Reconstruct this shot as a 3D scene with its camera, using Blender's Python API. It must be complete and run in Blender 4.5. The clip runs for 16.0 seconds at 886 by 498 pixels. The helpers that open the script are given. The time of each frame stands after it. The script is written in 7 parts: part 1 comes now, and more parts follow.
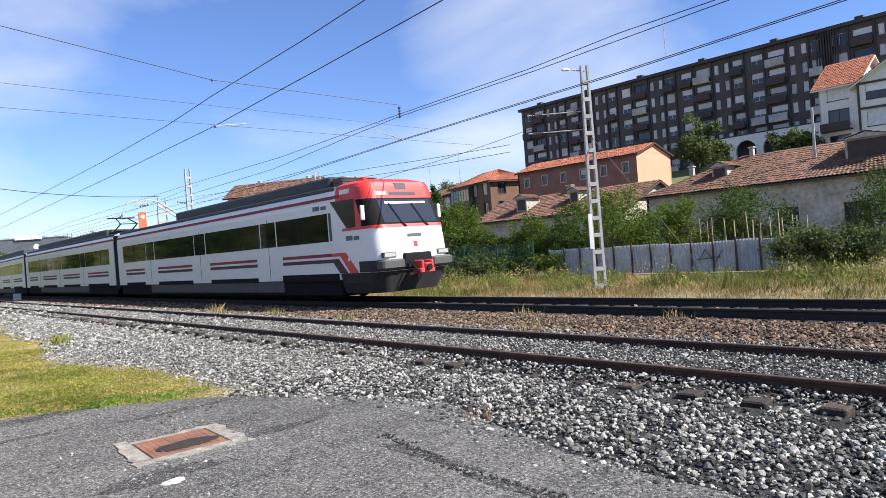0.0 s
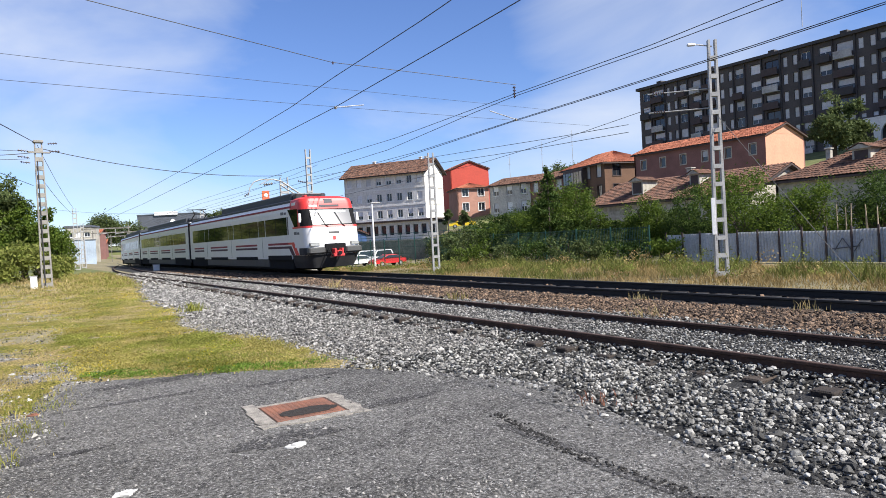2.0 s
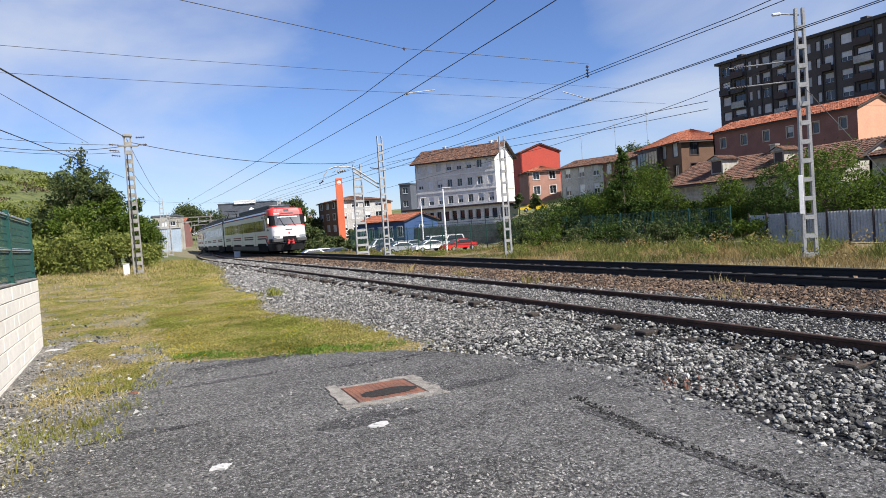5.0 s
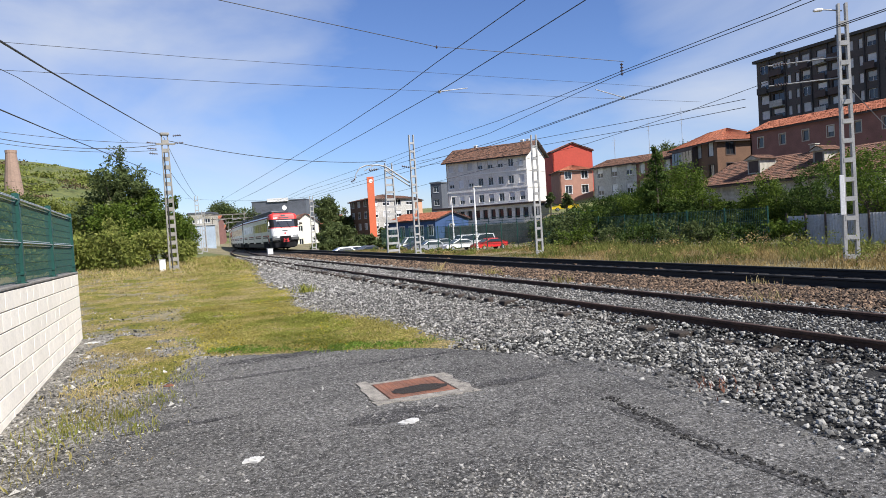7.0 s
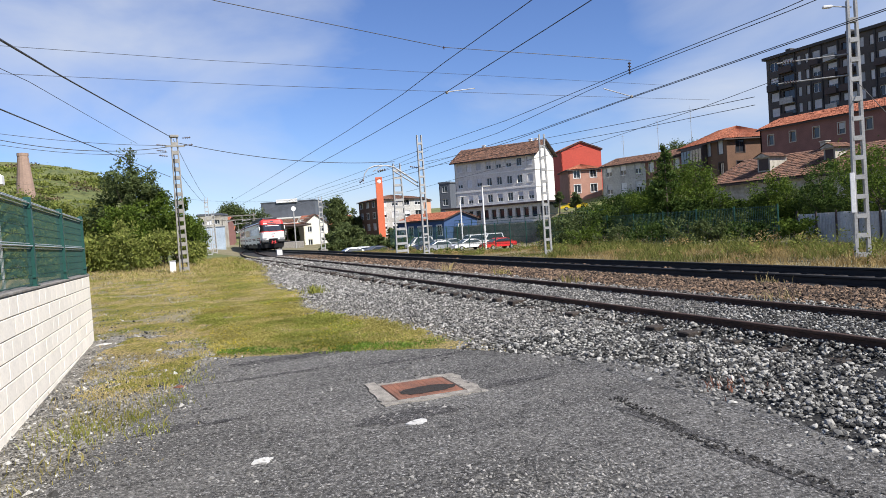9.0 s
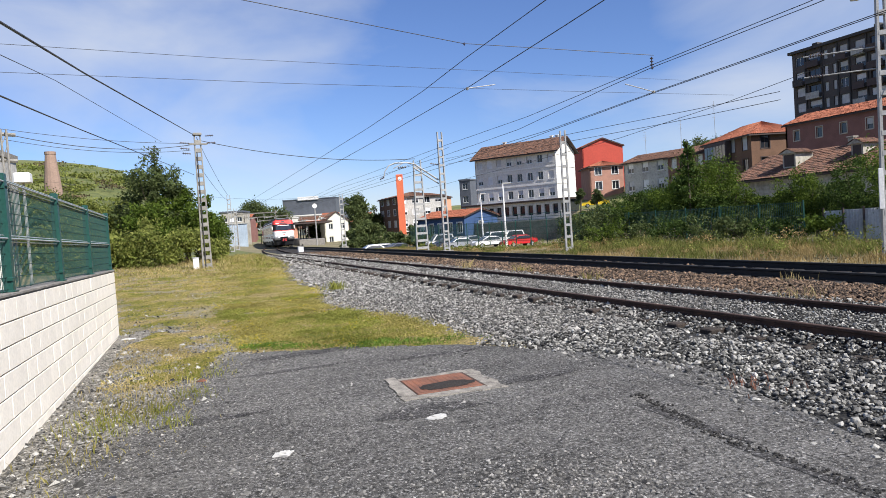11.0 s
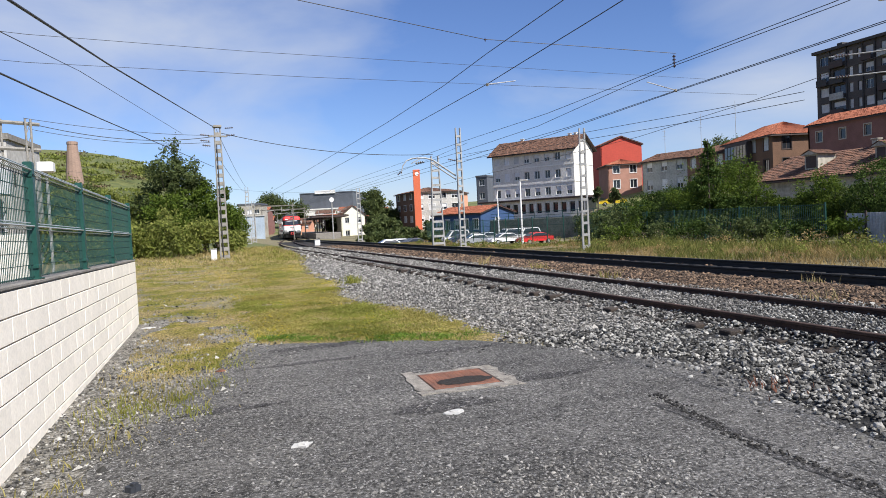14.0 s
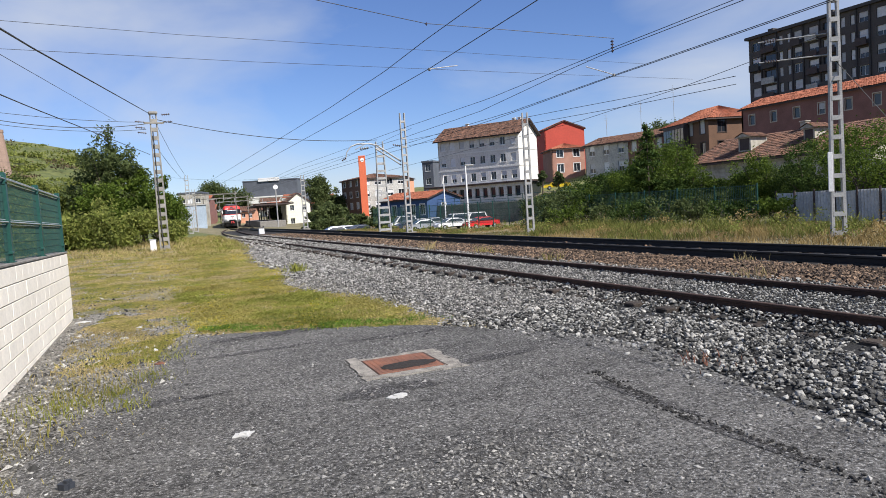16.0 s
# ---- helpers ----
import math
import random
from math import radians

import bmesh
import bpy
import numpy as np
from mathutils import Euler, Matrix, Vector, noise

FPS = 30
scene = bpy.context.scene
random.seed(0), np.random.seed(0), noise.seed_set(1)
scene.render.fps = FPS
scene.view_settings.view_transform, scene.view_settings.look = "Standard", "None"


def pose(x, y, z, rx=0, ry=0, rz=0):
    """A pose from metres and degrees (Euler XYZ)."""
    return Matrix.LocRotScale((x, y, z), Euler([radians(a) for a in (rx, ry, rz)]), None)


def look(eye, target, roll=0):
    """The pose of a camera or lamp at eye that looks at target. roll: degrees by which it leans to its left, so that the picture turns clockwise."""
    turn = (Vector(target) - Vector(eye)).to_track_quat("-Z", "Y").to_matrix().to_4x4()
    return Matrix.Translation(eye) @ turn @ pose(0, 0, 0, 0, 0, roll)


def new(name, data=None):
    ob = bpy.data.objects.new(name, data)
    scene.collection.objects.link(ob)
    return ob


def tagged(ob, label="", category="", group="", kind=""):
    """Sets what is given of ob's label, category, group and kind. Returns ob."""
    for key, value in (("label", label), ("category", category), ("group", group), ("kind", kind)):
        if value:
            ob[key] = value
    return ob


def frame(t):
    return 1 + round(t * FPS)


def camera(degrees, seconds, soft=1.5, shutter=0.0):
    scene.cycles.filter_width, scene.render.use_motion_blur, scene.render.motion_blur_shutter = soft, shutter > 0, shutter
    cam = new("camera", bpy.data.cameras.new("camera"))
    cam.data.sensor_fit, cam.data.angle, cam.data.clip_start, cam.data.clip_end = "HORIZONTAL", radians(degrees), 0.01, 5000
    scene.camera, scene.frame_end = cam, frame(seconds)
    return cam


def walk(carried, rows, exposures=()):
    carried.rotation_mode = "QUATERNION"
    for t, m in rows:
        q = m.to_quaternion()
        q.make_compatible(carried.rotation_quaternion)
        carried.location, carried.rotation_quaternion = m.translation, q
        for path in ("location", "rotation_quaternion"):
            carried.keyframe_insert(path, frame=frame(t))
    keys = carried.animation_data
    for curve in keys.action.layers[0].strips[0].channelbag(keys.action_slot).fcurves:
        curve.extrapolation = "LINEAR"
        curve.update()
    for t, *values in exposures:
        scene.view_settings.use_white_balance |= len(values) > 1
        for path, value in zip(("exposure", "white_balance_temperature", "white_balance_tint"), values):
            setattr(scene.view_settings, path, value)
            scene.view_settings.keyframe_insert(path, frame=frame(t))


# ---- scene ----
# ---- camera and its way ----
cam = camera(66.16, 16.0, soft=0.8)
PATH = [(0.0,0.090,-0.087,1.800,-41.59,-0.19,4.33), (0.5,0.082,-0.074,1.788,-37.68,-0.69,3.60), (1.0,0.080,-0.055,1.784,-36.72,-0.78,2.81), (1.5,0.076,-0.045,1.786,-34.12,-0.80,2.72), (2.0,0.059,-0.010,1.783,-32.38,-1.13,3.11), (2.5,0.049,-0.015,1.787,-30.64,-0.96,3.03), (3.0,0.029,-0.012,1.785,-30.74,-0.39,2.78), (3.5,0.020,0.009,1.778,-29.23,-1.08,2.77), (4.0,0.011,0.004,1.774,-29.10,-1.35,2.78), (4.2,0.002,0.003,1.775,-27.73,-1.76,3.89), (6.3,-0.016,0.013,1.768,-24.69,-1.98,3.59), (6.5,-0.020,0.026,1.770,-24.10,-1.87,3.87), (7.0,-0.013,0.030,1.756,-23.86,-1.98,3.52), (7.5,-0.020,0.028,1.763,-23.89,-1.85,3.04), (8.0,-0.013,0.021,1.762,-23.69,-1.98,3.20), (8.2,-0.013,-0.004,1.773,-23.41,-1.89,3.56), (10.3,0.011,0.008,1.750,-22.77,-2.09,4.10), (10.5,0.002,0.005,1.747,-21.91,-1.95,3.91), (11.0,-0.000,0.000,1.750,-21.40,-2.06,3.87), (11.5,-0.006,0.015,1.748,-21.45,-1.58,3.74), (12.0,-0.012,-0.008,1.757,-21.38,-1.54,3.51), (12.5,-0.033,0.012,1.742,-20.71,-1.73,3.83), (13.0,-0.033,0.015,1.754,-20.80,-1.90,3.65), (13.5,-0.042,0.025,1.746,-20.17,-2.13,3.38), (14.0,-0.045,0.012,1.749,-20.06,-2.33,2.86), (14.5,-0.051,0.019,1.745,-19.75,-2.21,2.93), (15.0,-0.042,0.015,1.738,-19.78,-2.51,2.96), (15.5,-0.032,0.021,1.741,-23.52,-3.81,2.06), (16.0,0.008,-0.035,1.736,-24.52,-3.79,3.75)]
walk(cam, [(t, pose(x, y, z, 90 + p, r, w)) for t, x, y, z, w, p, r in PATH],
     exposures=[(0.0, 1.06), (2.0, 0.86), (4.0, 0.69), (8.0, 0.63), (12.0, 0.61), (14.5, 0.54), (16.0, 0.51)])

# ---- light ----
SUN_AZ, SUN_EL = 153.0, 43.0
world = bpy.data.worlds.new("sky")
scene.world = world
world.use_nodes = True
wn, wl = world.node_tree.nodes, world.node_tree.links
wn.clear()
sky = wn.new("ShaderNodeTexSky")
sky.sky_type, sky.sun_disc = "NISHITA", False
sky.sun_elevation, sky.sun_rotation = radians(SUN_EL), radians(SUN_AZ)
sky.air_density, sky.dust_density, sky.ozone_density = 1.0, 0.1, 3.0
wc = wn.new("ShaderNodeTexCoord")
wm = wn.new("ShaderNodeMapping")
wm.inputs["Scale"].default_value = (1.3, 1.3, 3.2)
wm.inputs["Location"].default_value = (0.35, 0.1, 0.2)
wnoise = wn.new("ShaderNodeTexNoise")
wnoise.inputs["Scale"].default_value, wnoise.inputs["Detail"].default_value, wnoise.inputs["Roughness"].default_value = 1.7, 7, 0.52
wnoise.inputs["Distortion"].default_value = 0.35
wr = wn.new("ShaderNodeValToRGB")
wr.color_ramp.elements[0].position, wr.color_ramp.elements[1].position = 0.45, 0.78
wr.color_ramp.elements[0].color, wr.color_ramp.elements[1].color = (0.0, 0.0, 0.0, 1), (0.7, 0.7, 0.7, 1)
wmix = wn.new("ShaderNodeMix")
wmix.data_type = "RGBA"
wmix.inputs["B"].default_value = (6.9, 7.3, 8.0, 1)
wb = wn.new("ShaderNodeBackground")
wb.inputs["Strength"].default_value = 0.069
wo = wn.new("ShaderNodeOutputWorld")
wl.new(wc.outputs["Generated"], wm.inputs["Vector"])
wl.new(wm.outputs["Vector"], wnoise.inputs["Vector"])
# two cloud banks: thicker cover round these directions
cover = wnoise.outputs["Fac"]
for az, el, near, more in ((51, 14, 0.968, 0.23), (2, 20, 0.94, 0.11)):
    dot = wn.new("ShaderNodeVectorMath")
    dot.operation = "DOT_PRODUCT"
    dot.inputs[1].default_value = (math.sin(radians(az)) * math.cos(radians(el)), math.cos(radians(az)) * math.cos(radians(el)), math.sin(radians(el)))
    bank = wn.new("ShaderNodeMapRange")
    bank.interpolation_type = "SMOOTHSTEP"
    bank.inputs["From Min"].default_value, bank.inputs["From Max"].default_value = near, 1.0
    bank.inputs["To Max"].default_value = more
    total = wn.new("ShaderNodeMath")
    wl.new(wc.outputs["Generated"], dot.inputs[0])
    wl.new(dot.outputs["Value"], bank.inputs["Value"])
    wl.new(cover, total.inputs[0])
    wl.new(bank.outputs["Result"], total.inputs[1])
    cover = total.outputs[0]
wl.new(cover, wr.inputs["Fac"])
wl.new(wr.outputs["Color"], wmix.inputs["Factor"])
wtint = wn.new("ShaderNodeMix")
wtint.data_type, wtint.blend_type = "RGBA", "MULTIPLY"
wtint.inputs["Factor"].default_value = 1.0
wtint.inputs["B"].default_value = (0.85, 0.96, 1.31, 1)
wl.new(sky.outputs["Color"], wtint.inputs["A"])
wl.new(wtint.outputs["Result"], wmix.inputs["A"])
wl.new(wmix.outputs["Result"], wb.inputs["Color"])
wl.new(wb.outputs["Background"], wo.inputs["Surface"])
sun = new("sun", bpy.data.lights.new("sun", "SUN"))
sun.data.energy, sun.data.angle, sun.data.color = 5.0, radians(0.53), (1.0, 0.955, 0.90)
_a, _e = radians(SUN_AZ), radians(SUN_EL)
sun.matrix_world = look((60 * math.sin(_a) * math.cos(_e), 60 * math.cos(_a) * math.cos(_e), 60 * math.sin(_e)), (0, 0, 0))
# ---- materials ----
def material(name, base, rough=0.7, metal=0.0, vary=0.25, scale=6.0, bump=0.2, dark=None, spread=0.0, fine=8.0, island=False, depth=0.01, spec=0.5):
    """Two scales of noise between a darker and the base colour, a fine relief, and a spread from piece to piece."""
    m = bpy.data.materials.new(name)
    m.use_nodes = True
    n, l = m.node_tree.nodes, m.node_tree.links
    p = n["Principled BSDF"]
    p.inputs["Roughness"].default_value, p.inputs["Metallic"].default_value = rough, metal
    p.inputs["Specular IOR Level"].default_value = spec
    tc = n.new("ShaderNodeTexCoord")
    a, b = n.new("ShaderNodeTexNoise"), n.new("ShaderNodeTexNoise")
    for t, sc in ((a, scale), (b, scale * fine)):
        t.inputs["Scale"].default_value, t.inputs["Detail"].default_value = sc, 6
        l.new(tc.outputs["Object"], t.inputs["Vector"])
    add = n.new("ShaderNodeMath")
    add.operation = "MULTIPLY_ADD"
    add.inputs[1].default_value = 0.5
    half = n.new("ShaderNodeMath")
    half.operation = "MULTIPLY"
    half.inputs[1].default_value = 0.5
    l.new(b.outputs["Fac"], half.inputs[0])
    l.new(a.outputs["Fac"], add.inputs[0])
    l.new(half.outputs[0], add.inputs[2])
    ramp = n.new("ShaderNodeValToRGB")
    ramp.color_ramp.elements[0].position, ramp.color_ramp.elements[1].position = 0.36, 0.64
    low = dark or tuple(c * (1 - vary) for c in base)
    high = tuple(min(1, c * (1 + vary * 0.4)) for c in base)
    ramp.color_ramp.elements[0].color, ramp.color_ramp.elements[1].color = (*low, 1), (*high, 1)
    l.new(add.outputs[0], ramp.inputs["Fac"])
    out = ramp.outputs["Color"]
    if spread:
        if island:
            power = n.new("ShaderNodeMath")
            power.operation = "POWER"
            power.inputs[1].default_value = 1.8
            l.new(n.new("ShaderNodeNewGeometry").outputs["Random Per Island"], power.inputs[0])
            src = power.outputs[0]
        else:
            src = n.new("ShaderNodeObjectInfo").outputs["Random"]
        mr = n.new("ShaderNodeMapRange")
        mr.inputs["To Min"].default_value, mr.inputs["To Max"].default_value = 1 - spread, 1 + spread * (1.5 if island else 1.0)
        l.new(src, mr.inputs["Value"])
        mul = n.new("ShaderNodeMix")
        mul.data_type, mul.blend_type = "RGBA", "MULTIPLY"
        mul.inputs["Factor"].default_value = 1.0
        l.new(out, mul.inputs["A"])
        l.new(mr.outputs["Result"], mul.inputs["B"])
        out = mul.outputs["Result"]
    l.new(out, p.inputs["Base Color"])
    if bump:
        bp = n.new("ShaderNodeBump")
        bp.inputs["Strength"].default_value, bp.inputs["Distance"].default_value = bump, depth
        l.new(b.outputs["Fac"], bp.inputs["Height"])
        l.new(bp.outputs["Normal"], p.inputs["Normal"])
    return m


def foliage(name, base, other, through_light=0.3):
    m = bpy.data.materials.new(name)
    m.use_nodes = True
    n, l = m.node_tree.nodes, m.node_tree.links
    p = n["Principled BSDF"]
    p.inputs["Roughness"].default_value = 0.6
    p.inputs["Specular IOR Level"].default_value = 0.08
    g = n.new("ShaderNodeNewGeometry")
    r = n.new("ShaderNodeValToRGB")
    r.color_ramp.elements[0].color, r.color_ramp.elements[1].color = (*base, 1), (*other, 1)
    l.new(g.outputs["Random Per Island"], r.inputs["Fac"])
    tc = n.new("ShaderNodeTexCoord")
    no = n.new("ShaderNodeTexNoise")
    no.inputs["Scale"].default_value = 0.7
    l.new(tc.outputs["Object"], no.inputs["Vector"])
    mr = n.new("ShaderNodeMapRange")
    mr.inputs["From Min"].default_value, mr.inputs["From Max"].default_value = 0.3, 0.7
    mr.inputs["To Min"].default_value, mr.inputs["To Max"].default_value = 0.65, 1.3
    l.new(no.outputs["Fac"], mr.inputs["Value"])
    mul = n.new("ShaderNodeMix")
    mul.data_type, mul.blend_type = "RGBA", "MULTIPLY"
    mul.inputs["Factor"].default_value = 1.0
    l.new(r.outputs["Color"], mul.inputs["A"])
    l.new(mr.outputs["Result"], mul.inputs["B"])
    l.new(mul.outputs["Result"], p.inputs["Base Color"])
    tr = n.new("ShaderNodeBsdfTranslucent")
    l.new(mul.outputs["Result"], tr.inputs["Color"])
    mx = n.new("ShaderNodeMixShader")
    mx.inputs["Fac"].default_value = through_light
    l.new(p.outputs["BSDF"], mx.inputs[1])
    l.new(tr.outputs["BSDF"], mx.inputs[2])
    l.new(mx.outputs["Shader"], n["Material Output"].inputs["Surface"])
    return m


def glass(name, colour, rough=0.05, spec=0.8):
    m = bpy.data.materials.new(name)
    m.use_nodes = True
    p = m.node_tree.nodes["Principled BSDF"]
    p.inputs["Base Color"].default_value = (*colour, 1)
    p.inputs["Roughness"].default_value, p.inputs["Specular IOR Level"].default_value = rough, spec
    return m


def speckled(name, base, speck, cover, patch, rough=0.93):
    """A dark binder with pale chippings of two sizes, dusty patches and pits."""
    m = bpy.data.materials.new(name)
    m.use_nodes = True
    n, l = m.node_tree.nodes, m.node_tree.links
    p = n["Principled BSDF"]
    p.inputs["Roughness"].default_value = rough
    p.inputs["Specular IOR Level"].default_value = 0.3
    tc = n.new("ShaderNodeTexCoord")
    big, mid, pit = n.new("ShaderNodeTexNoise"), n.new("ShaderNodeTexNoise"), n.new("ShaderNodeTexNoise")
    drag = n.new("ShaderNodeMapping")
    drag.inputs["Scale"].default_value = (0.7, 1.6, 1.0)
    l.new(tc.outputs["Object"], drag.inputs["Vector"])
    for t, sc in ((big, 0.55), (mid, 9.0), (pit, 30.0)):
        t.inputs["Scale"].default_value, t.inputs["Detail"].default_value, t.inputs["Roughness"].default_value = sc, 8, 0.65
        l.new(drag.outputs["Vector"] if t is big else tc.outputs["Object"], t.inputs["Vector"])
    r0 = n.new("ShaderNodeValToRGB")
    r0.color_ramp.elements[0].position, r0.color_ramp.elements[1].position = 0.40, 0.60
    r0.color_ramp.elements[0].color, r0.color_ramp.elements[1].color = (*[c * 0.42 for c in base], 1), (*patch, 1)
    avg = n.new("ShaderNodeMath")
    avg.operation = "MULTIPLY_ADD"
    avg.inputs[1].default_value = 0.45
    part2 = n.new("ShaderNodeMath")
    part2.operation = "MULTIPLY"
    part2.inputs[1].default_value = 0.55
    l.new(mid.outputs["Fac"], part2.inputs[0])
    l.new(big.outputs["Fac"], avg.inputs[0])
    l.new(part2.outputs[0], avg.inputs[2])
    l.new(avg.outputs[0], r0.inputs["Fac"])
    col = r0.outputs["Color"]
    for sc, lim in ((70.0, cover), (170.0, cover * 1.1)):
        v = n.new("ShaderNodeTexVoronoi")
        v.inputs["Scale"].default_value = sc
        l.new(tc.outputs["Object"], v.inputs["Vector"])
        sep = n.new("ShaderNodeSeparateColor")
        l.new(v.outputs["Color"], sep.inputs["Color"])
        rr = n.new("ShaderNodeMapRange")
        rr.inputs["From Min"].default_value, rr.inputs["From Max"].default_value = 1 - lim, 1.0
        l.new(sep.outputs["Red"], rr.inputs["Value"])
        mx = n.new("ShaderNodeMix")
        mx.data_type = "RGBA"
        mx.inputs["B"].default_value = (*speck, 1)
        l.new(rr.outputs["Result"], mx.inputs["Factor"])
        l.new(col, mx.inputs["A"])
        col = mx.outputs["Result"]
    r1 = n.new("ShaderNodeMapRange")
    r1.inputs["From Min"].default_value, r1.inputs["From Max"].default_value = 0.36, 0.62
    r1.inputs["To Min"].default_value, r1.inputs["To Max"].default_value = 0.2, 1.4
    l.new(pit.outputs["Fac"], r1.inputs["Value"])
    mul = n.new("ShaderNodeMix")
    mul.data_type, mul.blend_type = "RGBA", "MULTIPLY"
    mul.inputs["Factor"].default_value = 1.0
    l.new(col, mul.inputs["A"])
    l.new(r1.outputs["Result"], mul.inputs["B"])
    l.new(mul.outputs["Result"], p.inputs["Base Color"])
    bp = n.new("ShaderNodeBump")
    bp.inputs["Strength"].default_value, bp.inputs["Distance"].default_value = 1.0, 0.035
    l.new(pit.outputs["Fac"], bp.inputs["Height"])
    l.new(bp.outputs["Normal"], p.inputs["Normal"])
    return m


def carpet(name):
    """Moss, clover and straw: wide drifts of colour broken up by fine tufts."""
    m = bpy.data.materials.new(name)
    m.use_nodes = True
    n, l = m.node_tree.nodes, m.node_tree.links
    p = n["Principled BSDF"]
    p.inputs["Roughness"].default_value, p.inputs["Specular IOR Level"].default_value = 0.95, 0.1
    tc = n.new("ShaderNodeTexCoord")
    col = None
    for sc, rough, ramp in ((0.55, 0.6, ((0.40, (0.18, 0.18, 0.038)), (0.50, (0.29, 0.245, 0.075)), (0.58, (0.36, 0.28, 0.15)))), (28.0, 0.75, ((0.38, (0.12, 0.15, 0.10)), (0.50, (0.8, 0.85, 0.75)), (0.62, (1.7, 1.55, 1.35))))):
        t = n.new("ShaderNodeTexNoise")
        t.inputs["Scale"].default_value, t.inputs["Detail"].default_value, t.inputs["Roughness"].default_value = sc, 9, rough
        l.new(tc.outputs["Object"], t.inputs["Vector"])
        r = n.new("ShaderNodeValToRGB")
        r.color_ramp.elements.new(0.5)
        for e, (at_, c) in zip(r.color_ramp.elements, ramp):
            e.position, e.color = at_, (*c, 1)
        l.new(t.outputs["Fac"], r.inputs["Fac"])
        if col is None:
            col = r.outputs["Color"]
        else:
            mul = n.new("ShaderNodeMix")
            mul.data_type, mul.blend_type = "RGBA", "MULTIPLY"
            mul.inputs["Factor"].default_value = 1.0
            l.new(col, mul.inputs["A"])
            l.new(r.outputs["Color"], mul.inputs["B"])
            l.new(mul.outputs["Result"], p.inputs["Base Color"])
            bp = n.new("ShaderNodeBump")
            bp.inputs["Strength"].default_value, bp.inputs["Distance"].default_value = 1.0, 0.06
            l.new(t.outputs["Fac"], bp.inputs["Height"])
            l.new(bp.outputs["Normal"], p.inputs["Normal"])
    return m


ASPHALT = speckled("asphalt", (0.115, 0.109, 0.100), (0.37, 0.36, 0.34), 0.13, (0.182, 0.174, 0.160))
ASPHALT_DAMP_SHADE = speckled("damp_and_shade_asphalt", (0.06, 0.056, 0.053), (0.3, 0.29, 0.28), 0.1, (0.095, 0.09, 0.085))
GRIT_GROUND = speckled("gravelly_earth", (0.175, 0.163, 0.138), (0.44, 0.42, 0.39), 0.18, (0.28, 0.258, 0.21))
STONE_FAR = material("dusty_stone", (0.22, 0.21, 0.19), 0.9, vary=0.4, scale=22, spread=0.62, island=True, bump=0.3)
SOIL = material("soil", (0.235, 0.195, 0.115), 0.95, dark=(0.105, 0.10, 0.045), scale=0.35, fine=40, bump=0.8, depth=0.03)
STONE_GREY = material("grey_stone", (0.225, 0.217, 0.196), 0.9, vary=0.5, scale=22, spread=0.88, island=True, bump=0.4)
STONE_GRIT = material("grit_stone", (0.20, 0.193, 0.178), 0.95, vary=0.4, scale=30, spread=0.5, island=True, bump=0.2)
WALL_STONE = material("rough_wall_stone", (0.20, 0.185, 0.16), 0.95, dark=(0.08, 0.075, 0.06), scale=1.2, fine=5, bump=0.8, depth=0.05)
STONE_BROWN = material("brown_stone", (0.135, 0.088, 0.055), 0.9, vary=0.4, scale=14, spread=0.75, island=True, bump=0.4)
# Both beds are near-black: shade in the gaps between stones, put into the colour.
BED_GREY_SHADE = material("grey_bed_shade", (0.024, 0.023, 0.021), 0.95, vary=0.6, scale=1.2, fine=30, bump=1.0, depth=0.04)
BED_SHADE_EARTH = material("brown_shade_and_earth", (0.028, 0.021, 0.016), 0.95, vary=0.6, scale=1.2, fine=30, bump=1.0, depth=0.04)
RUST = material("rail_rust", (0.062, 0.033, 0.022), 0.85, vary=0.5, scale=5, bump=0.4)
RAIL_HEAD = material("rail_head", (0.10, 0.08, 0.07), 0.5, metal=0.6, vary=0.4, scale=5, bump=0.1)
# Black carries the shade on the rails' near side and below them.
RAIL_BLACK = material("shade_black_rail", (0.014, 0.0125, 0.011), 0.7, vary=0.4, scale=5, bump=0.3)
SLEEPER = material("old_wood", (0.05, 0.037, 0.028), 0.9, vary=0.5, scale=4, fine=12, bump=0.8, depth=0.02, spread=0.35)
CONCRETE = material("concrete", (0.25, 0.232, 0.205), 0.9, vary=0.5, scale=5.0, fine=20, bump=0.4)
CONCRETE_OLD = material("crumbling_concrete", (0.34, 0.31, 0.265), 0.95, dark=(0.11, 0.10, 0.085), scale=9.0, fine=9, bump=0.8)
IRON = material("rusty_iron", (0.26, 0.105, 0.06), 0.85, dark=(0.10, 0.055, 0.04), scale=3.5, fine=20, bump=0.6)
GALV = material("galvanised_steel", (0.36, 0.355, 0.34), 0.6, metal=0.2, vary=0.3, scale=3, bump=0.15)
WIRE = material("wire", (0.06, 0.058, 0.056), 0.6, metal=0.3, vary=0.2, scale=2, bump=0)
INSUL = material("insulator", (0.06, 0.035, 0.03), 0.3, vary=0.2, scale=4, bump=0)
BLOCK = material("cream_paint", (0.90, 0.83, 0.71), 0.75, vary=0.14, scale=2.5, fine=14, bump=0.25, spread=0.05)
JOINT = material("joint", (0.27, 0.24, 0.20), 0.9, vary=0.3, scale=4, bump=0.3)
FENCE_GREEN = material("green_paint", (0.012, 0.065, 0.05), 0.4, vary=0.25, scale=4, bump=0.05)
FOLD_GLINT = material("fold_glint", (0.62, 0.63, 0.61), 0.4, metal=0.5, vary=0.2, scale=4, bump=0.05)
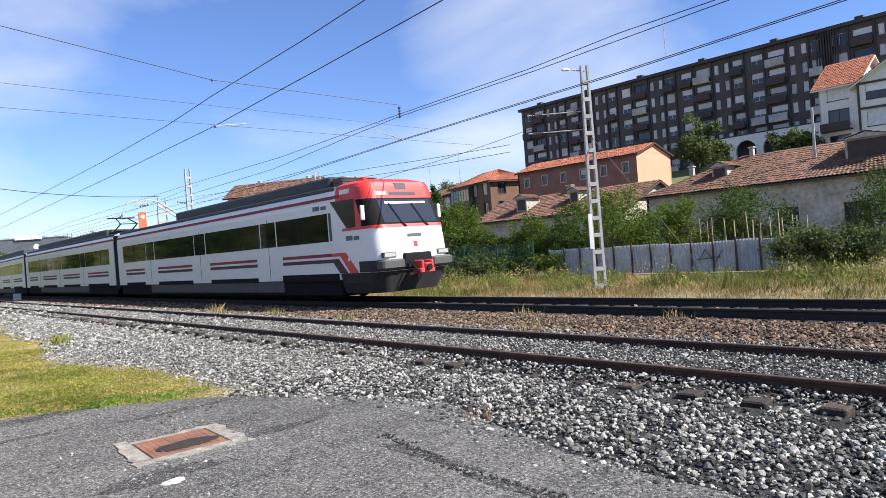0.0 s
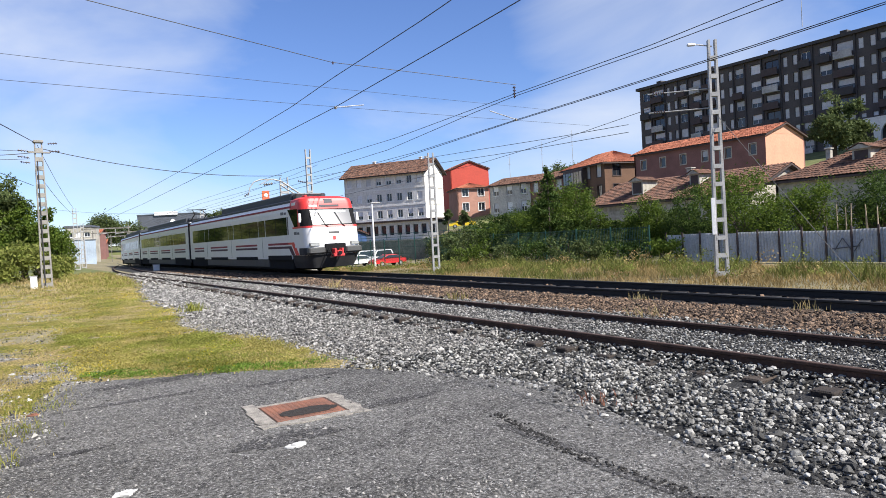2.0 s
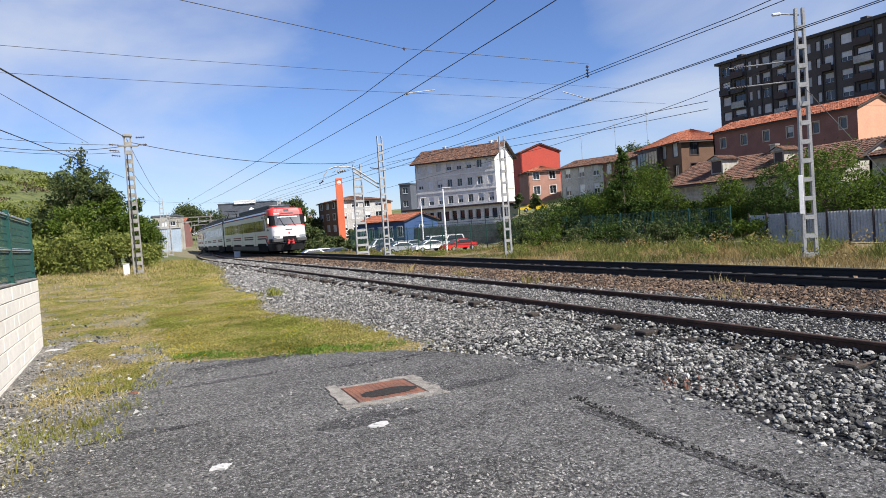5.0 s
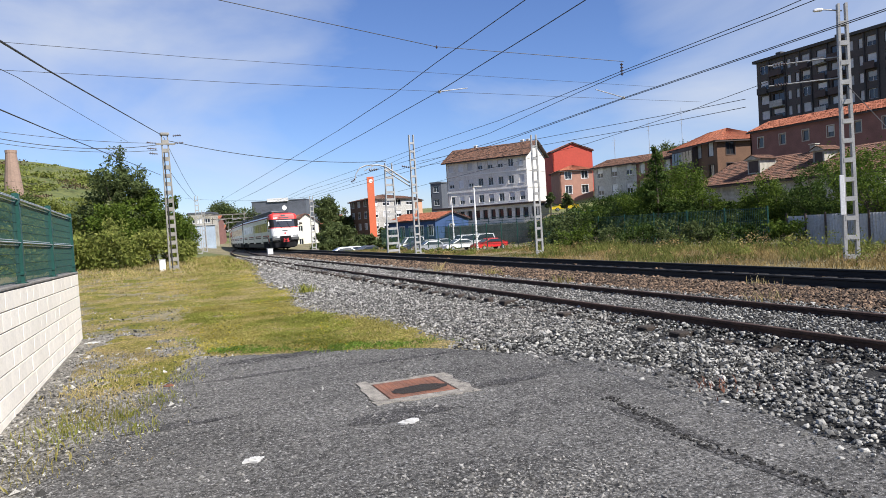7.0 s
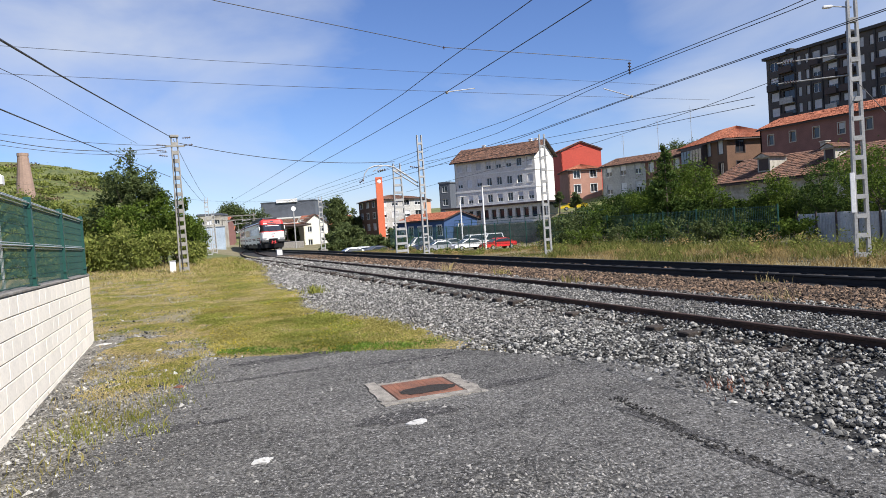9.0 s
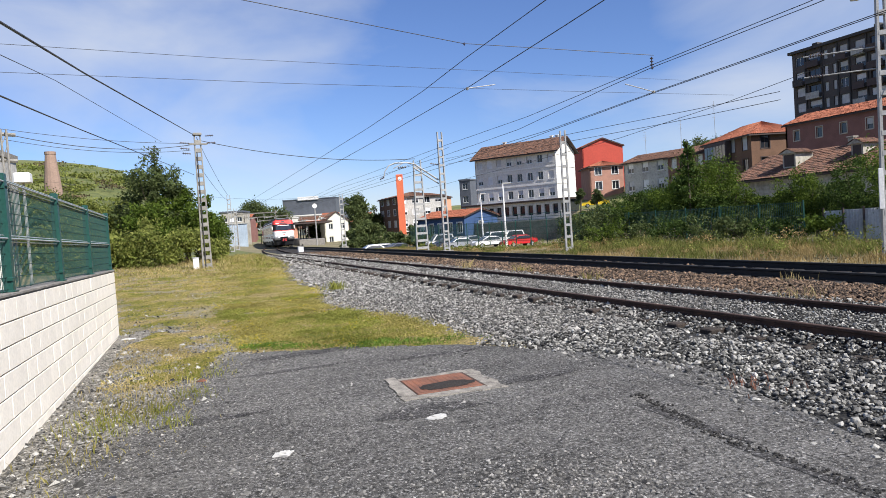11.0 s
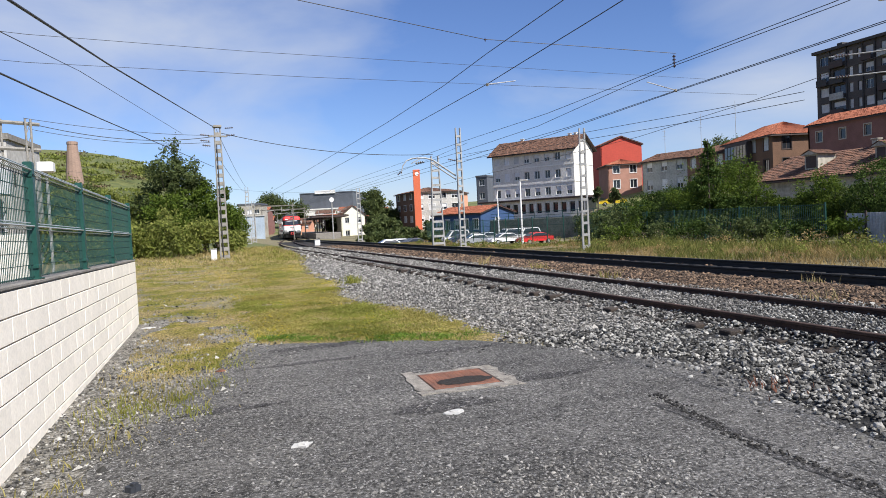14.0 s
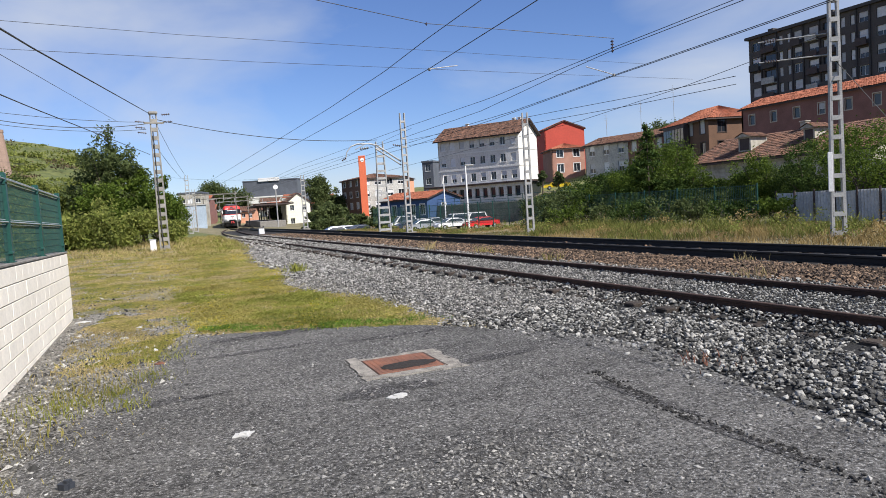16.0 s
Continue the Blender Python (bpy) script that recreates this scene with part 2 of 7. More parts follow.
MESH_FENCE = material("dark_mesh", (0.010, 0.055, 0.042), 0.6, vary=0.2, scale=4, bump=0)
ZINC = material("corrugated_zinc", (0.50, 0.51, 0.52), 0.65, metal=0.1, vary=0.3, scale=1.5, bump=0.15)
WOOD_PALE = material("pale_wood", (0.42, 0.33, 0.22), 0.85, vary=0.35, scale=4, bump=0.3, spread=0.2)
BARK = material("bark", (0.09, 0.07, 0.05), 0.95, vary=0.4, scale=6, bump=0.8, depth=0.02)
LEAF_LIGHT = foliage("light_leaves", (0.045, 0.082, 0.012), (0.14, 0.19, 0.033), 0.4)
LEAF_DARK = foliage("dark_leaves", (0.026, 0.052, 0.012), (0.082, 0.122, 0.028), 0.33)
LEAF_GREY = foliage("grey_leaves", (0.06, 0.085, 0.03), (0.135, 0.165, 0.062), 0.38)
GRASS = foliage("grass", (0.23, 0.21, 0.05), (0.40, 0.34, 0.12))
GRASS_GREEN = foliage("green_grass", (0.16, 0.185, 0.034), (0.32, 0.315, 0.075))
GRASS_DRY = foliage("dry_grass", (0.30, 0.24, 0.10), (0.50, 0.40, 0.20))
VERGE_GREEN = foliage("verge_green", (0.09, 0.115, 0.026), (0.22, 0.215, 0.065))
VERGE_DRY = foliage("verge_dry", (0.22, 0.165, 0.065), (0.41, 0.30, 0.135))
HEATHER = foliage("heather", (0.075, 0.06, 0.035), (0.16, 0.12, 0.07), 0.2)
BRAMBLE = foliage("bramble_leaves", (0.125, 0.16, 0.032), (0.275, 0.29, 0.08), 0.42)
CLOVER = foliage("clover", (0.08, 0.145, 0.022), (0.20, 0.29, 0.05))
FLOWER = foliage("yellow_flower", (0.55, 0.42, 0.02), (0.65, 0.52, 0.03))
TRAIN_WHITE = material("train_white", (0.70, 0.69, 0.67), 0.28, vary=0.06, scale=0.8, bump=0.0)
TRAIN_RED = material("train_red", (0.60, 0.035, 0.028), 0.45, vary=0.1, scale=0.8, bump=0)
STRIPE_RED = material("stripe_red", (0.24, 0.010, 0.025), 0.6, vary=0.1, scale=0.8, bump=0)
TRAIN_PURPLE = material("train_purple", (0.05, 0.010, 0.028), 0.6, vary=0.1, scale=0.8, bump=0)
TRAIN_BLACK = material("train_black", (0.009, 0.009, 0.010), 0.85, vary=0.3, scale=2, bump=0.1, spec=0.2)
TRAIN_GREY = material("train_grey", (0.03, 0.034, 0.042), 0.6, vary=0.3, scale=2, bump=0.1)
BUMPER = material("bumper", (0.065, 0.065, 0.062), 0.6, vary=0.3, scale=2, bump=0.1)
COUPLER = material("coupler_red", (0.6, 0.05, 0.05), 0.5, vary=0.3, scale=5, bump=0.1)
SCREEN_GLASS = glass("screen_glass", (0.028, 0.034, 0.048), 0.12, 0.4)
TRAIN_GLASS = glass("train_glass", (0.010, 0.014, 0.011), 0.05, 0.17)
WINDOW_GLASS = glass("window_glass", (0.02, 0.024, 0.03), 0.08, 0.6)
LAMP_GLASS = glass("lamp_glass", (0.34, 0.35, 0.34), 0.1, 0.8)
LETTER = material("grey_letters", (0.09, 0.09, 0.10), 0.5, vary=0.1, scale=4, bump=0)
LETTER_WHITE = material("white_letters", (0.75, 0.74, 0.72), 0.5, vary=0.1, scale=4, bump=0)
TILE = material("roof_tile", (0.215, 0.105, 0.064), 0.9, dark=(0.03, 0.021, 0.017), scale=2.1, fine=2.6, bump=0.5, depth=0.03)
TILE_NEW = material("orange_tile", (0.35, 0.115, 0.058), 0.85, vary=0.4, scale=1.0, fine=3.5, bump=0.5, depth=0.03)
PLASTER_WHITE = material("white_plaster", (0.72, 0.70, 0.65), 0.85, vary=0.15, scale=0.5, fine=8, bump=0.1)
PLASTER_GREY = material("grey_plaster", (0.46, 0.45, 0.42), 0.9, dark=(0.27, 0.26, 0.24), scale=0.4, fine=8, bump=0.2)
BRICK_PINK = material("pink_brick", (0.42, 0.225, 0.165), 0.9, vary=0.25, scale=0.8, fine=14, bump=0.3)
PLASTER_PALE = material("pale_plaster", (0.66, 0.635, 0.585), 0.9, dark=(0.50, 0.475, 0.43), scale=0.4, fine=8, bump=0.2)
OLD_STEEL = material("weathered_steel", (0.27, 0.255, 0.225), 0.8, metal=0.1, vary=0.4, scale=3, bump=0.2)
PLASTER_OLD = material("stained_plaster", (0.46, 0.43, 0.36), 0.9, dark=(0.23, 0.21, 0.17), scale=0.5, fine=7, bump=0.3)
BRICK_RED = material("red_brick", (0.235, 0.112, 0.092), 0.9, vary=0.3, scale=0.8, fine=14, bump=0.3)
BRICK_BROWN = material("brown_brick", (0.155, 0.085, 0.052), 0.9, vary=0.35, scale=0.6, fine=14, bump=0.3)
SALMON = material("salmon_plaster", (0.60, 0.30, 0.19), 0.85, vary=0.15, scale=0.5, bump=0.1)
PAINT_RED = material("red_facade", (0.46, 0.065, 0.04), 0.8, vary=0.15, scale=0.4, bump=0.1)
PAINT_BLUE = material("blue_facade", (0.03, 0.07, 0.17), 0.8, vary=0.2, scale=0.4, bump=0.1)
DARK_CLAD = material("dark_facade", (0.085, 0.074, 0.068), 0.85, vary=0.3, scale=0.3, fine=12, bump=0.2)
DARK_RIB = material("dark_rib", (0.058, 0.053, 0.052), 0.85, vary=0.3, scale=0.3, fine=12, bump=0.2)
SHUTTER = material("pale_shutter", (0.60, 0.60, 0.60), 0.7, vary=0.2, scale=2, bump=0.1, spread=0.25)
FRAME_WHITE = material("white_frame", (0.7, 0.7, 0.68), 0.6, vary=0.1, scale=3, bump=0)
FRAME_CREAM = material("cream_frame", (0.46, 0.40, 0.32), 0.7, vary=0.15, scale=3, bump=0)
CRUMB = material("seam_shade_crumb", (0.03, 0.028, 0.025), 0.95, vary=0.5, scale=20, bump=0.4, spread=0.6, island=True)
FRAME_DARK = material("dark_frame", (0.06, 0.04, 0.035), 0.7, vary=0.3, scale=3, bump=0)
SLATE = material("slate", (0.10, 0.11, 0.13), 0.7, vary=0.3, scale=0.5, bump=0.1)
ORANGE = material("orange_tower", (0.62, 0.14, 0.06), 0.75, vary=0.12, scale=0.3, bump=0)
CREAM = material("cream_plaster", (0.76, 0.74, 0.60), 0.85, vary=0.15, scale=0.4, bump=0.1)
CAR_WHITE = material("car_white", (0.75, 0.75, 0.75), 0.25, vary=0.05, scale=2, bump=0)
CAR_SILVER = material("car_silver", (0.42, 0.44, 0.46), 0.3, metal=0.5, vary=0.05, scale=2, bump=0)
CAR_DARK = material("car_dark", (0.03, 0.04, 0.06), 0.3, vary=0.05, scale=2, bump=0)
CAR_RED = material("car_red", (0.55, 0.02, 0.025), 0.3, vary=0.05, scale=2, bump=0)
CAR_YELLOW = material("car_yellow", (0.7, 0.5, 0.03), 0.3, vary=0.05, scale=2, bump=0)
TYRE = material("tyre", (0.02, 0.02, 0.02), 0.9, vary=0.2, scale=4, bump=0.1)
CHIMNEY_BRICK = material("chimney_brick", (0.30, 0.205, 0.155), 0.9, vary=0.25, scale=0.5, bump=0.2)
PAPER = material("paper", (0.5, 0.49, 0.465), 0.9, vary=0.15, scale=8, bump=0.2)
TURF = carpet("mossy_turf")
SHED_BLUE = material("pale_blue_sheet", (0.36, 0.43, 0.50), 0.7, vary=0.2, scale=0.6, bump=0.1)
SKIRT_GREY = material("skirt_grey", (0.028, 0.028, 0.030), 0.7, vary=0.3, scale=2, bump=0.1, spec=0.3)
GRILLE = material("roof_grille", (0.20, 0.21, 0.21), 0.6, vary=0.3, scale=2, bump=0.1)
HILL_GREEN = material("hill_green", (0.15, 0.155, 0.045), 0.95, dark=(0.06, 0.08, 0.022), scale=0.05, fine=12, bump=0.6, depth=0.4)


# ---- mesh helpers ----
class Mesh:
    """Gathers corners and faces for one mesh."""

    def __init__(self):
        self.v, self.f = [], []

    def add(self, verts, faces):
        k = len(self.v)
        self.v.extend(tuple(p) for p in verts)
        self.f.extend(tuple(i + k for i in q) for q in faces)
        return self

    def box(self, x0, x1, y0, y1, z0, z1, m=None):
        p = [(x, y, z) for z in (z0, z1) for y in (y0, y1) for x in (x0, x1)]
        if m is not None:
            p = [m @ Vector(q) for q in p]
        return self.add(p, [(0, 2, 3, 1), (4, 5, 7, 6), (0, 1, 5, 4), (1, 3, 7, 5), (3, 2, 6, 7), (2, 0, 4, 6)])

    def bevel_box(self, x0, x1, y0, y1, z0, z1, b=0.01, m=None):
        cx, cy, cz = (x0 + x1) / 2, (y0 + y1) / 2, (z0 + z1) / 2
        hx, hy, hz = (x1 - x0) / 2, (y1 - y0) / 2, (z1 - z0) / 2
        rings = [(-hz, b), (-hz + b, 0), (hz - b, 0), (hz, b)]
        p = []
        for z, i in rings:
            for sx, sy, ax, ay in ((-1, -1, 0, 1), (-1, -1, 1, 0), (1, -1, 1, 0), (1, -1, 0, 1), (1, 1, 0, 1), (1, 1, 1, 0), (-1, 1, 1, 0), (-1, 1, 0, 1)):
                p.append((cx + sx * (hx - i - ax * b), cy + sy * (hy - i - ay * b), cz + z))
        if m is not None:
            p = [m @ Vector(q) for q in p]
        f = [tuple(range(7, -1, -1)), tuple(range(24, 32))]
        for k in range(3):
            for j in range(8):
                n = (j + 1) % 8
                f.append((k * 8 + j, k * 8 + n, k * 8 + 8 + n, k * 8 + 8 + j))
        return self.add(p, f)

    def tube(self, a, b, r, seg=6, r2=None, caps=True):
        a, b = Vector(a), Vector(b)
        d = (b - a).normalized()
        u = d.cross(Vector((0, 0, 1)) if abs(d.z) < 0.9 else Vector((1, 0, 0))).normalized()
        w = d.cross(u)
        r2 = r if r2 is None else r2
        p = [a + (u * math.cos(t) + w * math.sin(t)) * r for t in (2 * math.pi * i / seg for i in range(seg))]
        p += [b + (u * math.cos(t) + w * math.sin(t)) * r2 for t in (2 * math.pi * i / seg for i in range(seg))]
        f = [(i, (i + 1) % seg, seg + (i + 1) % seg, seg + i) for i in range(seg)]
        if caps:
            f += [tuple(range(seg - 1, -1, -1)), tuple(range(seg, 2 * seg))]
        return self.add(p, f)

    def sweep(self, profile, path, closed=True, caps=True):
        """A profile of (side, up) pairs drawn along a path of points; side is to the right of the way."""
        n = len(profile)
        p = []
        for i, q in enumerate(path):
            a, b = Vector(path[max(0, i - 1)]), Vector(path[min(len(path) - 1, i + 1)])
            d = (b - a).normalized()
            side = d.cross(Vector((0, 0, 1))).normalized()
            for s, h in profile:
                p.append(Vector(q) + side * s + Vector((0, 0, h)))
        f = []
        for i in range(len(path) - 1):
            for j in range(n if closed else n - 1):
                k = (j + 1) % n
                f.append((i * n + j, i * n + k, (i + 1) * n + k, (i + 1) * n + j))
        if caps and closed:
            f += [tuple(range(n - 1, -1, -1)), tuple((len(path) - 1) * n + j for j in range(n))]
        return self.add(p, f)

    def prism(self, outline, axis, lo, hi):
        """An outline of pairs in the plane across the axis (0: y, z; 1: x, z; 2: x, y), drawn from lo to hi."""
        n = len(outline)
        put = {0: lambda a, b, c: (c, a, b), 1: lambda a, b, c: (a, c, b), 2: lambda a, b, c: (a, b, c)}[axis]
        p = [put(a, b, lo) for a, b in outline] + [put(a, b, hi) for a, b in outline]
        f = [tuple(range(n - 1, -1, -1)), tuple(range(n, 2 * n))]
        f += [(i, (i + 1) % n, n + (i + 1) % n, n + i) for i in range(n)]
        return self.add(p, f)

    def weld(self):
        """Joins corners that lie in one place."""
        seen, index, v = {}, [], []
        for p in self.v:
            k = tuple(round(c, 4) for c in p)
            if k not in seen:
                seen[k] = len(v)
                v.append(p)
            index.append(seen[k])
        self.v, self.f = v, [tuple(index[i] for i in q) for q in self.f]
        return self

    def data(self, name, material, smooth=False):
        me = bpy.data.meshes.new(name)
        me.from_pydata([tuple(q) for q in self.v], [], self.f)
        me.materials.append(material)
        if smooth:
            me.polygons.foreach_set("use_smooth", [True] * len(me.polygons))
        bm = bmesh.new()
        bm.from_mesh(me)
        bmesh.ops.recalc_face_normals(bm, faces=bm.faces)
        bm.to_mesh(me)
        bm.free()
        return me


def part(name, mesh, material, parent=None, label="", smooth=False, at=None):
    """Links a Mesh (or ready mesh data) as one object under its thing."""
    ob = new(name, mesh.data(name, material, smooth) if isinstance(mesh, Mesh) else mesh)
    if parent is not None:
        ob.parent = parent
    if at is not None:
        ob.matrix_basis = at
    return tagged(ob, label)


def thing(name, label, category, m=None, group="", kind=""):
    ob = new(name)
    ob.empty_display_size = 0.2
    if m is not None:
        ob.matrix_basis = m
    return tagged(ob, label, category, group, kind)


def quick(name, verts, faces, material, smooth=False):
    """Mesh data from number arrays; faces all of one size."""
    me = bpy.data.meshes.new(name)
    verts, faces = np.asarray(verts, np.float32), np.asarray(faces, np.int32)
    n, k = faces.shape
    me.vertices.add(len(verts))
    me.vertices.foreach_set("co", verts.ravel())
    me.loops.add(n * k)
    me.loops.foreach_set("vertex_index", faces.ravel())
    me.polygons.add(n)
    me.polygons.foreach_set("loop_start", np.arange(0, n * k, k, dtype=np.int32))
    me.update(calc_edges=True)
    me.polygons.foreach_set("use_smooth", np.full(n, smooth, dtype=bool))
    me.materials.append(material)
    return me


def ease(a, b, x):
    t = np.clip((np.asarray(x, float) - a) / (b - a), 0, 1)
    return t * t * (3 - 2 * t)


def terrain(x, y):
    """Height of the ground: flat by the line, the car park a little lower, slopes to both sides."""
    x, y = np.asarray(x, float), np.asarray(y, float)
    z = -0.04 + 0 * x
    z = z + 0.20 * (np.minimum(x, 116) - 50) * ease(48, 62, x) * (1 - 0.6 * ease(110, 190, y))
    z = z - 1.5 * ease(18.5, 23.5, x) * ease(38, 50, y) * (1 - ease(46, 56, x)) * (1 - ease(98, 114, y))
    z = z + 27 * np.exp(-(((x + 42) / 62) ** 2 + ((y - 240) / 85) ** 2)) * (1 - ease(-14, 24, x))
    z = z + 2.2 * ease(-4, -12, x) * ease(50, 64, y)
    z = z + 5 * ease(170, 300, y) * ease(-40, 20, x)
    z = z - 0.36 * ease(62, 118, y) * ease(2, 8, x) * (1 - ease(30, 40, x))
    return z


# ---- ground ----
def build_ground():
    xs = np.concatenate([[-900, -500, -300], np.arange(-200, 200, 8.0), [300, 500, 900]])
    ys = np.concatenate([[-700, -300, -120], np.arange(-60, 420, 8.0), [600, 900, 1600]])
    X, Y = np.meshgrid(xs, ys)
    Z = terrain(X, Y)
    v = np.stack([X, Y, Z], -1).reshape(-1, 3)
    w = len(xs)
    f = [(j * w + i, j * w + i + 1, (j + 1) * w + i + 1, (j + 1) * w + i) for j in range(len(ys) - 1) for i in range(w - 1)]
    me = quick("ground", v, f, SOIL, True)
    me.materials.append(HILL_GREEN)
    green = [1 if (v[q[0]][1] > 58 and v[q[0]][0] < 2) or v[q[0]][2] > 1.0 else 0 for q in f]
    me.polygons.foreach_set("material_index", green)
    g = part("ground", me, None)
    tagged(g, "bare earth with patchy grass reaching to the hills", "ground", kind="structure")


def build_yard():
    m = Mesh()
    # The yard ends in a rounded tip towards the line and runs back behind the camera.
    pts = [(-1.75, -14), (-1.7, 3.0), (-0.95, 5.6), (-0.55, 6.9), (-0.1, 8.2), (0.2, 9.3), (0.62, 10.6), (1.2, 10.6), (2.0, 10.1), (2.9, 9.7), (3.7, 9.1),
           (4.45, 7.95), (5.1, 6.7), (5.25, 5.9), (4.85, 4.7), (4.55, 3.6), (4.45, 2.0), (4.4, -2), (4.6, -14)]
    ring = []
    for i, (a, b) in enumerate(zip(pts, pts[1:] + pts[:1])):
        n = max(2, int(math.dist(a, b) / 0.25)) if i < len(pts) - 1 else 1
        for k in range(n):
            t = k / n
            j = 0.05 * noise.noise(Vector((a[0] + t * (b[0] - a[0]), a[1] + t * (b[1] - a[1]), 0)) * 3)
            ring.append((a[0] + t * (b[0] - a[0]) + j, a[1] + t * (b[1] - a[1]) + j))
    m.prism(ring, 2, -0.12, 0.0)
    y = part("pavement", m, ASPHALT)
    tagged(y, "worn dark asphalt yard with loose grit", "pavement", kind="structure")
    # damp patches; the two long thin ones near x 3.7 paint the seam's shadow
    for k, (x, yy, rx, ry) in enumerate(((2.1, 6.05, 0.42, 0.22), (3.55, 6.6, 0.55, 0.12), (3.80, 4.5, 0.07, 0.62), (3.68, 3.3, 0.06, 0.55), (1.7, 10.0, 0.8, 0.16), (0.2, 7.0, 0.5, 0.12), (3.2, 8.6, 0.7, 0.08), (1.2, 8.9, 0.9, 0.07))):
        part("dark_mark", quick("dark_mark", *disc_blob(x, yy, rx, ry, 0.004, 20 + k), ASPHALT_DAMP_SHADE), ASPHALT_DAMP_SHADE, y, "dark damp patches and painted seam shade in the asphalt")
    # a seam in the asphalt: a low ridge of near-black crumbs for its shadow line
    k = Mesh()
    path = [(3.98, 5.35), (3.85, 4.75), (3.81, 4.47), (3.7, 3.95), (3.74, 3.4), (3.71, 2.8), (3.6, 2.0)]
    rnd = random.Random(5)
    for a, b in zip(path, path[1:]):
        for i in range(60):
            t = rnd.random()
            x, yy = a[0] + t * (b[0] - a[0]) + rnd.gauss(0, 0.032), a[1] + t * (b[1] - a[1]) + rnd.gauss(0, 0.04)
            s = rnd.uniform(0.004, 0.013)
            k.bevel_box(-s, s, -s * 0.8, s * 0.8, -0.01, s * 0.9, s * 0.3, pose(x, yy, 0.004, rnd.uniform(-20, 20), rnd.uniform(-20, 20), rnd.uniform(0, 360)))
    tagged(part("asphalt_crumbs", k, CRUMB), "near-black crumbs standing for the shadow line of an asphalt seam", "rubble", kind="stuff")


def stones(name, label, points, sizes, material, flat=0.72, seed=3, fine=False):
    """Many angular broken stones in one mesh: a squashed, jittered solid for each, with more corners where fine."""
    rng = np.random.default_rng(seed)
    if fine:
        g = (1 + 5 ** 0.5) / 2
        base = np.array([(-1, g, 0), (1, g, 0), (-1, -g, 0), (1, -g, 0), (0, -1, g), (0, 1, g), (0, -1, -g), (0, 1, -g), (g, 0, -1), (g, 0, 1), (-g, 0, -1), (-g, 0, 1)]) / 1.9
        faces = np.array([(0, 11, 5), (0, 5, 1), (0, 1, 7), (0, 7, 10), (0, 10, 11), (1, 5, 9), (5, 11, 4), (11, 10, 2), (10, 7, 6), (7, 1, 8), (3, 9, 4), (3, 4, 2), (3, 2, 6), (3, 6, 8), (3, 8, 9), (4, 9, 5), (2, 4, 11), (6, 2, 10), (8, 6, 7), (9, 8, 1)])
    else:
        base = np.array([(1.25, 0, 0), (-1.25, 0, 0), (0, 1.25, 0), (0, -1.25, 0), (0.3, 0, 1.15), (0, 0.3, -1.15)])
        faces = np.array([(0, 2, 4), (2, 1, 4), (1, 3, 4), (3, 0, 4), (2, 0, 5), (1, 2, 5), (3, 1, 5), (0, 3, 5)])
    n = len(points)
    v = base[None] * (1 + rng.uniform(-0.40, 0.28, (n, len(base), 3)))
    v = v * rng.uniform(0.72, 1.3, (n, 1, 3)) * np.array([1, 1, flat])
    a, b = rng.uniform(0, 2 * np.pi, n), rng.uniform(-0.6, 0.6, n)
    c, s = np.cos(b)[:, None], np.sin(b)[:, None]
    x, z = v[..., 0] * c - v[..., 2] * s, v[..., 0] * s + v[..., 2] * c
    v[..., 0], v[..., 2] = x, z
    c, s = np.cos(a)[:, None], np.sin(a)[:, None]
    x, y = v[..., 0] * c - v[..., 1] * s, v[..., 0] * s + v[..., 1] * c
    v[..., 0], v[..., 1] = x, y
    v = v * np.asarray(sizes)[:, None, None] + np.asarray(points)[:, None]
    f = faces[None] + (np.arange(n) * len(base))[:, None, None]
    ob = part(name, quick(name, v.reshape(-1, 3), f.reshape(-1, 3), material), None)
    return tagged(ob, label, "gravel", kind="stuff")


def bed_height(x):
    """Ballast surface across the line."""
    return np.interp(x, [3.3, 4.6, 6.3, 6.85, 7.15, 8.8, 9.6, 11.2, 12.1, 12.6, 12.9, 14.5, 15.1, 16.2, 17.5], [-0.03, 0.0, 0.0, -0.01, 0.095, 0.10, 0.09, 0.06, 0.045, 0.02, 0.02, 0.02, 0.0, -0.02, -0.06])


def build_bed():
    # The dark sheets under the stones paint the shade of the gaps.
    for name, x0, x1, mat, lab in (("ballast_bed", 3.4, 10.4, BED_GREY_SHADE, "siding bed, shade between the grey stones painted near-black"), ("ballast_bed", 10.4, 17.4, BED_SHADE_EARTH, "main line bed, shade between the brown stones painted near-black")):
        xs = np.linspace(x0, x1, 15)
        ys = np.concatenate([np.arange(-40, 60, 1.5), np.arange(60, 236, 4.0)])
        X, Y = np.meshgrid(xs, ys)
        Z = bed_height(X) - 0.03
        if x0 < 5:
            left = np.interp(Y, [-40, 5, 9, 13, 15.7, 28, 39, 52, 70, 100, 330], [3.4, 3.4, 3.6, 3.6, 3.1, 4.0, 5.5, 6.3, 7.0, 9.9, 9.9])
            X = left + (X - x0) / (x1 - x0) * (x1 - left)
        X = X + 1.8 * (np.maximum(0, Y - 70) / 49) ** 2 * (Y < 240)
        Z = Z - 0.28 * ease(70, 130, Y)
        v = np.stack([X, Y, Z], -1).reshape(-1, 3)
        w = len(xs)
        f = [(j * w + i, j * w + i + 1, (j + 1) * w + i + 1, (j + 1) * w + i) for j in range(len(ys) - 1) for i in range(w - 1)]
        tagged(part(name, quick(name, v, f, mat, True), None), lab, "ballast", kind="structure")


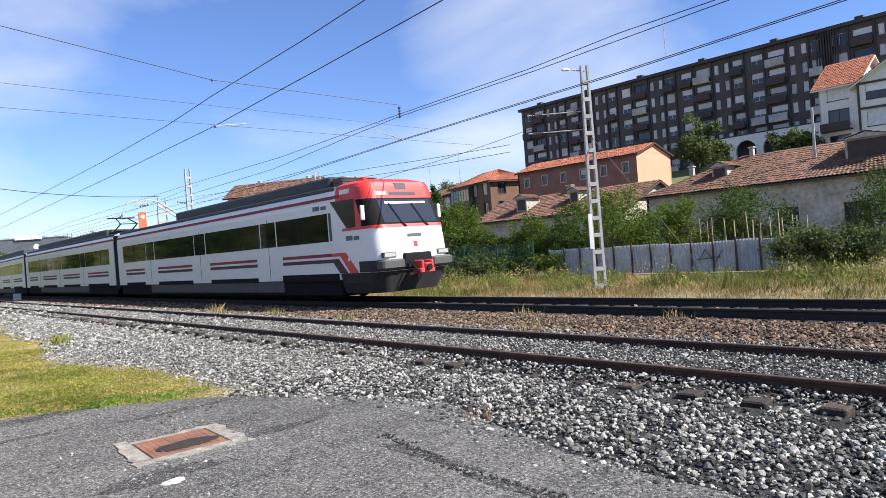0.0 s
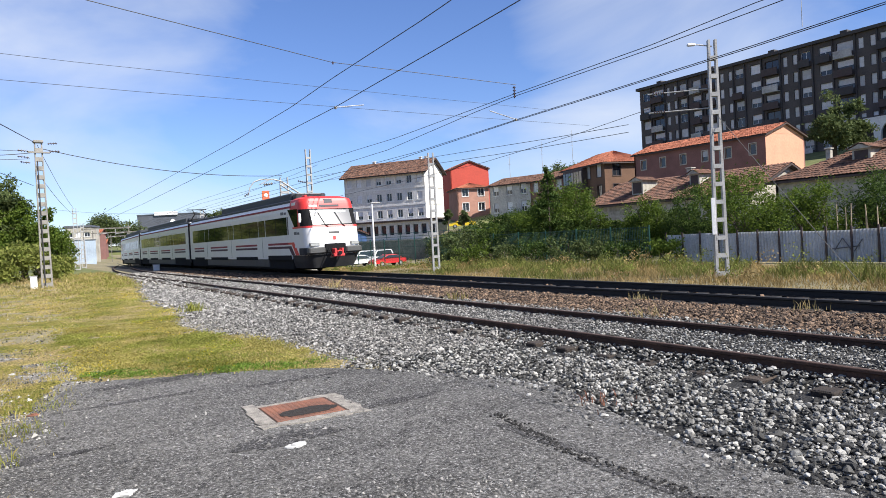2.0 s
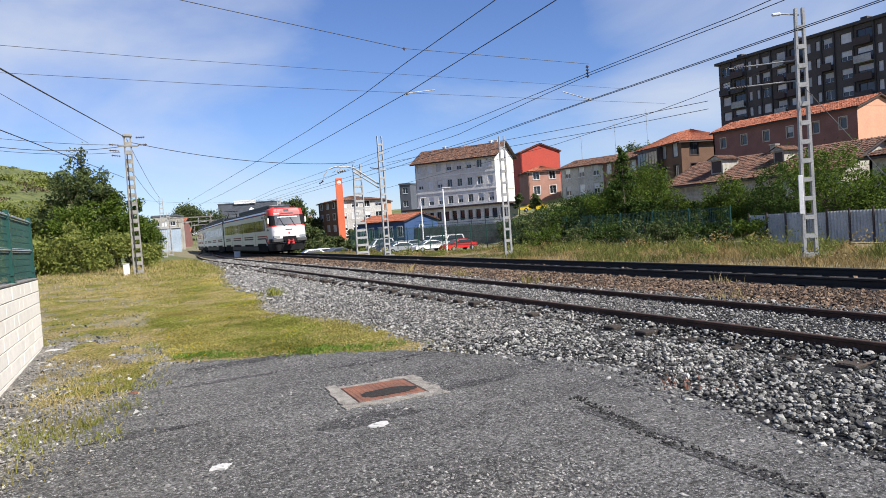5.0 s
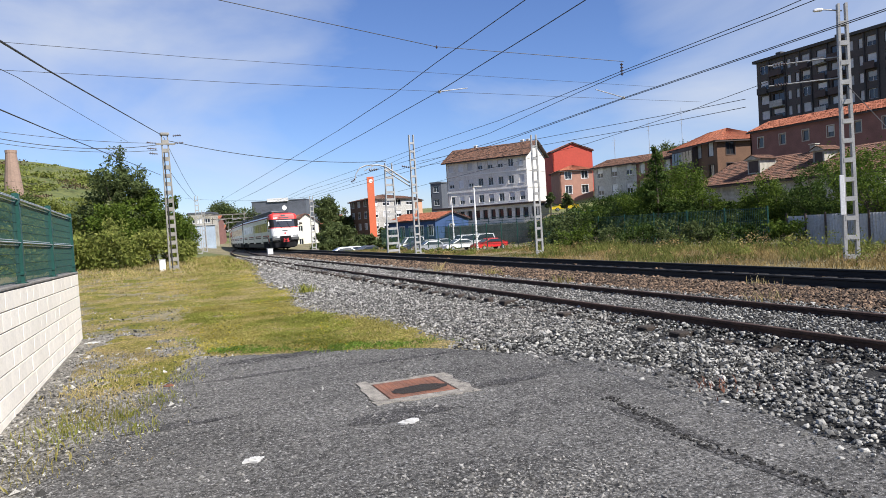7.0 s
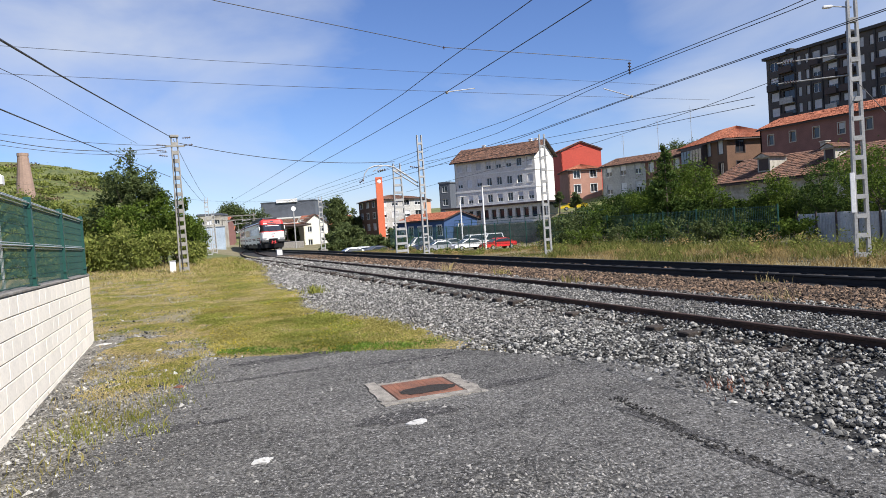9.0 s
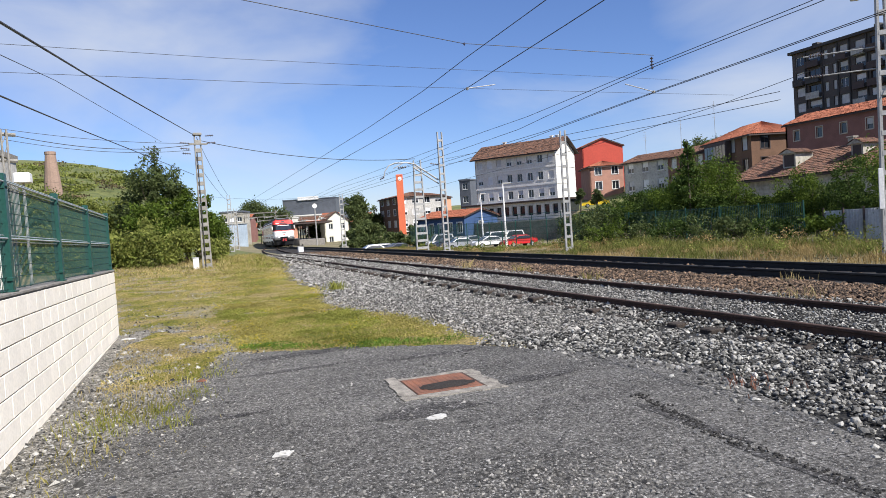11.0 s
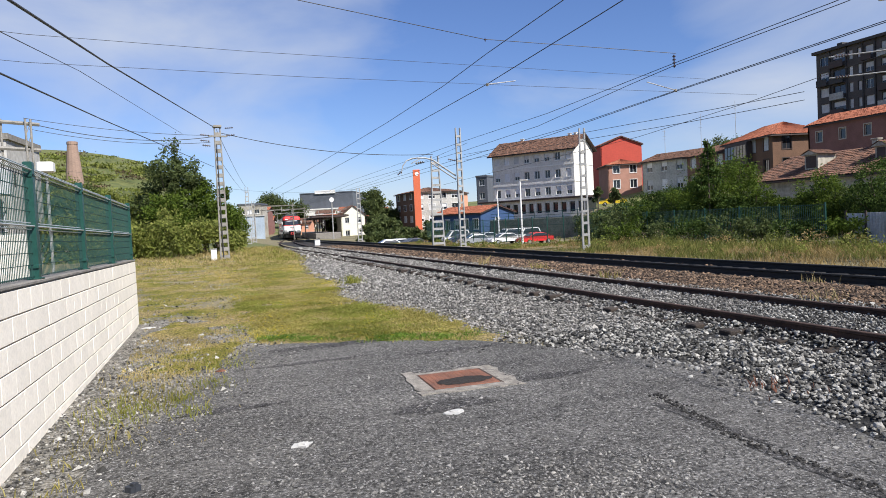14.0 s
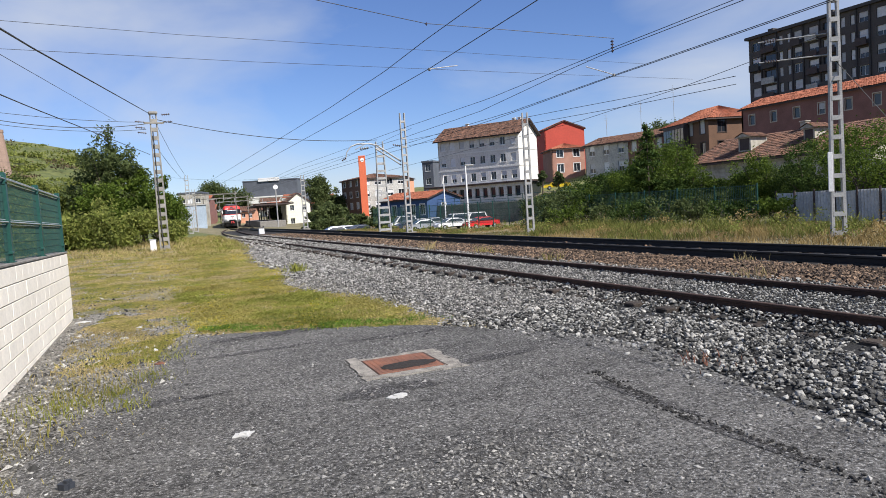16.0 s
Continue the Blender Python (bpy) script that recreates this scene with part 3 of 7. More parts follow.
def build_stones():
    rng = np.random.default_rng(11)
    P, S = [], []
    for y0, y1, per, size in ((0.8, 9, 720, 0.0215), (9, 18, 640, 0.0235), (18, 34, 230, 0.04), (34, 60, 55, 0.068)):
        n = int((y1 - y0) * 6.6 * per)
        x, y = rng.uniform(3.1, 10.1, n), rng.uniform(y0, y1, n)
        edge = np.interp(y, [0, 2, 4, 5.9, 7, 8, 9.2, 11.4, 13.2, 15.7, 17.5, 19.4, 28, 39, 52], [4.4, 4.45, 4.65, 5.1, 4.85, 4.3, 4.0, 4.05, 3.95, 3.2, 3.35, 3.9, 4.1, 5.7, 6.7]) + rng.normal(0, 0.28, n)
        near_end = (x > 6.4) & (x < 6.95) & (np.abs(((y + 6.0) % 0.75) - 0.375) > 0.2) & ((patchy(x * 0 + 1, y, 0.35) > 0.08) | (y > 12))
        keep = (x > edge) & ~(near_end & (rng.random(n) < 0.85)) & (x < 4.6 * y + 1) & (np.hypot(x, y) > 4.2)
        x, y = x[keep], y[keep]
        z = bed_height(x) + rng.uniform(-0.03, 0.012, len(x))
        P.append(np.stack([x, y, z], 1))
        S.append(size * rng.choice([0.45, 0.7, 1.0, 1.35, 1.75], len(x), p=[0.2, 0.3, 0.3, 0.15, 0.05]) * rng.uniform(0.85, 1.15, len(x)) * np.where((x > 7.2) & (x < 10), 0.72, 1.0))
    stones("siding_ballast", "loose grey and white crushed ballast stones", P[0], S[0], STONE_GREY, fine=True)
    stones("siding_ballast", "loose grey and white crushed ballast stones", np.concatenate(P[1:]), np.concatenate(S[1:]), STONE_FAR, seed=5)
    P, S = [], []
    for y0, y1, per, size in ((0, 14, 330, 0.034), (14, 30, 140, 0.048), (30, 60, 50, 0.072)):
        n = int((y1 - y0) * 5.6 * per)
        x, y = rng.uniform(9.9, 15.5, n), rng.uniform(y0, y1, n)
        keep = (x < 12.45) | (rng.random(n) < 0.06)
        x, y = x[keep], y[keep]
        P.append(np.stack([x, y, bed_height(x) + rng.uniform(-0.035, 0.01, len(x))], 1))
        S.append(size * rng.uniform(0.55, 1.35, len(x)))
    stones("main_line_ballast", "rust-stained brown crushed ballast stones", np.concatenate(P), np.concatenate(S), STONE_BROWN, seed=4)
    # grit on the asphalt
    n = 14000
    x, y = rng.uniform(-1.4, 5.2, n), 1.4 + 9.2 * rng.random(n) ** 1.15
    keep = (y < 10.2 - 0.3 * np.abs(x - 1.3)) & (x < np.interp(y, [0, 4, 6, 8, 10], [4.5, 4.7, 5.1, 4.3, 2.6]))
    x, y = x[keep], y[keep]
    s = 0.0095 * rng.uniform(0.3, 1.0, len(x)) ** 2.4 + 0.0024
    lump = patchy(x, y, 0.9, 4.0) + 0.5 * ((x > 0.6) & (x < 2.8) & (y < 4.6)) > 0.22
    s = np.where(lump & (rng.random(len(x)) < 0.35), s * 1.9, s)
    px, py = rng.normal(2.15, 0.45, 1000), rng.normal(3.75, 0.3, 1000)
    stones("pebble_patch", "loose pale pebbles gathered on the asphalt", np.stack([px, py, np.full(1000, 0.004)], 1), rng.uniform(0.004, 0.014, 1000), STONE_FAR, seed=16)
    stones("grit", "pale grit scattered on the asphalt", np.stack([x, y, np.full(len(x), 0.004)], 1), s, STONE_GRIT, seed=6)


def blades(name, label, x, y, z, height, width, material, lean=0.4, seed=1, category="grass"):
    rng = np.random.default_rng(seed)
    n = len(x)
    a = rng.uniform(0, 2 * np.pi, n)
    t = rng.uniform(0, 2 * np.pi, n)
    bend = height * lean * rng.uniform(0.1, 1, n)
    root = np.stack([x, y, z], 1)
    side = np.stack([np.cos(a), np.sin(a), 0 * a], 1) * (width / 2)[:, None]
    top = root + np.stack([np.cos(t) * bend, np.sin(t) * bend, height], 1)
    mid = root + np.stack([np.cos(t) * bend * 0.3, np.sin(t) * bend * 0.3, height * 0.55], 1)
    v = np.stack([root - side, root + side, mid + side * 0.7, top, mid - side * 0.7], 1).reshape(-1, 3)
    f = np.array([[0, 1, 2, 3, 4]])[None, 0] + (np.arange(n) * 5)[:, None]
    ob = part(name, quick(name, v, f, material), None)
    return tagged(ob, label, category, kind="stuff")


def leaf_cloud(blobs, per, size, seed):
    """Leaf faces round a set of clumps (centre and radii), thickest near each clump's skin."""
    rng = np.random.default_rng(seed)
    V = []
    for (cx, cy, cz, rx, ry, rz), n in blobs:
        d = rng.normal(size=(n, 3))
        d /= np.linalg.norm(d, axis=1)[:, None]
        # smaller clumps within the clump
        k = max(5, n // 60)
        hub = d[:k] * rng.uniform(0.55, 1.0, (k, 1))
        pick = rng.integers(0, k, n)
        p = hub[pick] + rng.normal(0, 0.24, (n, 3))
        c = p * np.array([rx, ry, rz]) + np.array([cx, cy, cz])
        a = rng.normal(size=(n, 3))
        a /= np.linalg.norm(a, axis=1)[:, None]
        b = np.cross(a, rng.normal(size=(n, 3)))
        b /= np.linalg.norm(b, axis=1)[:, None]
        s = size * 0.9 * rng.uniform(0.5, 1.4, (n, 1))
        V.append(np.stack([c - a * s, c + b * s * 0.45, c + a * s, c - b * s * 0.45], 1))
    v = np.concatenate(V)
    f = np.arange(len(v) * 4).reshape(-1, 4)
    return v.reshape(-1, 3), f


def patchy(x, y, s=0.8, seed=0.0):
    return np.array([noise.noise(Vector((a * s, b * s, seed))) for a, b in zip(x, y)])


def build_turf():
    """A low carpet of moss and clover that rises out of the earth where it is thick."""
    right_y, right_x = [6, 8.8, 9.2, 11.4, 13.2, 14.2, 15.7, 17.5, 19.4, 21, 28, 39, 52, 66], [-0.2, 0.2, 4.05, 4.1, 4.0, 3.6, 3.2, 3.35, 3.9, 4.15, 4.1, 5.7, 6.6, 6.9]
    ys = np.concatenate([np.arange(8.6, 16, 0.08), np.arange(16, 30, 0.2), np.arange(30, 60, 0.6)])
    xs = np.concatenate([np.arange(-7, -1.2, 0.4), np.arange(-1.2, 6.7, 0.1)])
    X, Y = np.meshgrid(xs, ys)
    x, y = X.ravel(), Y.ravel()
    big, small = patchy(x, y, 0.7, 2.0), patchy(x, y, 3.1, 5.0)
    bottom = np.where(x < 0.2, 9.0, np.interp(x, [0.2, 0.6, 2, 4], [9.6, 11.2, 10.1, 9.1]))
    inside = np.minimum(np.interp(y, right_y, right_x) - x, y - bottom) * 1.6
    inside = np.minimum(inside, np.where(y < 14.9, (x + 1.0) * 1.5, 2.0))
    thick = np.clip(inside, -1, 0.8) + 0.9 * big + 0.5 * small - 0.6 * ease(0.9, -0.9, x + 1.6 * big - 0.7 - 0.07 * np.maximum(y - 14, 0))
    m = np.clip(thick, -0.5, 0.9)
    z = np.where(y < 15.4, -0.012, terrain(x, y)) - 0.004 + 0.035 * m * np.interp(y, [9, 30], [1.0, 2.2]) + 0.008 * small * (m > 0)
    v = np.stack([x, y, z], 1)
    w = len(xs)
    f = np.array([(j * w + i, j * w + i + 1, (j + 1) * w + i + 1, (j + 1) * w + i) for j in range(len(ys) - 1) for i in range(w - 1) if max(m[j * w + i], m[j * w + i + 1], m[(j + 1) * w + i]) > -0.2])
    tagged(part("turf", quick("turf", v, f, TURF, True), TURF), "yellow-green and straw-coloured carpet of moss and clover", "turf", kind="stuff")


def build_grass():
    rng = np.random.default_rng(21)
    right_y, right_x = [6, 8.8, 9.2, 11.4, 13.2, 14.2, 15.7, 17.5, 19.4, 21, 28, 39, 52, 66], [-0.2, 0.2, 4.0, 4.05, 3.95, 3.55, 3.15, 3.3, 3.85, 4.1, 4.05, 5.7, 6.6, 6.9]
    X, Y = [], []
    for y0, y1, n in ((6, 12, 9000), (9, 16, 62000), (16, 32, 44000), (32, 62, 30000)):
        x, y = rng.uniform(-6 if y0 > 14 else -1.4, 6.4, n), rng.uniform(y0, y1, n)
        keep = x < np.interp(y, right_y, right_x) + rng.normal(0, 0.15, n)
        keep &= (x > -1.05) | (y > 14.8)
        bottom = np.where(x < 0.2, 5.5, np.interp(x, [0.2, 0.6, 2, 4], [9.6, 11.2, 10.1, 9.0]))
        keep &= y > bottom + rng.normal(0, 0.12, n)
        x, y = x[keep], y[keep]
        bare = x + 1.8 * patchy(x, y, 0.45, 12.0) + 0.6 * patchy(x, y, 1.7, 13.0) < 0.4 + 0.07 * np.maximum(y - 14, 0)
        thick = np.where((x > 1.2) & (y < 20), 0.42, np.where(y > 13, np.where(bare, 0.0, 0.42), np.where(y > 9.3, 0.48, 0.25))) + np.where((y > 26) & ~bare, 0.35, 0)
        keep = patchy(x, y, 0.9) * 1.0 + patchy(x, y, 2.7, 9.0) * 0.9 + thick + 0.12 * (y > 13) > rng.random(len(x)) * 0.9
        X.append(x[keep]), Y.append(y[keep])
    x, y = np.concatenate(X), np.concatenate(Y)
    grow = np.interp(y, [6, 14, 24, 34, 60], [0.025, 0.03, 0.05, 0.11, 0.32]) + 0.006 * ((x > 1.2) & (y < 20))
    h = grow * rng.uniform(0.45, 1.35, len(x))
    w = np.interp(y, [6, 12, 20, 60], [0.012, 0.013, 0.024, 0.05]) * rng.uniform(0.7, 1.4, len(x))
    z = np.where(y < 15.4, -0.012, terrain(x, y)) + 0.022 * ((x > 1.0) & (y < 30))
    lush = ((x > 1.0) & (y < 12.5)) | (patchy(x, y, 0.5, 3.0) > 0.12)
    dry = (rng.random(len(x)) < np.where(x + 1.8 * patchy(x, y, 0.45, 12.0) < 0.4 + 0.07 * np.maximum(y - 14, 0), 0.8, 0.3))
    lush &= ~dry
    mid = ~lush & ~dry
    clover = (x > 1.0) & (y < np.interp(x, [0.2, 0.6, 2, 4], [9.6, 11.2, 10.1, 9.0]) + 0.75 + 0.5 * patchy(x, y, 1.3, 6.0))
    lush &= ~clover
    for mask, mat, lab, sd in ((clover, CLOVER, "deep green clover along the asphalt edge", 4), (lush, GRASS_GREEN, "low green grass and clover by the asphalt edge", 1), (mid, GRASS, "yellowing thin grass on bare earth", 2), (dry, GRASS_DRY, "dry straw-coloured grass", 3)):
        blades("grass", lab, x[mask], y[mask], z[mask], h[mask], w[mask], mat, 1.2, sd)
    # low clover leaves in drifts over the turf
    cx, cy = rng.uniform(0.8, 4.3, 1500), rng.uniform(9.2, 19, 1500)
    foot = np.interp(cx, [0.2, 0.6, 2, 4], [9.6, 11.2, 10.1, 9.1])
    ok = (cx < np.interp(cy, right_y, right_x) - 0.05) & (cy > foot + 0.08) & (patchy(cx, cy, 1.1, 8.0) > -0.15)
    cx, cy, foot = cx[ok], cy[ok], foot[ok]
    near = cy < foot + 0.5 + 0.5 * patchy(cx, cy, 0.9, 6.0)
    gold = ~near & (patchy(cx, cy, 0.6, 11.0) > 0.0)
    for mask, mat, lab, sd in ((near, CLOVER, "deep green clover at the edge of the asphalt", 45), (gold, GRASS, "yellow-green low clover in drifts", 46), (~near & ~gold, GRASS_GREEN, "green low clover in drifts", 47)):
        v, f = leaf_cloud([((a, b, 0.03, 0.16, 0.16, 0.028), 70) for a, b in zip(cx[mask], cy[mask])], 0, 0.018, sd)
        tagged(part("clover", quick("clover", v, f, mat), mat), lab, "clover", kind="stuff")
    # yellow flowers
    n = 5200
    fx, fy = rng.uniform(0.6, 4.6, n), rng.uniform(9.2, 30, n)
    keep = (fx < np.interp(fy, right_y, right_x)) & (fy > np.interp(fx, [0.2, 0.6, 2, 4], [9.6, 11.2, 10.1, 9.2]))
    keep &= patchy(fx, fy, 0.7, 7.0) > 0.05
    fx, fy = fx[keep], fy[keep]
    blades("yellow_flowers", "small yellow flowers in the grass", fx, fy, terrain(fx, fy) + np.interp(fy, [9, 30], [0.07, 0.2]), np.full(len(fx), 0.014), np.full(len(fx), 0.016), FLOWER, 1.5, 5, "flowers")
    # the verge beyond the main line
    n = 84000
    x = rng.uniform(16.3, 23.5, n)
    y = rng.uniform(-2, 60, n)
    clump = patchy(x, y, 0.55, 2.0)
    h = np.where(x / np.maximum(y, 1) < 0.62, 0.45, 1.0) * np.clip(0.32 + 0.5 * clump, 0.14, 0.75) * rng.uniform(0.35, 1.15, n) * np.interp(x, [16.3, 18, 23], [0.55, 0.8, 1.2])
    green = clump + 0.25 * patchy(x, y, 0.2, 5.0) > np.interp(x, [16, 23], [0.2, -0.1])
    for mask, mat, lab, sd in ((green, VERGE_GREEN, "tall green and yellow weeds along the line", 6), (~green, VERGE_DRY, "tall dry grass along the line", 7)):
        blades("verge_grass", lab, x[mask], y[mask], terrain(x[mask], y[mask]) - 0.02, h[mask], rng.uniform(0.008, 0.022, mask.sum()), mat, 0.9, sd)
    # weeds in the ballast
    for cx, cy, k, hh, mat in ((4.3, 20.2, 160, 0.25, GRASS_GREEN), (10.0, 8.6, 40, 0.28, GRASS_DRY), (9.9, 15.0, 60, 0.3, GRASS), (9.8, 23, 70, 0.4, GRASS_DRY), (4.95, 5.0, 40, 0.07, IRON), (10.2, 19.5, 50, 0.3, GRASS), (12.4, 11, 30, 0.2, GRASS_DRY), (12.4, 7, 30, 0.2, GRASS_DRY)):
        blades("weed_tuft", "tuft of weeds growing in the ballast", rng.normal(cx, 0.16, k), rng.normal(cy, 0.2, k), np.full(k, 0.03), rng.uniform(0.4, 1.2, k) * hh, np.full(k, 0.014), mat, 0.8, 8, "weeds")


# ---- track ----
GAUGE = 1.668
RAIL_PROFILE = [(-0.07, 0), (0.07, 0), (0.07, 0.012), (0.012, 0.03), (0.012, 0.105), (0.036, 0.12), (0.036, 0.148), (0.03, 0.155), (-0.03, 0.155), (-0.036, 0.148), (-0.036, 0.12), (-0.012, 0.105), (-0.012, 0.03), (-0.07, 0.012)]


def main_x(y):
    """Middle of the main line: straight, then bending gently away."""
    return 13.7 + 1.8 * (max(0.0, y - 70) / 49) ** 2


def main_z(y):
    return -0.28 * float(ease(70, 130, y))


def siding_x(y):
    return 8.17 + (main_x(y) - 8.17) * float(ease(52, 128, y))


def build_track():
    side = thing("railway_track", "rusty siding rails on old wooden sleepers in grey ballast", "railway track")
    path = [(siding_x(y), y) for y in list(np.arange(-40, 52, 4)) + list(np.arange(52, 118, 3))]
    for s in (-1, 1):
        pts = [(x + s * (GAUGE / 2 + 0.036), y, 0.045 + main_z(y)) for x, y in path]
        part("rail", Mesh().sweep(RAIL_PROFILE, pts), RUST, side)
    rnd = random.Random(2)
    sl = Mesh().bevel_box(-1.34, 1.34, -0.12, 0.12, -0.10, 0.045, 0.015).data("sleeper", SLEEPER)
    y = -6.0
    while y < 60:
        x = siding_x(y) + rnd.gauss(0, 0.03) - 0.02
        part("sleeper", sl, SLEEPER, side, at=pose(x, y, (0.005 if noise.noise(Vector((0.35, y * 0.35, 0.0))) > 0.08 else (0.03 if y > 12 else -0.035)) + rnd.gauss(0, 0.012), 0, rnd.gauss(0, 0.4), rnd.gauss(0, 1.2)))
        y += 0.75
    main = thing("railway_track", "main line rails and sleepers, black with shade put into the colour", "railway track")
    ys = list(np.arange(-40, 60, 5)) + list(np.arange(60, 240, 6))
    for s in (-1, 1):
        part("rail", Mesh().sweep([(a * 1.25, b * 1.16 - 0.025) for a, b in RAIL_PROFILE], [(main_x(y) + s * (GAUGE / 2 + 0.036), y, 0.045 + main_z(y)) for y in ys]), RAIL_BLACK, main)
    sl = Mesh().bevel_box(-1.3, 1.3, -0.13, 0.13, -0.12, 0.05, 0.015).data("sleeper", RAIL_BLACK)
    y = -6.0
    while y < 90:
        part("sleeper", sl, RAIL_BLACK, main, at=pose(13.7 + rnd.gauss(0, 0.01), y, -0.02))
        y += 0.62
    far = thing("railway_track", "second station track curving away behind", "railway track")
    for s in (-1, 1):
        part("rail", Mesh().sweep(RAIL_PROFILE, [(main_x(y) + 4.2 * float(ease(84, 125, y)) + s * 0.87, y, 0.046 + main_z(y)) for y in np.arange(90, 230, 6)]), RAIL_BLACK, far)


# ---- the wall, its fence and the manhole ----
WALL_A, WALL_B, WALL_TILT = (-1.20, 14.8), (-1.593, 2.31), -0.72


def build_wall():
    a, b = Vector((*WALL_A, 0)), Vector((*WALL_B, 0))
    length = (b - a).length
    yaw = math.degrees(math.atan2((b - a).y, (b - a).x))
    root = thing("wall_west", "low retaining wall of cream-painted concrete blocks", "wall", pose(a.x, a.y, 0, 0, WALL_TILT, yaw), kind="structure")
    part("core", Mesh().box(0.012, length, -0.30, -0.008, -0.3, 1.26), JOINT, root)
    rows, h, w = 6, 0.211, 0.405
    full = Mesh().bevel_box(0, w - 0.0035, 0, 0.016, 0, h - 0.014, 0.003).data("block", BLOCK)
    half = Mesh().bevel_box(0, w / 2 - 0.0035, 0, 0.016, 0, h - 0.014, 0.003).data("block", BLOCK)
    end = Mesh().bevel_box(-0.004, 0.012, -0.30, -0.002, 0, h - 0.014, 0.005).data("block", BLOCK)
    rnd = random.Random(9)
    for r in range(-1, rows):
        z = r * h
        x = 0.0
        if r % 2:
            part("block", half, BLOCK, root, at=pose(x, -0.012, z))
            x = w / 2
        while x < length - 0.1:
            part("block", full, BLOCK, root, at=pose(x, -0.012 + rnd.uniform(-0.002, 0.002), z))
            x += w
        part("block", end, BLOCK, root, at=pose(0, 0, z))
    part("coping", Mesh().bevel_box(-0.02, length, -0.34, 0.012, 1.266, 1.30, 0.008), CONCRETE, root)


def build_fence():
    a, b = Vector((*WALL_A, 0)), Vector((*WALL_B, 0))
    yaw = math.degrees(math.atan2((b - a).y, (b - a).x))
    length = (b - a).length
    f = thing("fence", "green steel fence with dark mesh, glints on its folds painted pale", "fence", pose(a.x, a.y, 1.30, 0, WALL_TILT, yaw))
    high, mid = 1.06, -0.05
    post = Mesh().bevel_box(-0.05, 0.05, mid - 0.04, mid + 0.04, 0, high + 0.05, 0.008).bevel_box(-0.08, 0.08, mid - 0.06, mid + 0.06, 0, 0.015, 0.004).bevel_box(-0.068, 0.068, mid - 0.045, mid + 0.045, 0.1, 0.14, 0.006).bevel_box(-0.06, 0.06, mid - 0.04, mid + 0.04, high - 0.1, high - 0.06, 0.006).data("post", FENCE_GREEN)
    x = 0.17
    while x < length:
        part("post", post, FENCE_GREEN, f, at=pose(x, 0, 0))
        x += 2.42
    # the welded mesh folds outwards at two heights, where the light catches it
    m = Mesh()
    fold = [(0.02, 0.0), (0.47, 0.0), (0.50, 0.028), (0.53, 0.0), (high - 0.06, 0.0), (high - 0.03, 0.03), (high, 0.0)]
    for i in range(int(length / 0.05)):
        x = 0.12 + i * 0.05
        for (z0, y0), (z1, y1) in zip(fold, fold[1:]):
            m.add([(x + dx, mid + y + dy, z) for z, y in ((z0, y0), (z1, y1)) for dy in (-0.0025, 0.0025) for dx in (-0.0028, 0.0028)], [(0, 1, 5, 4), (1, 3, 7, 5), (3, 2, 6, 7), (2, 0, 4, 6)])
    for z in (0.03, 0.14, 0.25, 0.36, 0.64, 0.75, 0.86, 0.97):
        m.box(0.12, length, mid - 0.003, mid + 0.003, z - 0.003, z + 0.003)
    part("mesh_panel", m, MESH_FENCE, f, "fine green welded wire mesh")
    # pale rods added along the folds and top edge to paint the caught light
    for z in (0.47, 0.50, 0.53, high - 0.06, high - 0.03, high):
        out = dict(fold)[z]
        part("rail", Mesh().tube((0.05, mid + out, z), (length, mid + out, z), 0.009 if out else 0.006, 6), FOLD_GLINT, f)


def build_manhole():
    root = thing("manhole", "rusty square manhole cover in a cracked concrete frame", "manhole", pose(2.58, 6.98, 0, 0, 0, -3))
    o, i = 0.57, 0.38
    rnd = random.Random(4)
    # worn slabs round the cover with crumbled outer edges, one corner sunk under the grit
    for k in range(4):
        turn = Matrix.Rotation(math.radians(90 * k), 3, "Z")
        edge = [(-o + 0.05 * (k == 1), -i)]
        wear = (0.05, 0.0, 0.10, 0.03)[k]
        for q in range(15):
            x = -o + 0.02 + (i + o - 0.03) * q / 14
            edge.append((x, -o + wear + 0.07 * noise.noise(Vector((x * 4, k * 5.1, 0.3))) + 0.03 * noise.noise(Vector((x * 14, k * 3.3, 0.7)))))
        edge.append((i - 0.006, -i))
        edge = [turn @ Vector((a, b, 0)) for a, b in edge]
        top = (0.012, 0.007, 0.010, 0.014)[k]
        part("frame_slab", Mesh().prism([(p.x, p.y) for p in edge], 2, -0.05, top), CONCRETE_OLD, root)
    part("rim", Mesh().bevel_box(-0.40, 0.40, -0.40, 0.40, -0.05, 0.008, 0.004), RUST, root)
    lid = Mesh().bevel_box(-0.36, 0.36, -0.36, 0.36, -0.05, 0.015, 0.004)
    for a in range(-5, 6):
        for b in range(-5, 6):
            lid.box(a * 0.06 - 0.018, a * 0.06 + 0.018, b * 0.06 - 0.018, b * 0.06 + 0.018, 0.0152, 0.0185)
    part("cover", lid, IRON, root, "rust-brown cast iron cover")
    part("dirt", quick("dirt", *disc_blob(0.02, -0.14, 0.32, 0.16, 0.021, rag=0.35), BED_SHADE_EARTH), BED_SHADE_EARTH, root, "dark earth in the hollow of the cover")


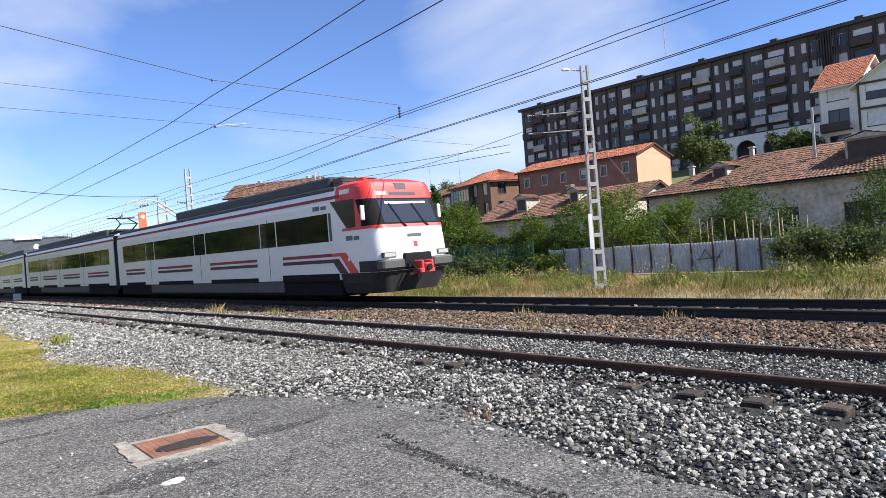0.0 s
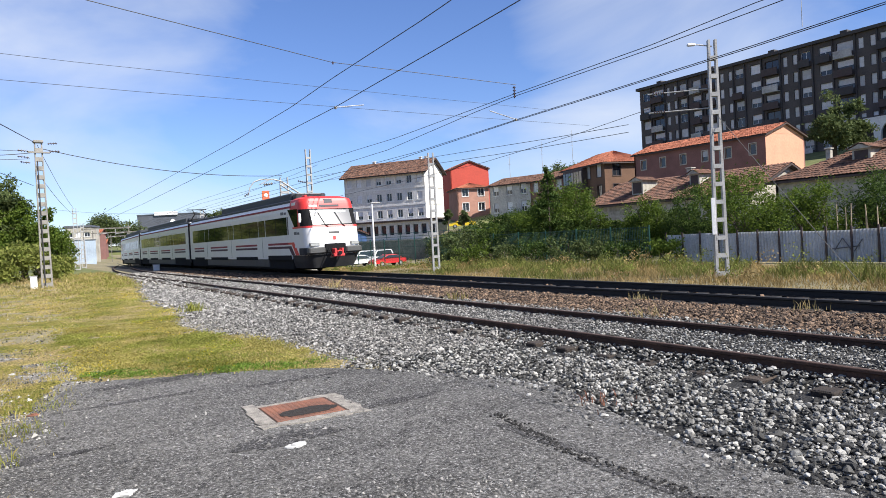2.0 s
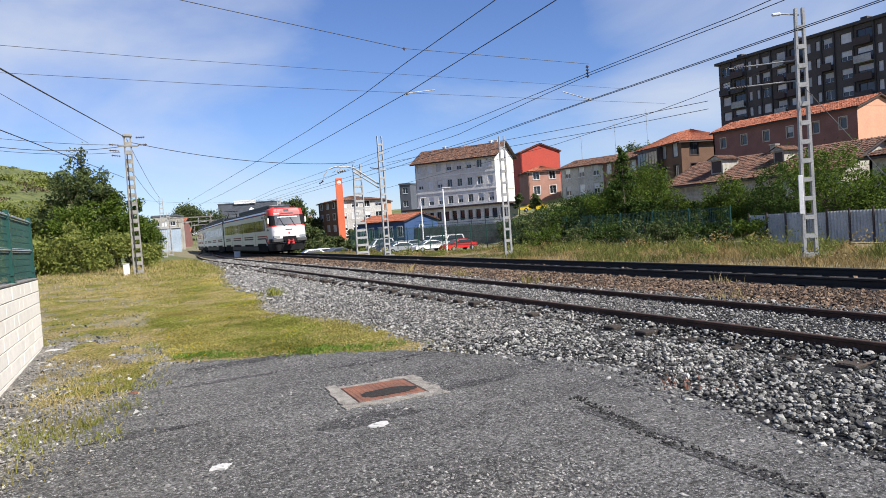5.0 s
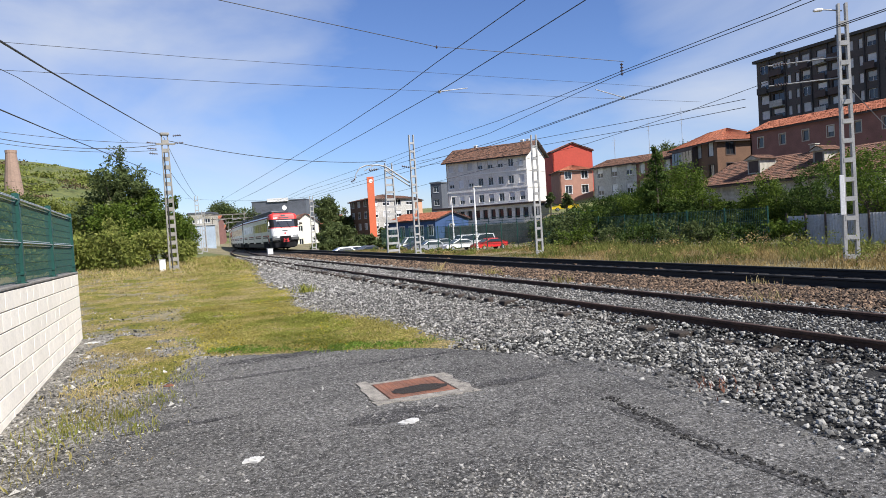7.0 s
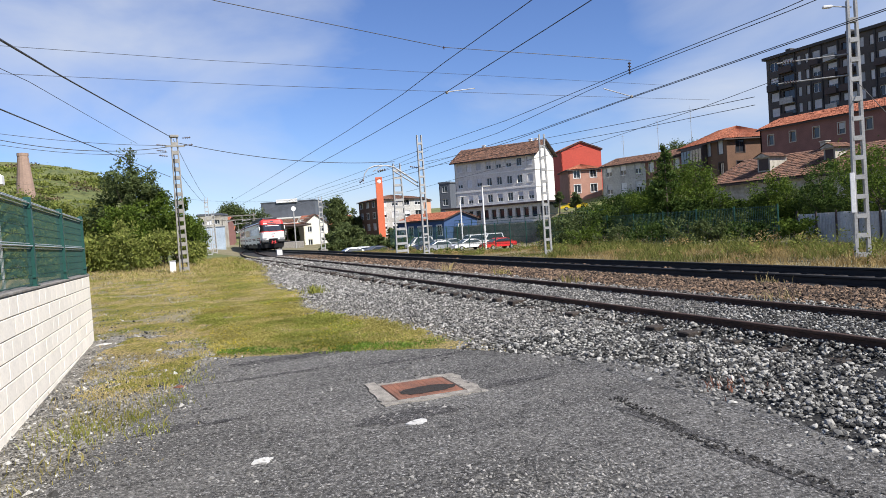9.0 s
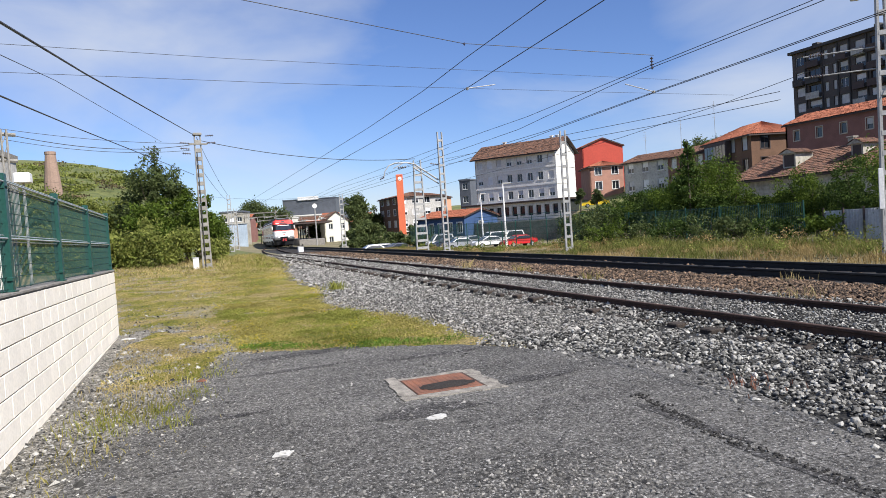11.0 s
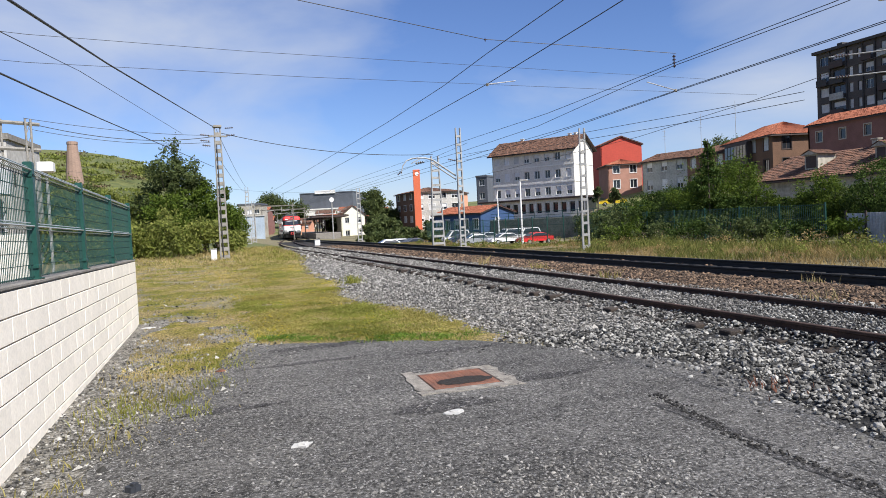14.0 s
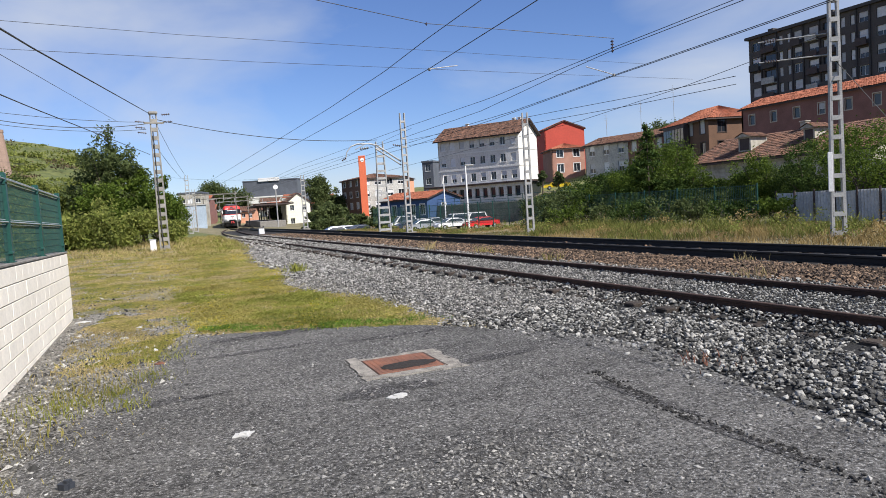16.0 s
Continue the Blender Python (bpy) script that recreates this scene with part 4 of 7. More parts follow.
def disc_blob(cx, cy, rx, ry, z, seed=1, n=72, rag=1.0):
    v = [(cx, cy, z + 0.004)]
    for i in range(n):
        a = 2 * math.pi * i / n
        k = 1 + rag * 0.45 * noise.noise(Vector((math.cos(a) * 1.6, math.sin(a) * 1.6, seed * 3.7))) + rag * 0.25 * noise.noise(Vector((math.cos(a) * 5, math.sin(a) * 5, seed * 1.3)))
        v.append((cx + rx * k * math.cos(a), cy + ry * k * math.sin(a), z))
    f = [(0, 1 + i, 1 + (i + 1) % n) for i in range(n)]
    return v, f


def build_litter():
    rnd = random.Random(12)
    for x, y, s, lab in ((2.08, 5.78, 0.10, "crumpled white paper on the asphalt"), (0.66, 5.52, 0.085, "flat white stone on the asphalt"), (-1.0, 14.0, 0.12, "broken white slab by the wall"), (-0.55, 5.1, 0.05, "dark clod on the asphalt"), (-0.05, 12.4, 0.05, "scrap of white litter in the grass"), (0.15, 9.0, 0.06, "brown leaf scrap on the asphalt")):
        m = Mesh()
        dark = "dark" in lab
        n = 14
        ring = []
        for k in range(n):
            t = 2 * math.pi * k / n
            r = s * rnd.uniform(0.55, 1.1)
            ring.append((x + 1.15 * r * math.cos(t), y + 0.8 * r * math.sin(t)))
        m.prism(ring, 2, 0.0, 0.04 if dark else 0.012)
        m.prism([(x + (a - x) * 0.5 + 0.01, y + (b - y) * 0.5) for a, b in ring], 2, 0.013, 0.06 if dark else 0.024)
        ob = part("dark_stone" if dark else "litter", m, TRAIN_GREY if dark else (IRON if "brown" in lab else PAPER))
        tagged(ob, lab, "litter")


# ---- poles and overhead wires ----
def lattice_pole(x, y, z, high, label, w0=0.42, w1=0.24, depth=0.16, turn=0, lean=0, steel=GALV, step=0.56, plate=0.13):
    """Two steel channels with flat plates between them, ladder-like."""
    root = thing("catenary_pole", label, "pole", pose(x, y, z, 0, lean, turn), "poles along the line")
    for s in (-1, 1):
        p = Mesh()
        c = [(s * w0 / 2, 0), (s * w1 / 2, high)]
        for dx, dy, t in ((0.0, 0.0, 0.035),):
            a, b = c
            q = [(a[0] - 0.045, -depth / 2, 0), (a[0] + 0.045, -depth / 2, 0), (a[0] + 0.045, depth / 2, 0), (a[0] - 0.045, depth / 2, 0), (b[0] - 0.03, -depth / 2, high), (b[0] + 0.03, -depth / 2, high), (b[0] + 0.03, depth / 2, high), (b[0] - 0.03, depth / 2, high)]
            p.add(q, [(3, 2, 1, 0), (4, 5, 6, 7), (0, 1, 5, 4), (1, 2, 6, 5), (2, 3, 7, 6), (3, 0, 4, 7)])
        part("channel", p, steel, root)
    n = int(high / step)
    for i in range(n):
        zz = 0.12 + i * (high - 0.2) / n
        w = (w0 + (w1 - w0) * zz / high) / 2
        part("batten", Mesh().box(-w, w, -depth / 2 - 0.006, depth / 2 + 0.006, zz, zz + plate), steel, root)
    part("footing", Mesh().bevel_box(-0.4, 0.4, -0.35, 0.35, -0.3, 0.02, 0.03), CONCRETE, root)
    return root


def wire(points, r=0.011, sag=0.0, name="overhead_wire", label="thin dark overhead wire", n=18):
    m = Mesh()
    out = []
    for a, b in zip(points, points[1:]):
        for i in range(n):
            t = i / n
            p = Vector(a).lerp(Vector(b), t)
            p.z -= sag * 4 * t * (1 - t)
            out.append(p)
    out.append(Vector(points[-1]))
    m.sweep([(r * math.cos(t), r * math.sin(t)) for t in (0.26, 1.31, 2.36, 3.4, 4.45, 5.5)], out)
    return tagged(part(name, m, WIRE), label, "wire", "overhead wires")


def insulator(root, a, b, r=0.05, n=5):
    m = Mesh().tube(a, b, r * 0.35, 6)
    a, b = Vector(a), Vector(b)
    for i in range(n):
        p = a.lerp(b, (i + 0.5) / n)
        d = (b - a).normalized() * 0.012
        m.tube(p - d, p + d, r, 8)
    return part("insulator", m, INSUL, root)


def build_poles():
    p = lattice_pole(18.75, 13.3, -0.05, 7.45, "tall grey ladder-like steel pole beside the line", turn=-36, w0=0.33, w1=0.2)
    for z in (5.35, 5.95):
        part("arm", Mesh().tube((-0.1, 0, z), (-1.9, 0.5, z + 0.03), 0.022, 6), GALV, p)
        insulator(p, (-1.4, 0.36, z + 0.02), (-1.75, 0.46, z + 0.03), 0.05)
    part("lamp_arm", Mesh().tube((0, 0, 7.25), (-0.55, 0, 7.35), 0.02, 6), GALV, p)
    part("lamp_head", Mesh().bevel_box(-0.75, -0.5, -0.06, 0.06, 7.3, 7.38, 0.02), LETTER_WHITE, p)
    part("sign_plate", Mesh().bevel_box(-0.28, -0.15, -0.12, -0.09, 1.4, 2.55, 0.01), SHUTTER, p)
    lattice_pole(18.4, 29.7, -0.05, 6.1, "grey steel pole beside the line near the bushes", turn=-20, w0=0.30, w1=0.24)
    lattice_pole(16.2, 45.6, 0.0, 6.4, "pale grey lattice pole behind a curved bracket", turn=0, w0=0.85, w1=0.5, step=0.5, plate=0.16)
    q = lattice_pole(16.75, 42.3, 0.0, 7.9, "slim tall steel pole beside the line", turn=0, w0=0.34, w1=0.3)
    curve = [(-0.2, 0.2, 4.75), (-1.85, 0.2, 5.85), (-2.35, 0.2, 5.96), (-3.2, 0.2, 5.95), (-3.6, 0.2, 5.8), (-3.88, 0.2, 5.45), (-4.0, 0.2, 4.95)]
    br = Mesh()
    for k, (a, b) in enumerate(zip(curve, curve[1:])):
        br.tube(a, b, 0.055 - 0.005 * k, 6)
    br.tube((-0.2, 0.2, 4.5), (-1.95, 0.2, 5.65), 0.045, 6).tube((-2.6, 0.2, 5.95), (-3.3, 0.2, 5.6), 0.03, 5)
    part("bracket", br, GALV, q)
    insulator(q, (-2.4, 0.2, 5.7), (-3.0, 0.2, 5.62), 0.09, 4)
    insulator(q, (-3.95, 0.2, 5.1), (-4.25, 0.2, 4.9), 0.07, 3)
    insulator(q, (-0.2, 0.1, 5.75), (-0.75, 0.1, 5.85), 0.07, 4)
    o = lattice_pole(1.65, 45.0, -0.05, 8.4, "weathered grey lattice pole standing in the grass", turn=5, w0=0.50, w1=0.34, steel=OLD_STEEL, step=0.5, plate=0.24)
    part("crossarm", Mesh().bevel_box(-0.55, 0.55, -0.16, -0.09, 7.75, 7.85, 0.01), OLD_STEEL, o)
    part("cap", Mesh().bevel_box(-0.25, 0.25, -0.2, 0.2, 8.35, 8.5, 0.02), OLD_STEEL, o)
    for x, z in ((-0.5, 7.85), (-0.5, 7.5), (-0.45, 7.2), (0.5, 7.85), (0.45, 8.3)):
        insulator(o, (x, -0.12, z), (x * 2.1, -0.12, z + 0.05), 0.07, 4)
    part("cable_pipe", Mesh().tube((-0.1, -0.14, 0), (-0.1, -0.14, 7.3), 0.035, 6), WIRE, o)
    lattice_pole(6.3, 88, 0.0, 7.2, "distant lattice pole beside the line", turn=0, w0=0.5, w1=0.35)
    lattice_pole(7.9, 100, 0.0, 6.0, "distant lattice pole beside the line", turn=0, w0=0.5, w1=0.35)
    lattice_pole(17.6, 76, 0.0, 6.0, "lattice pole near the station", turn=0, w0=0.45, w1=0.35)
    for x, y, h in ((41.8, 90.9, 7.4), (30.9, 61.7, 7.0)):
        w = thing("lamp_post", "pale slim street lamp post by the car park", "lamp post", pose(x, y, float(terrain(x, y))))
        part("pole", Mesh().tube((0, 0, 0), (0, 0, h), 0.13, 8, 0.07), LETTER_WHITE if h < 8 else GALV, w)
        part("lamp_head", Mesh().bevel_box(-0.1, 0.9, -0.12, 0.12, h - 0.05, h + 0.08, 0.03), GALV, w)


def build_wires():
    # carrier and contact wires above both tracks: along the line (y) and height
    lines = ((13.75, [(-38, 6.75), (4, 5.64), (8.7, 5.47), (14.1, 5.35), (17, 5.29), (24.5, 5.04), (34.9, 4.88), (90, 4.85), (150, 4.8)], "contact"),
             (13.8, [(-38, 6.82), (4, 5.69), (8.7, 5.52), (17, 5.33), (23.2, 5.15), (29.1, 5.14), (45, 5.1), (90, 5.0), (150, 4.95)], "contact"),
             (13.7, [(-38, 7.3), (6.2, 6.39), (8.6, 6.37), (11.4, 6.22), (16.9, 6.12), (24.7, 5.92), (34, 5.96), (60, 5.9), (150, 5.7)], "carrier"),
             (13.75, [(-38, 7.2), (6.2, 6.31), (11.3, 6.14), (17, 6.06), (19.2, 5.95), (22, 5.77), (25.6, 5.54), (34.5, 5.46), (60, 5.6), (150, 5.5)], "carrier"),
             (8.15, [(-38, 8.0), (8.5, 6.06), (12.7, 5.87), (15.8, 5.75), (18.15, 5.65), (27, 5.5), (53, 5.2), (115, 5.1)], "contact"),
             (8.15, [(-38, 8.7), (10.8, 6.78), (13.2, 6.66), (18.2, 6.50), (21.8, 6.32), (29, 6.19), (46, 6.1), (115, 5.8)], "carrier"))
    for x, pts, kind in lines:
        bend = lambda y: (main_x(y) - 13.7) if x > 10 else 0.0
        wire([(x + bend(y), y, z) for y, z in pts], 0.0105, 0.0, label="dark %s wire above the rails" % kind)
    # wires over the yard and across the line
    for pts, r, sag in (([(1.44, 45.0, 8.35), (-1.73, 17.94, 5.86), (-1.9, 8.84, 4.5), (-2.2, -8, 4.2)], 0.02, 0.0), ([(1.29, 45.0, 5.88), (-2.14, 19.91, 4.86), (-2.2, 8.8, 3.75), (-2.6, -8, 3.4)], 0.014, 0.0), ([(-0.41, 44.0, 7.8), (-2.84, 21.84, 6.53), (-2.9, 11.74, 5.05), (-3.1, -8, 4.6)], 0.009, 0.0),
                        ([(1.4, 45.0, 7.82), (-7.76, 39.27, 7.95)], 0.014, 0.2), ([(1.4, 45.0, 7.75), (-7.54, 39.31, 7.7)], 0.02, 0.5), ([(1.2, 45.0, 7.4), (-7.55, 39.31, 7.41)], 0.014, 0.35),
                        ([(1.75, 44.98, 7.99), (16.0, 45.4, 6.5)], 0.02, 0.5), ([(1.6, 45.0, 8.2), (6.3, 88, 7.1)], 0.014, 0.3), ([(1.6, 45.0, 6.5), (6.3, 88, 6.4)], 0.014, 0.3),
                        ([(13.74, 16.8, 6.4), (8.17, 18.26, 6.96), (1.66, 15.91, 7.1), (-6, 12, 7.6)], 0.010, 0.0), ([(-14, 18, 7.4), (-4.61, 24.57, 8.23), (2.5, 29.9, 9.3), (20.33, 34.0, 9.9), (34, 38, 10.6)], 0.008, 0.0), ([(-16, 24, 8.1), (-5.61, 29.47, 8.48), (5.34, 33.58, 9.1), (23.9, 34.0, 8.9), (36, 36, 9.2)], 0.009, 0.0),
                        ([(18.8, 13.28, 5.09), (18.01, 8.79, -0.05)], 0.012, 0.0), ([(18.6, 46, 6.5), (18.3, 25.9, 5.64), (18.3, 20.4, 5.4), (18.3, 16.4, 5.27)], 0.010, 0.0), ([(18.6, 46, 6.1), (18.3, 21.8, 5.14), (18.3, 16.4, 5.01)], 0.010, 0.0), ([(18.4, 50, 4.6), (18.3, 25.0, 4.99), (18.3, 18.9, 5.34), (18.6, 13.4, 5.9)], 0.009, 0.0),
                        ([(17.4, 42.3, 6.9), (16.2, 76, 5.8)], 0.010, 0.2), ([(-38, 60, 12), (6.3, 88, 6.8), (17.6, 76, 5.9)], 0.010, 0.3)):
        wire(pts, r, sag)
    for p in ((13.74, 16.9, 6.3), (8.17, 18.2, 6.9)):
        root = thing("wire_insulator", "small grey insulator hanging in the wires", "insulator", pose(*p))
        insulator(root, (0, 0, 0.08), (0, 0, -0.3 if p[0] > 10 else -0.02), 0.05 if p[0] > 10 else 0.035, 4 if p[0] > 10 else 1)
    # steady arms holding the contact wires
    for p, q in (((8.15, 18.15, 5.64), (9.06, 18.15, 5.76)), ((13.75, 16.9, 5.33), (12.73, 16.9, 5.55))):
        arm = thing("steady_arm", "thin pale steady arm on the contact wire", "steady arm", pose(*p), "steady arms")
        d = Vector(q) - Vector(p)
        part("rod", Mesh().tube((0, 0, 0), d, 0.014, 6), GALV, arm)
        part("clamp", Mesh().bevel_box(-0.03, 0.03, -0.04, 0.04, -0.05, 0.03, 0.008), OLD_STEEL, arm)
    # substation behind the wall: two lattice posts with a beam, a pale wall with a scrawl, white tanks
    gate = thing("substation_gantry", "grey lattice gantry of a small substation", "gantry", pose(-8.3, 39.2, 0))
    for x in (-0.55, 0.75):
        for dx in (-0.12, 0.12):
            part("post", Mesh().tube((x + dx, 0, 0), (x + dx, 0, 7.9), 0.055, 6), OLD_STEEL, gate)
        for k in range(12):
            part("brace", Mesh().tube((x - 0.12, 0, 0.6 * k + 0.5), (x + 0.12, 0, 0.6 * k + 1.1), 0.02, 4), GALV, gate)
    for z in (7.7, 6.4):
        part("beam", Mesh().tube((-4, -1.0, z + 0.25), (1.2, 0.3, z - 0.05), 0.1, 6), OLD_STEEL, gate)
    for k in range(7):
        insulator(gate, (-3.5 + 0.7 * k, -0.8 + 0.17 * k, 5.2), (-3.5 + 0.7 * k, -0.8 + 0.17 * k, 4.5), 0.09, 5)
        part("bus_bar", Mesh().tube((-3.5 + 0.7 * k, -0.8 + 0.17 * k, 0.3), (-3.5 + 0.7 * k, -0.8 + 0.17 * k, 4.5), 0.04, 6), GALV, gate)
    tank = thing("transformer", "white and grey transformer boxes of the substation", "transformer", pose(-6.6, 37.5, 0))
    part("tank", Mesh().bevel_box(-0.35, 0.35, -0.35, 0.35, 5.05, 5.55, 0.05), LETTER_WHITE, tank)
    part("leg", Mesh().tube((0, 0, 0), (0, 0, 5.05), 0.07, 8), GALV, tank)
    part("cooler", Mesh().bevel_box(-2.2, -1.5, -0.4, 0.4, 4.0, 5.3, 0.05), ZINC, tank)
    part("frame", Mesh().box(-2.25, -2.15, -0.05, 0.05, 0, 4.0).box(-1.55, -1.45, -0.05, 0.05, 0, 4.0), GALV, tank)
    mural = thing("painted_wall", "pale yard wall with dark blue scrawl", "wall", pose(-6.4, 24.0, 0))
    part("wall", Mesh().bevel_box(-3.5, 1.5, 0, 0.2, -0.1, 2.0, 0.02), PLASTER_PALE, mural)
    rnd = random.Random(8)
    last = (-2.6, 1.1)
    for k in range(16):
        nxt = (last[0] + rnd.uniform(0.05, 0.4), 1.1 + rnd.uniform(-0.55, 0.55))
        part("scrawl", Mesh().tube((last[0], -0.02, last[1]), (nxt[0], -0.02, nxt[1]), 0.06, 5), PAINT_BLUE, mural)
        last = nxt


def build_earth_patch():
    """Gravelly earth between the wall and the asphalt, thinning out into the grass."""
    m = Mesh()
    pts = [(-2.3, -10), (-2.1, 3), (-1.5, 14.3), (-1.3, 15.0), (-0.6, 15.4), (0.3, 14.2), (0.9, 13.2), (1.2, 12.2), (0.9, 10.9), (0.9, -10)]
    m.prism(pts, 2, -0.2, -0.012)
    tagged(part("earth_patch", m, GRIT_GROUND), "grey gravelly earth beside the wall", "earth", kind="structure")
    rng = np.random.default_rng(33)
    n = 15000
    x, y = rng.uniform(-1.6, 1.6, n), rng.uniform(2, 24, n)
    keep = (x > np.interp(y, [2, 14.4, 15, 24], [-1.7, -1.1, -2.5, -3])) & (x < np.interp(y, [3, 5.6, 6.9, 8.2, 9.3, 10.6, 14, 24], [-0.9, -0.3, 0.1, 0.5, 0.9, 1.4, 1.6, 1.4]) + rng.normal(0, 0.3, n))
    keep &= rng.random(n) < np.interp(y, [8, 13, 17, 24], [1, 0.4, 0.1, 0.05])
    x, y = x[keep], y[keep]
    stones("path_gravel", "pale stones scattered over gravelly earth", np.stack([x, y, np.full(len(x), -0.006)], 1), rng.uniform(0.006, 0.02, len(x)) * np.where(rng.random(len(x)) < 0.05, 2.0, 1.0), STONE_GREY, seed=14)
    for cx, cy, k, r, mat in ((-0.62, 8.0, 420, 0.34, GRASS), (-0.75, 7.4, 300, 0.25, GRASS_GREEN), (-0.95, 6.3, 120, 0.2, GRASS), (-0.25, 7.7, 110, 0.1, GRASS_GREEN), (0.05, 8.3, 130, 0.14, GRASS_GREEN), (-0.15, 7.1, 90, 0.1, GRASS_GREEN), (-1.05, 5.3, 70, 0.15, GRASS), (-0.2, 10.2, 500, 0.4, GRASS), (0.15, 9.5, 200, 0.2, GRASS_GREEN), (-0.5, 9.3, 300, 0.35, GRASS_DRY)):
        blades("weed_tuft", "tuft of yellow-green weeds beside the wall", rng.normal(cx, r, k), rng.normal(cy, r * 1.3, k), np.full(k, -0.01), rng.uniform(0.02, 0.1, k), np.full(k, 0.009), mat, 1.0, 40, "weeds")


build_ground()
build_yard()
build_earth_patch()
build_bed()
build_track()
build_wall()
build_fence()
build_manhole()
build_litter()
build_poles()
build_wires()
build_stones()
build_turf()
build_grass()


# ---- buildings ----
def facade(length, z0, z1, xs, zs, skip=(), deep=0.2):
    """A wall face in the x-z plane with real openings: xs and zs are the spans of columns and rows."""
    m = Mesh()
    cx = sorted({0.0, length, *[q for s in xs for q in s]})
    cz = sorted({z0, z1, *[q for s in zs for q in s]})
    hole_x, hole_z = set(xs), set(zs)
    for i in range(len(cx) - 1):
        for j in range(len(cz) - 1):
            a, b, c, d = cx[i], cx[i + 1], cz[j], cz[j + 1]
            opened = (a, b) in hole_x and (c, d) in hole_z and (xs.index((a, b)), zs.index((c, d))) not in skip
            if opened:
                m.add([(a, 0, c), (b, 0, c), (b, 0, d), (a, 0, d), (a, deep, c), (b, deep, c), (b, deep, d), (a, deep, d)], [(0, 1, 5, 4), (1, 2, 6, 5), (2, 3, 7, 6), (3, 0, 4, 7)])
            else:
                m.add([(a, 0, c), (b, 0, c), (b, 0, d), (a, 0, d)], [(0, 1, 2, 3)])
    return m.weld()


def tiles(corners, pitch=0.26, step=0.4, lift=0.05, seed=1):
    """A roof slope of rounded tile rows: corners eave left, eave right, ridge right, ridge left."""
    a, b, c, d = (np.array(q, float) for q in corners)
    across = max(np.linalg.norm(b - a), np.linalg.norm(c - d))
    up = np.linalg.norm((d + c - a - b) / 2)
    nu, nv = max(8, int(across / pitch) * 2), max(3, int(up / step))
    u = np.linspace(0, 1, nu + 1)
    rng = np.random.default_rng(seed)
    V, F = [], []
    nrm = np.cross(b - a, d - a)
    nrm /= np.linalg.norm(nrm)
    if nrm[2] < 0:
        nrm = -nrm
    wave = lift * np.abs(np.sin(u * nu * math.pi / 2))
    k = 0
    for r in range(nv):
        for t, off in ((r / nv, lift * 0.8), ((r + 1) / nv, 0.0)):
            p = (a + (d - a) * t)[None] * (1 - u)[:, None] + (b + (c - b) * t)[None] * u[:, None]
            jig = np.repeat(rng.normal(0, 0.012, nu // 2 + 1), 2)[: nu + 1]
            V.append(p + nrm[None] * (wave + off + jig)[:, None])
        F += [(k + i, k + i + 1, k + nu + 2 + i, k + nu + 1 + i) for i in range(nu)]
        if r:
            F += [(k - nu - 1 + i, k - nu + i, k + i + 1, k + i) for i in range(nu)]
        k += 2 * (nu + 1)
    return np.concatenate(V), F


WIN_CACHE = {}


def window_parts(root, m, w, h, frame_mat, style, deep=0.14, surround=False):
    """A window (frame, pane, sill or drawn shutter) set into its opening at m."""
    key = (round(w, 2), round(h, 2), frame_mat.name, surround)
    if key not in WIN_CACHE:
        t = 0.07
        f = Mesh().box(0, t, deep, deep + 0.05, 0, h).box(w - t, w, deep, deep + 0.05, 0, h).box(t, w - t, deep, deep + 0.05, 0, t).box(t, w - t, deep, deep + 0.05, h - t, h)
        if w > 0.9:
            f.box(w / 2 - 0.035, w / 2 + 0.035, deep, deep + 0.05, t, h - t)
        p = Mesh().box(0.04, w - 0.04, deep + 0.02, deep + 0.035, 0.04, h - 0.04)
        s = Mesh().box(-0.08, w + 0.08, -0.06, deep, -0.09, -0.01)
        b = Mesh().box(0.03, w - 0.03, deep - 0.05, deep - 0.01, 0.02, h - 0.02)
        hb = Mesh().box(0.03, w - 0.03, deep - 0.05, deep - 0.01, h * 0.45, h - 0.02)
        ring = Mesh().box(-0.1, -0.005, -0.035, 0.02, -0.02, h + 0.02).box(w + 0.005, w + 0.1, -0.035, 0.02, -0.02, h + 0.02).box(-0.1, w + 0.1, -0.035, 0.02, h + 0.021, h + 0.12)
        s.add(ring.v, ring.f) if surround else None
        WIN_CACHE[key] = (f.data("window", frame_mat), p.data("pane", WINDOW_GLASS), s.data("sill", frame_mat), b.data("shutter", SHUTTER), hb.data("shutter", SHUTTER))
    f, p, s, b, hb = WIN_CACHE[key]
    wn_ = part("window", f, frame_mat, root, at=m)
    part("pane", p, WINDOW_GLASS, wn_)
    part("sill", s, frame_mat, wn_)
    if style == 1:
        part("shutter", b, SHUTTER, wn_)
    elif style == 2:
        part("shutter", hb, SHUTTER, wn_)


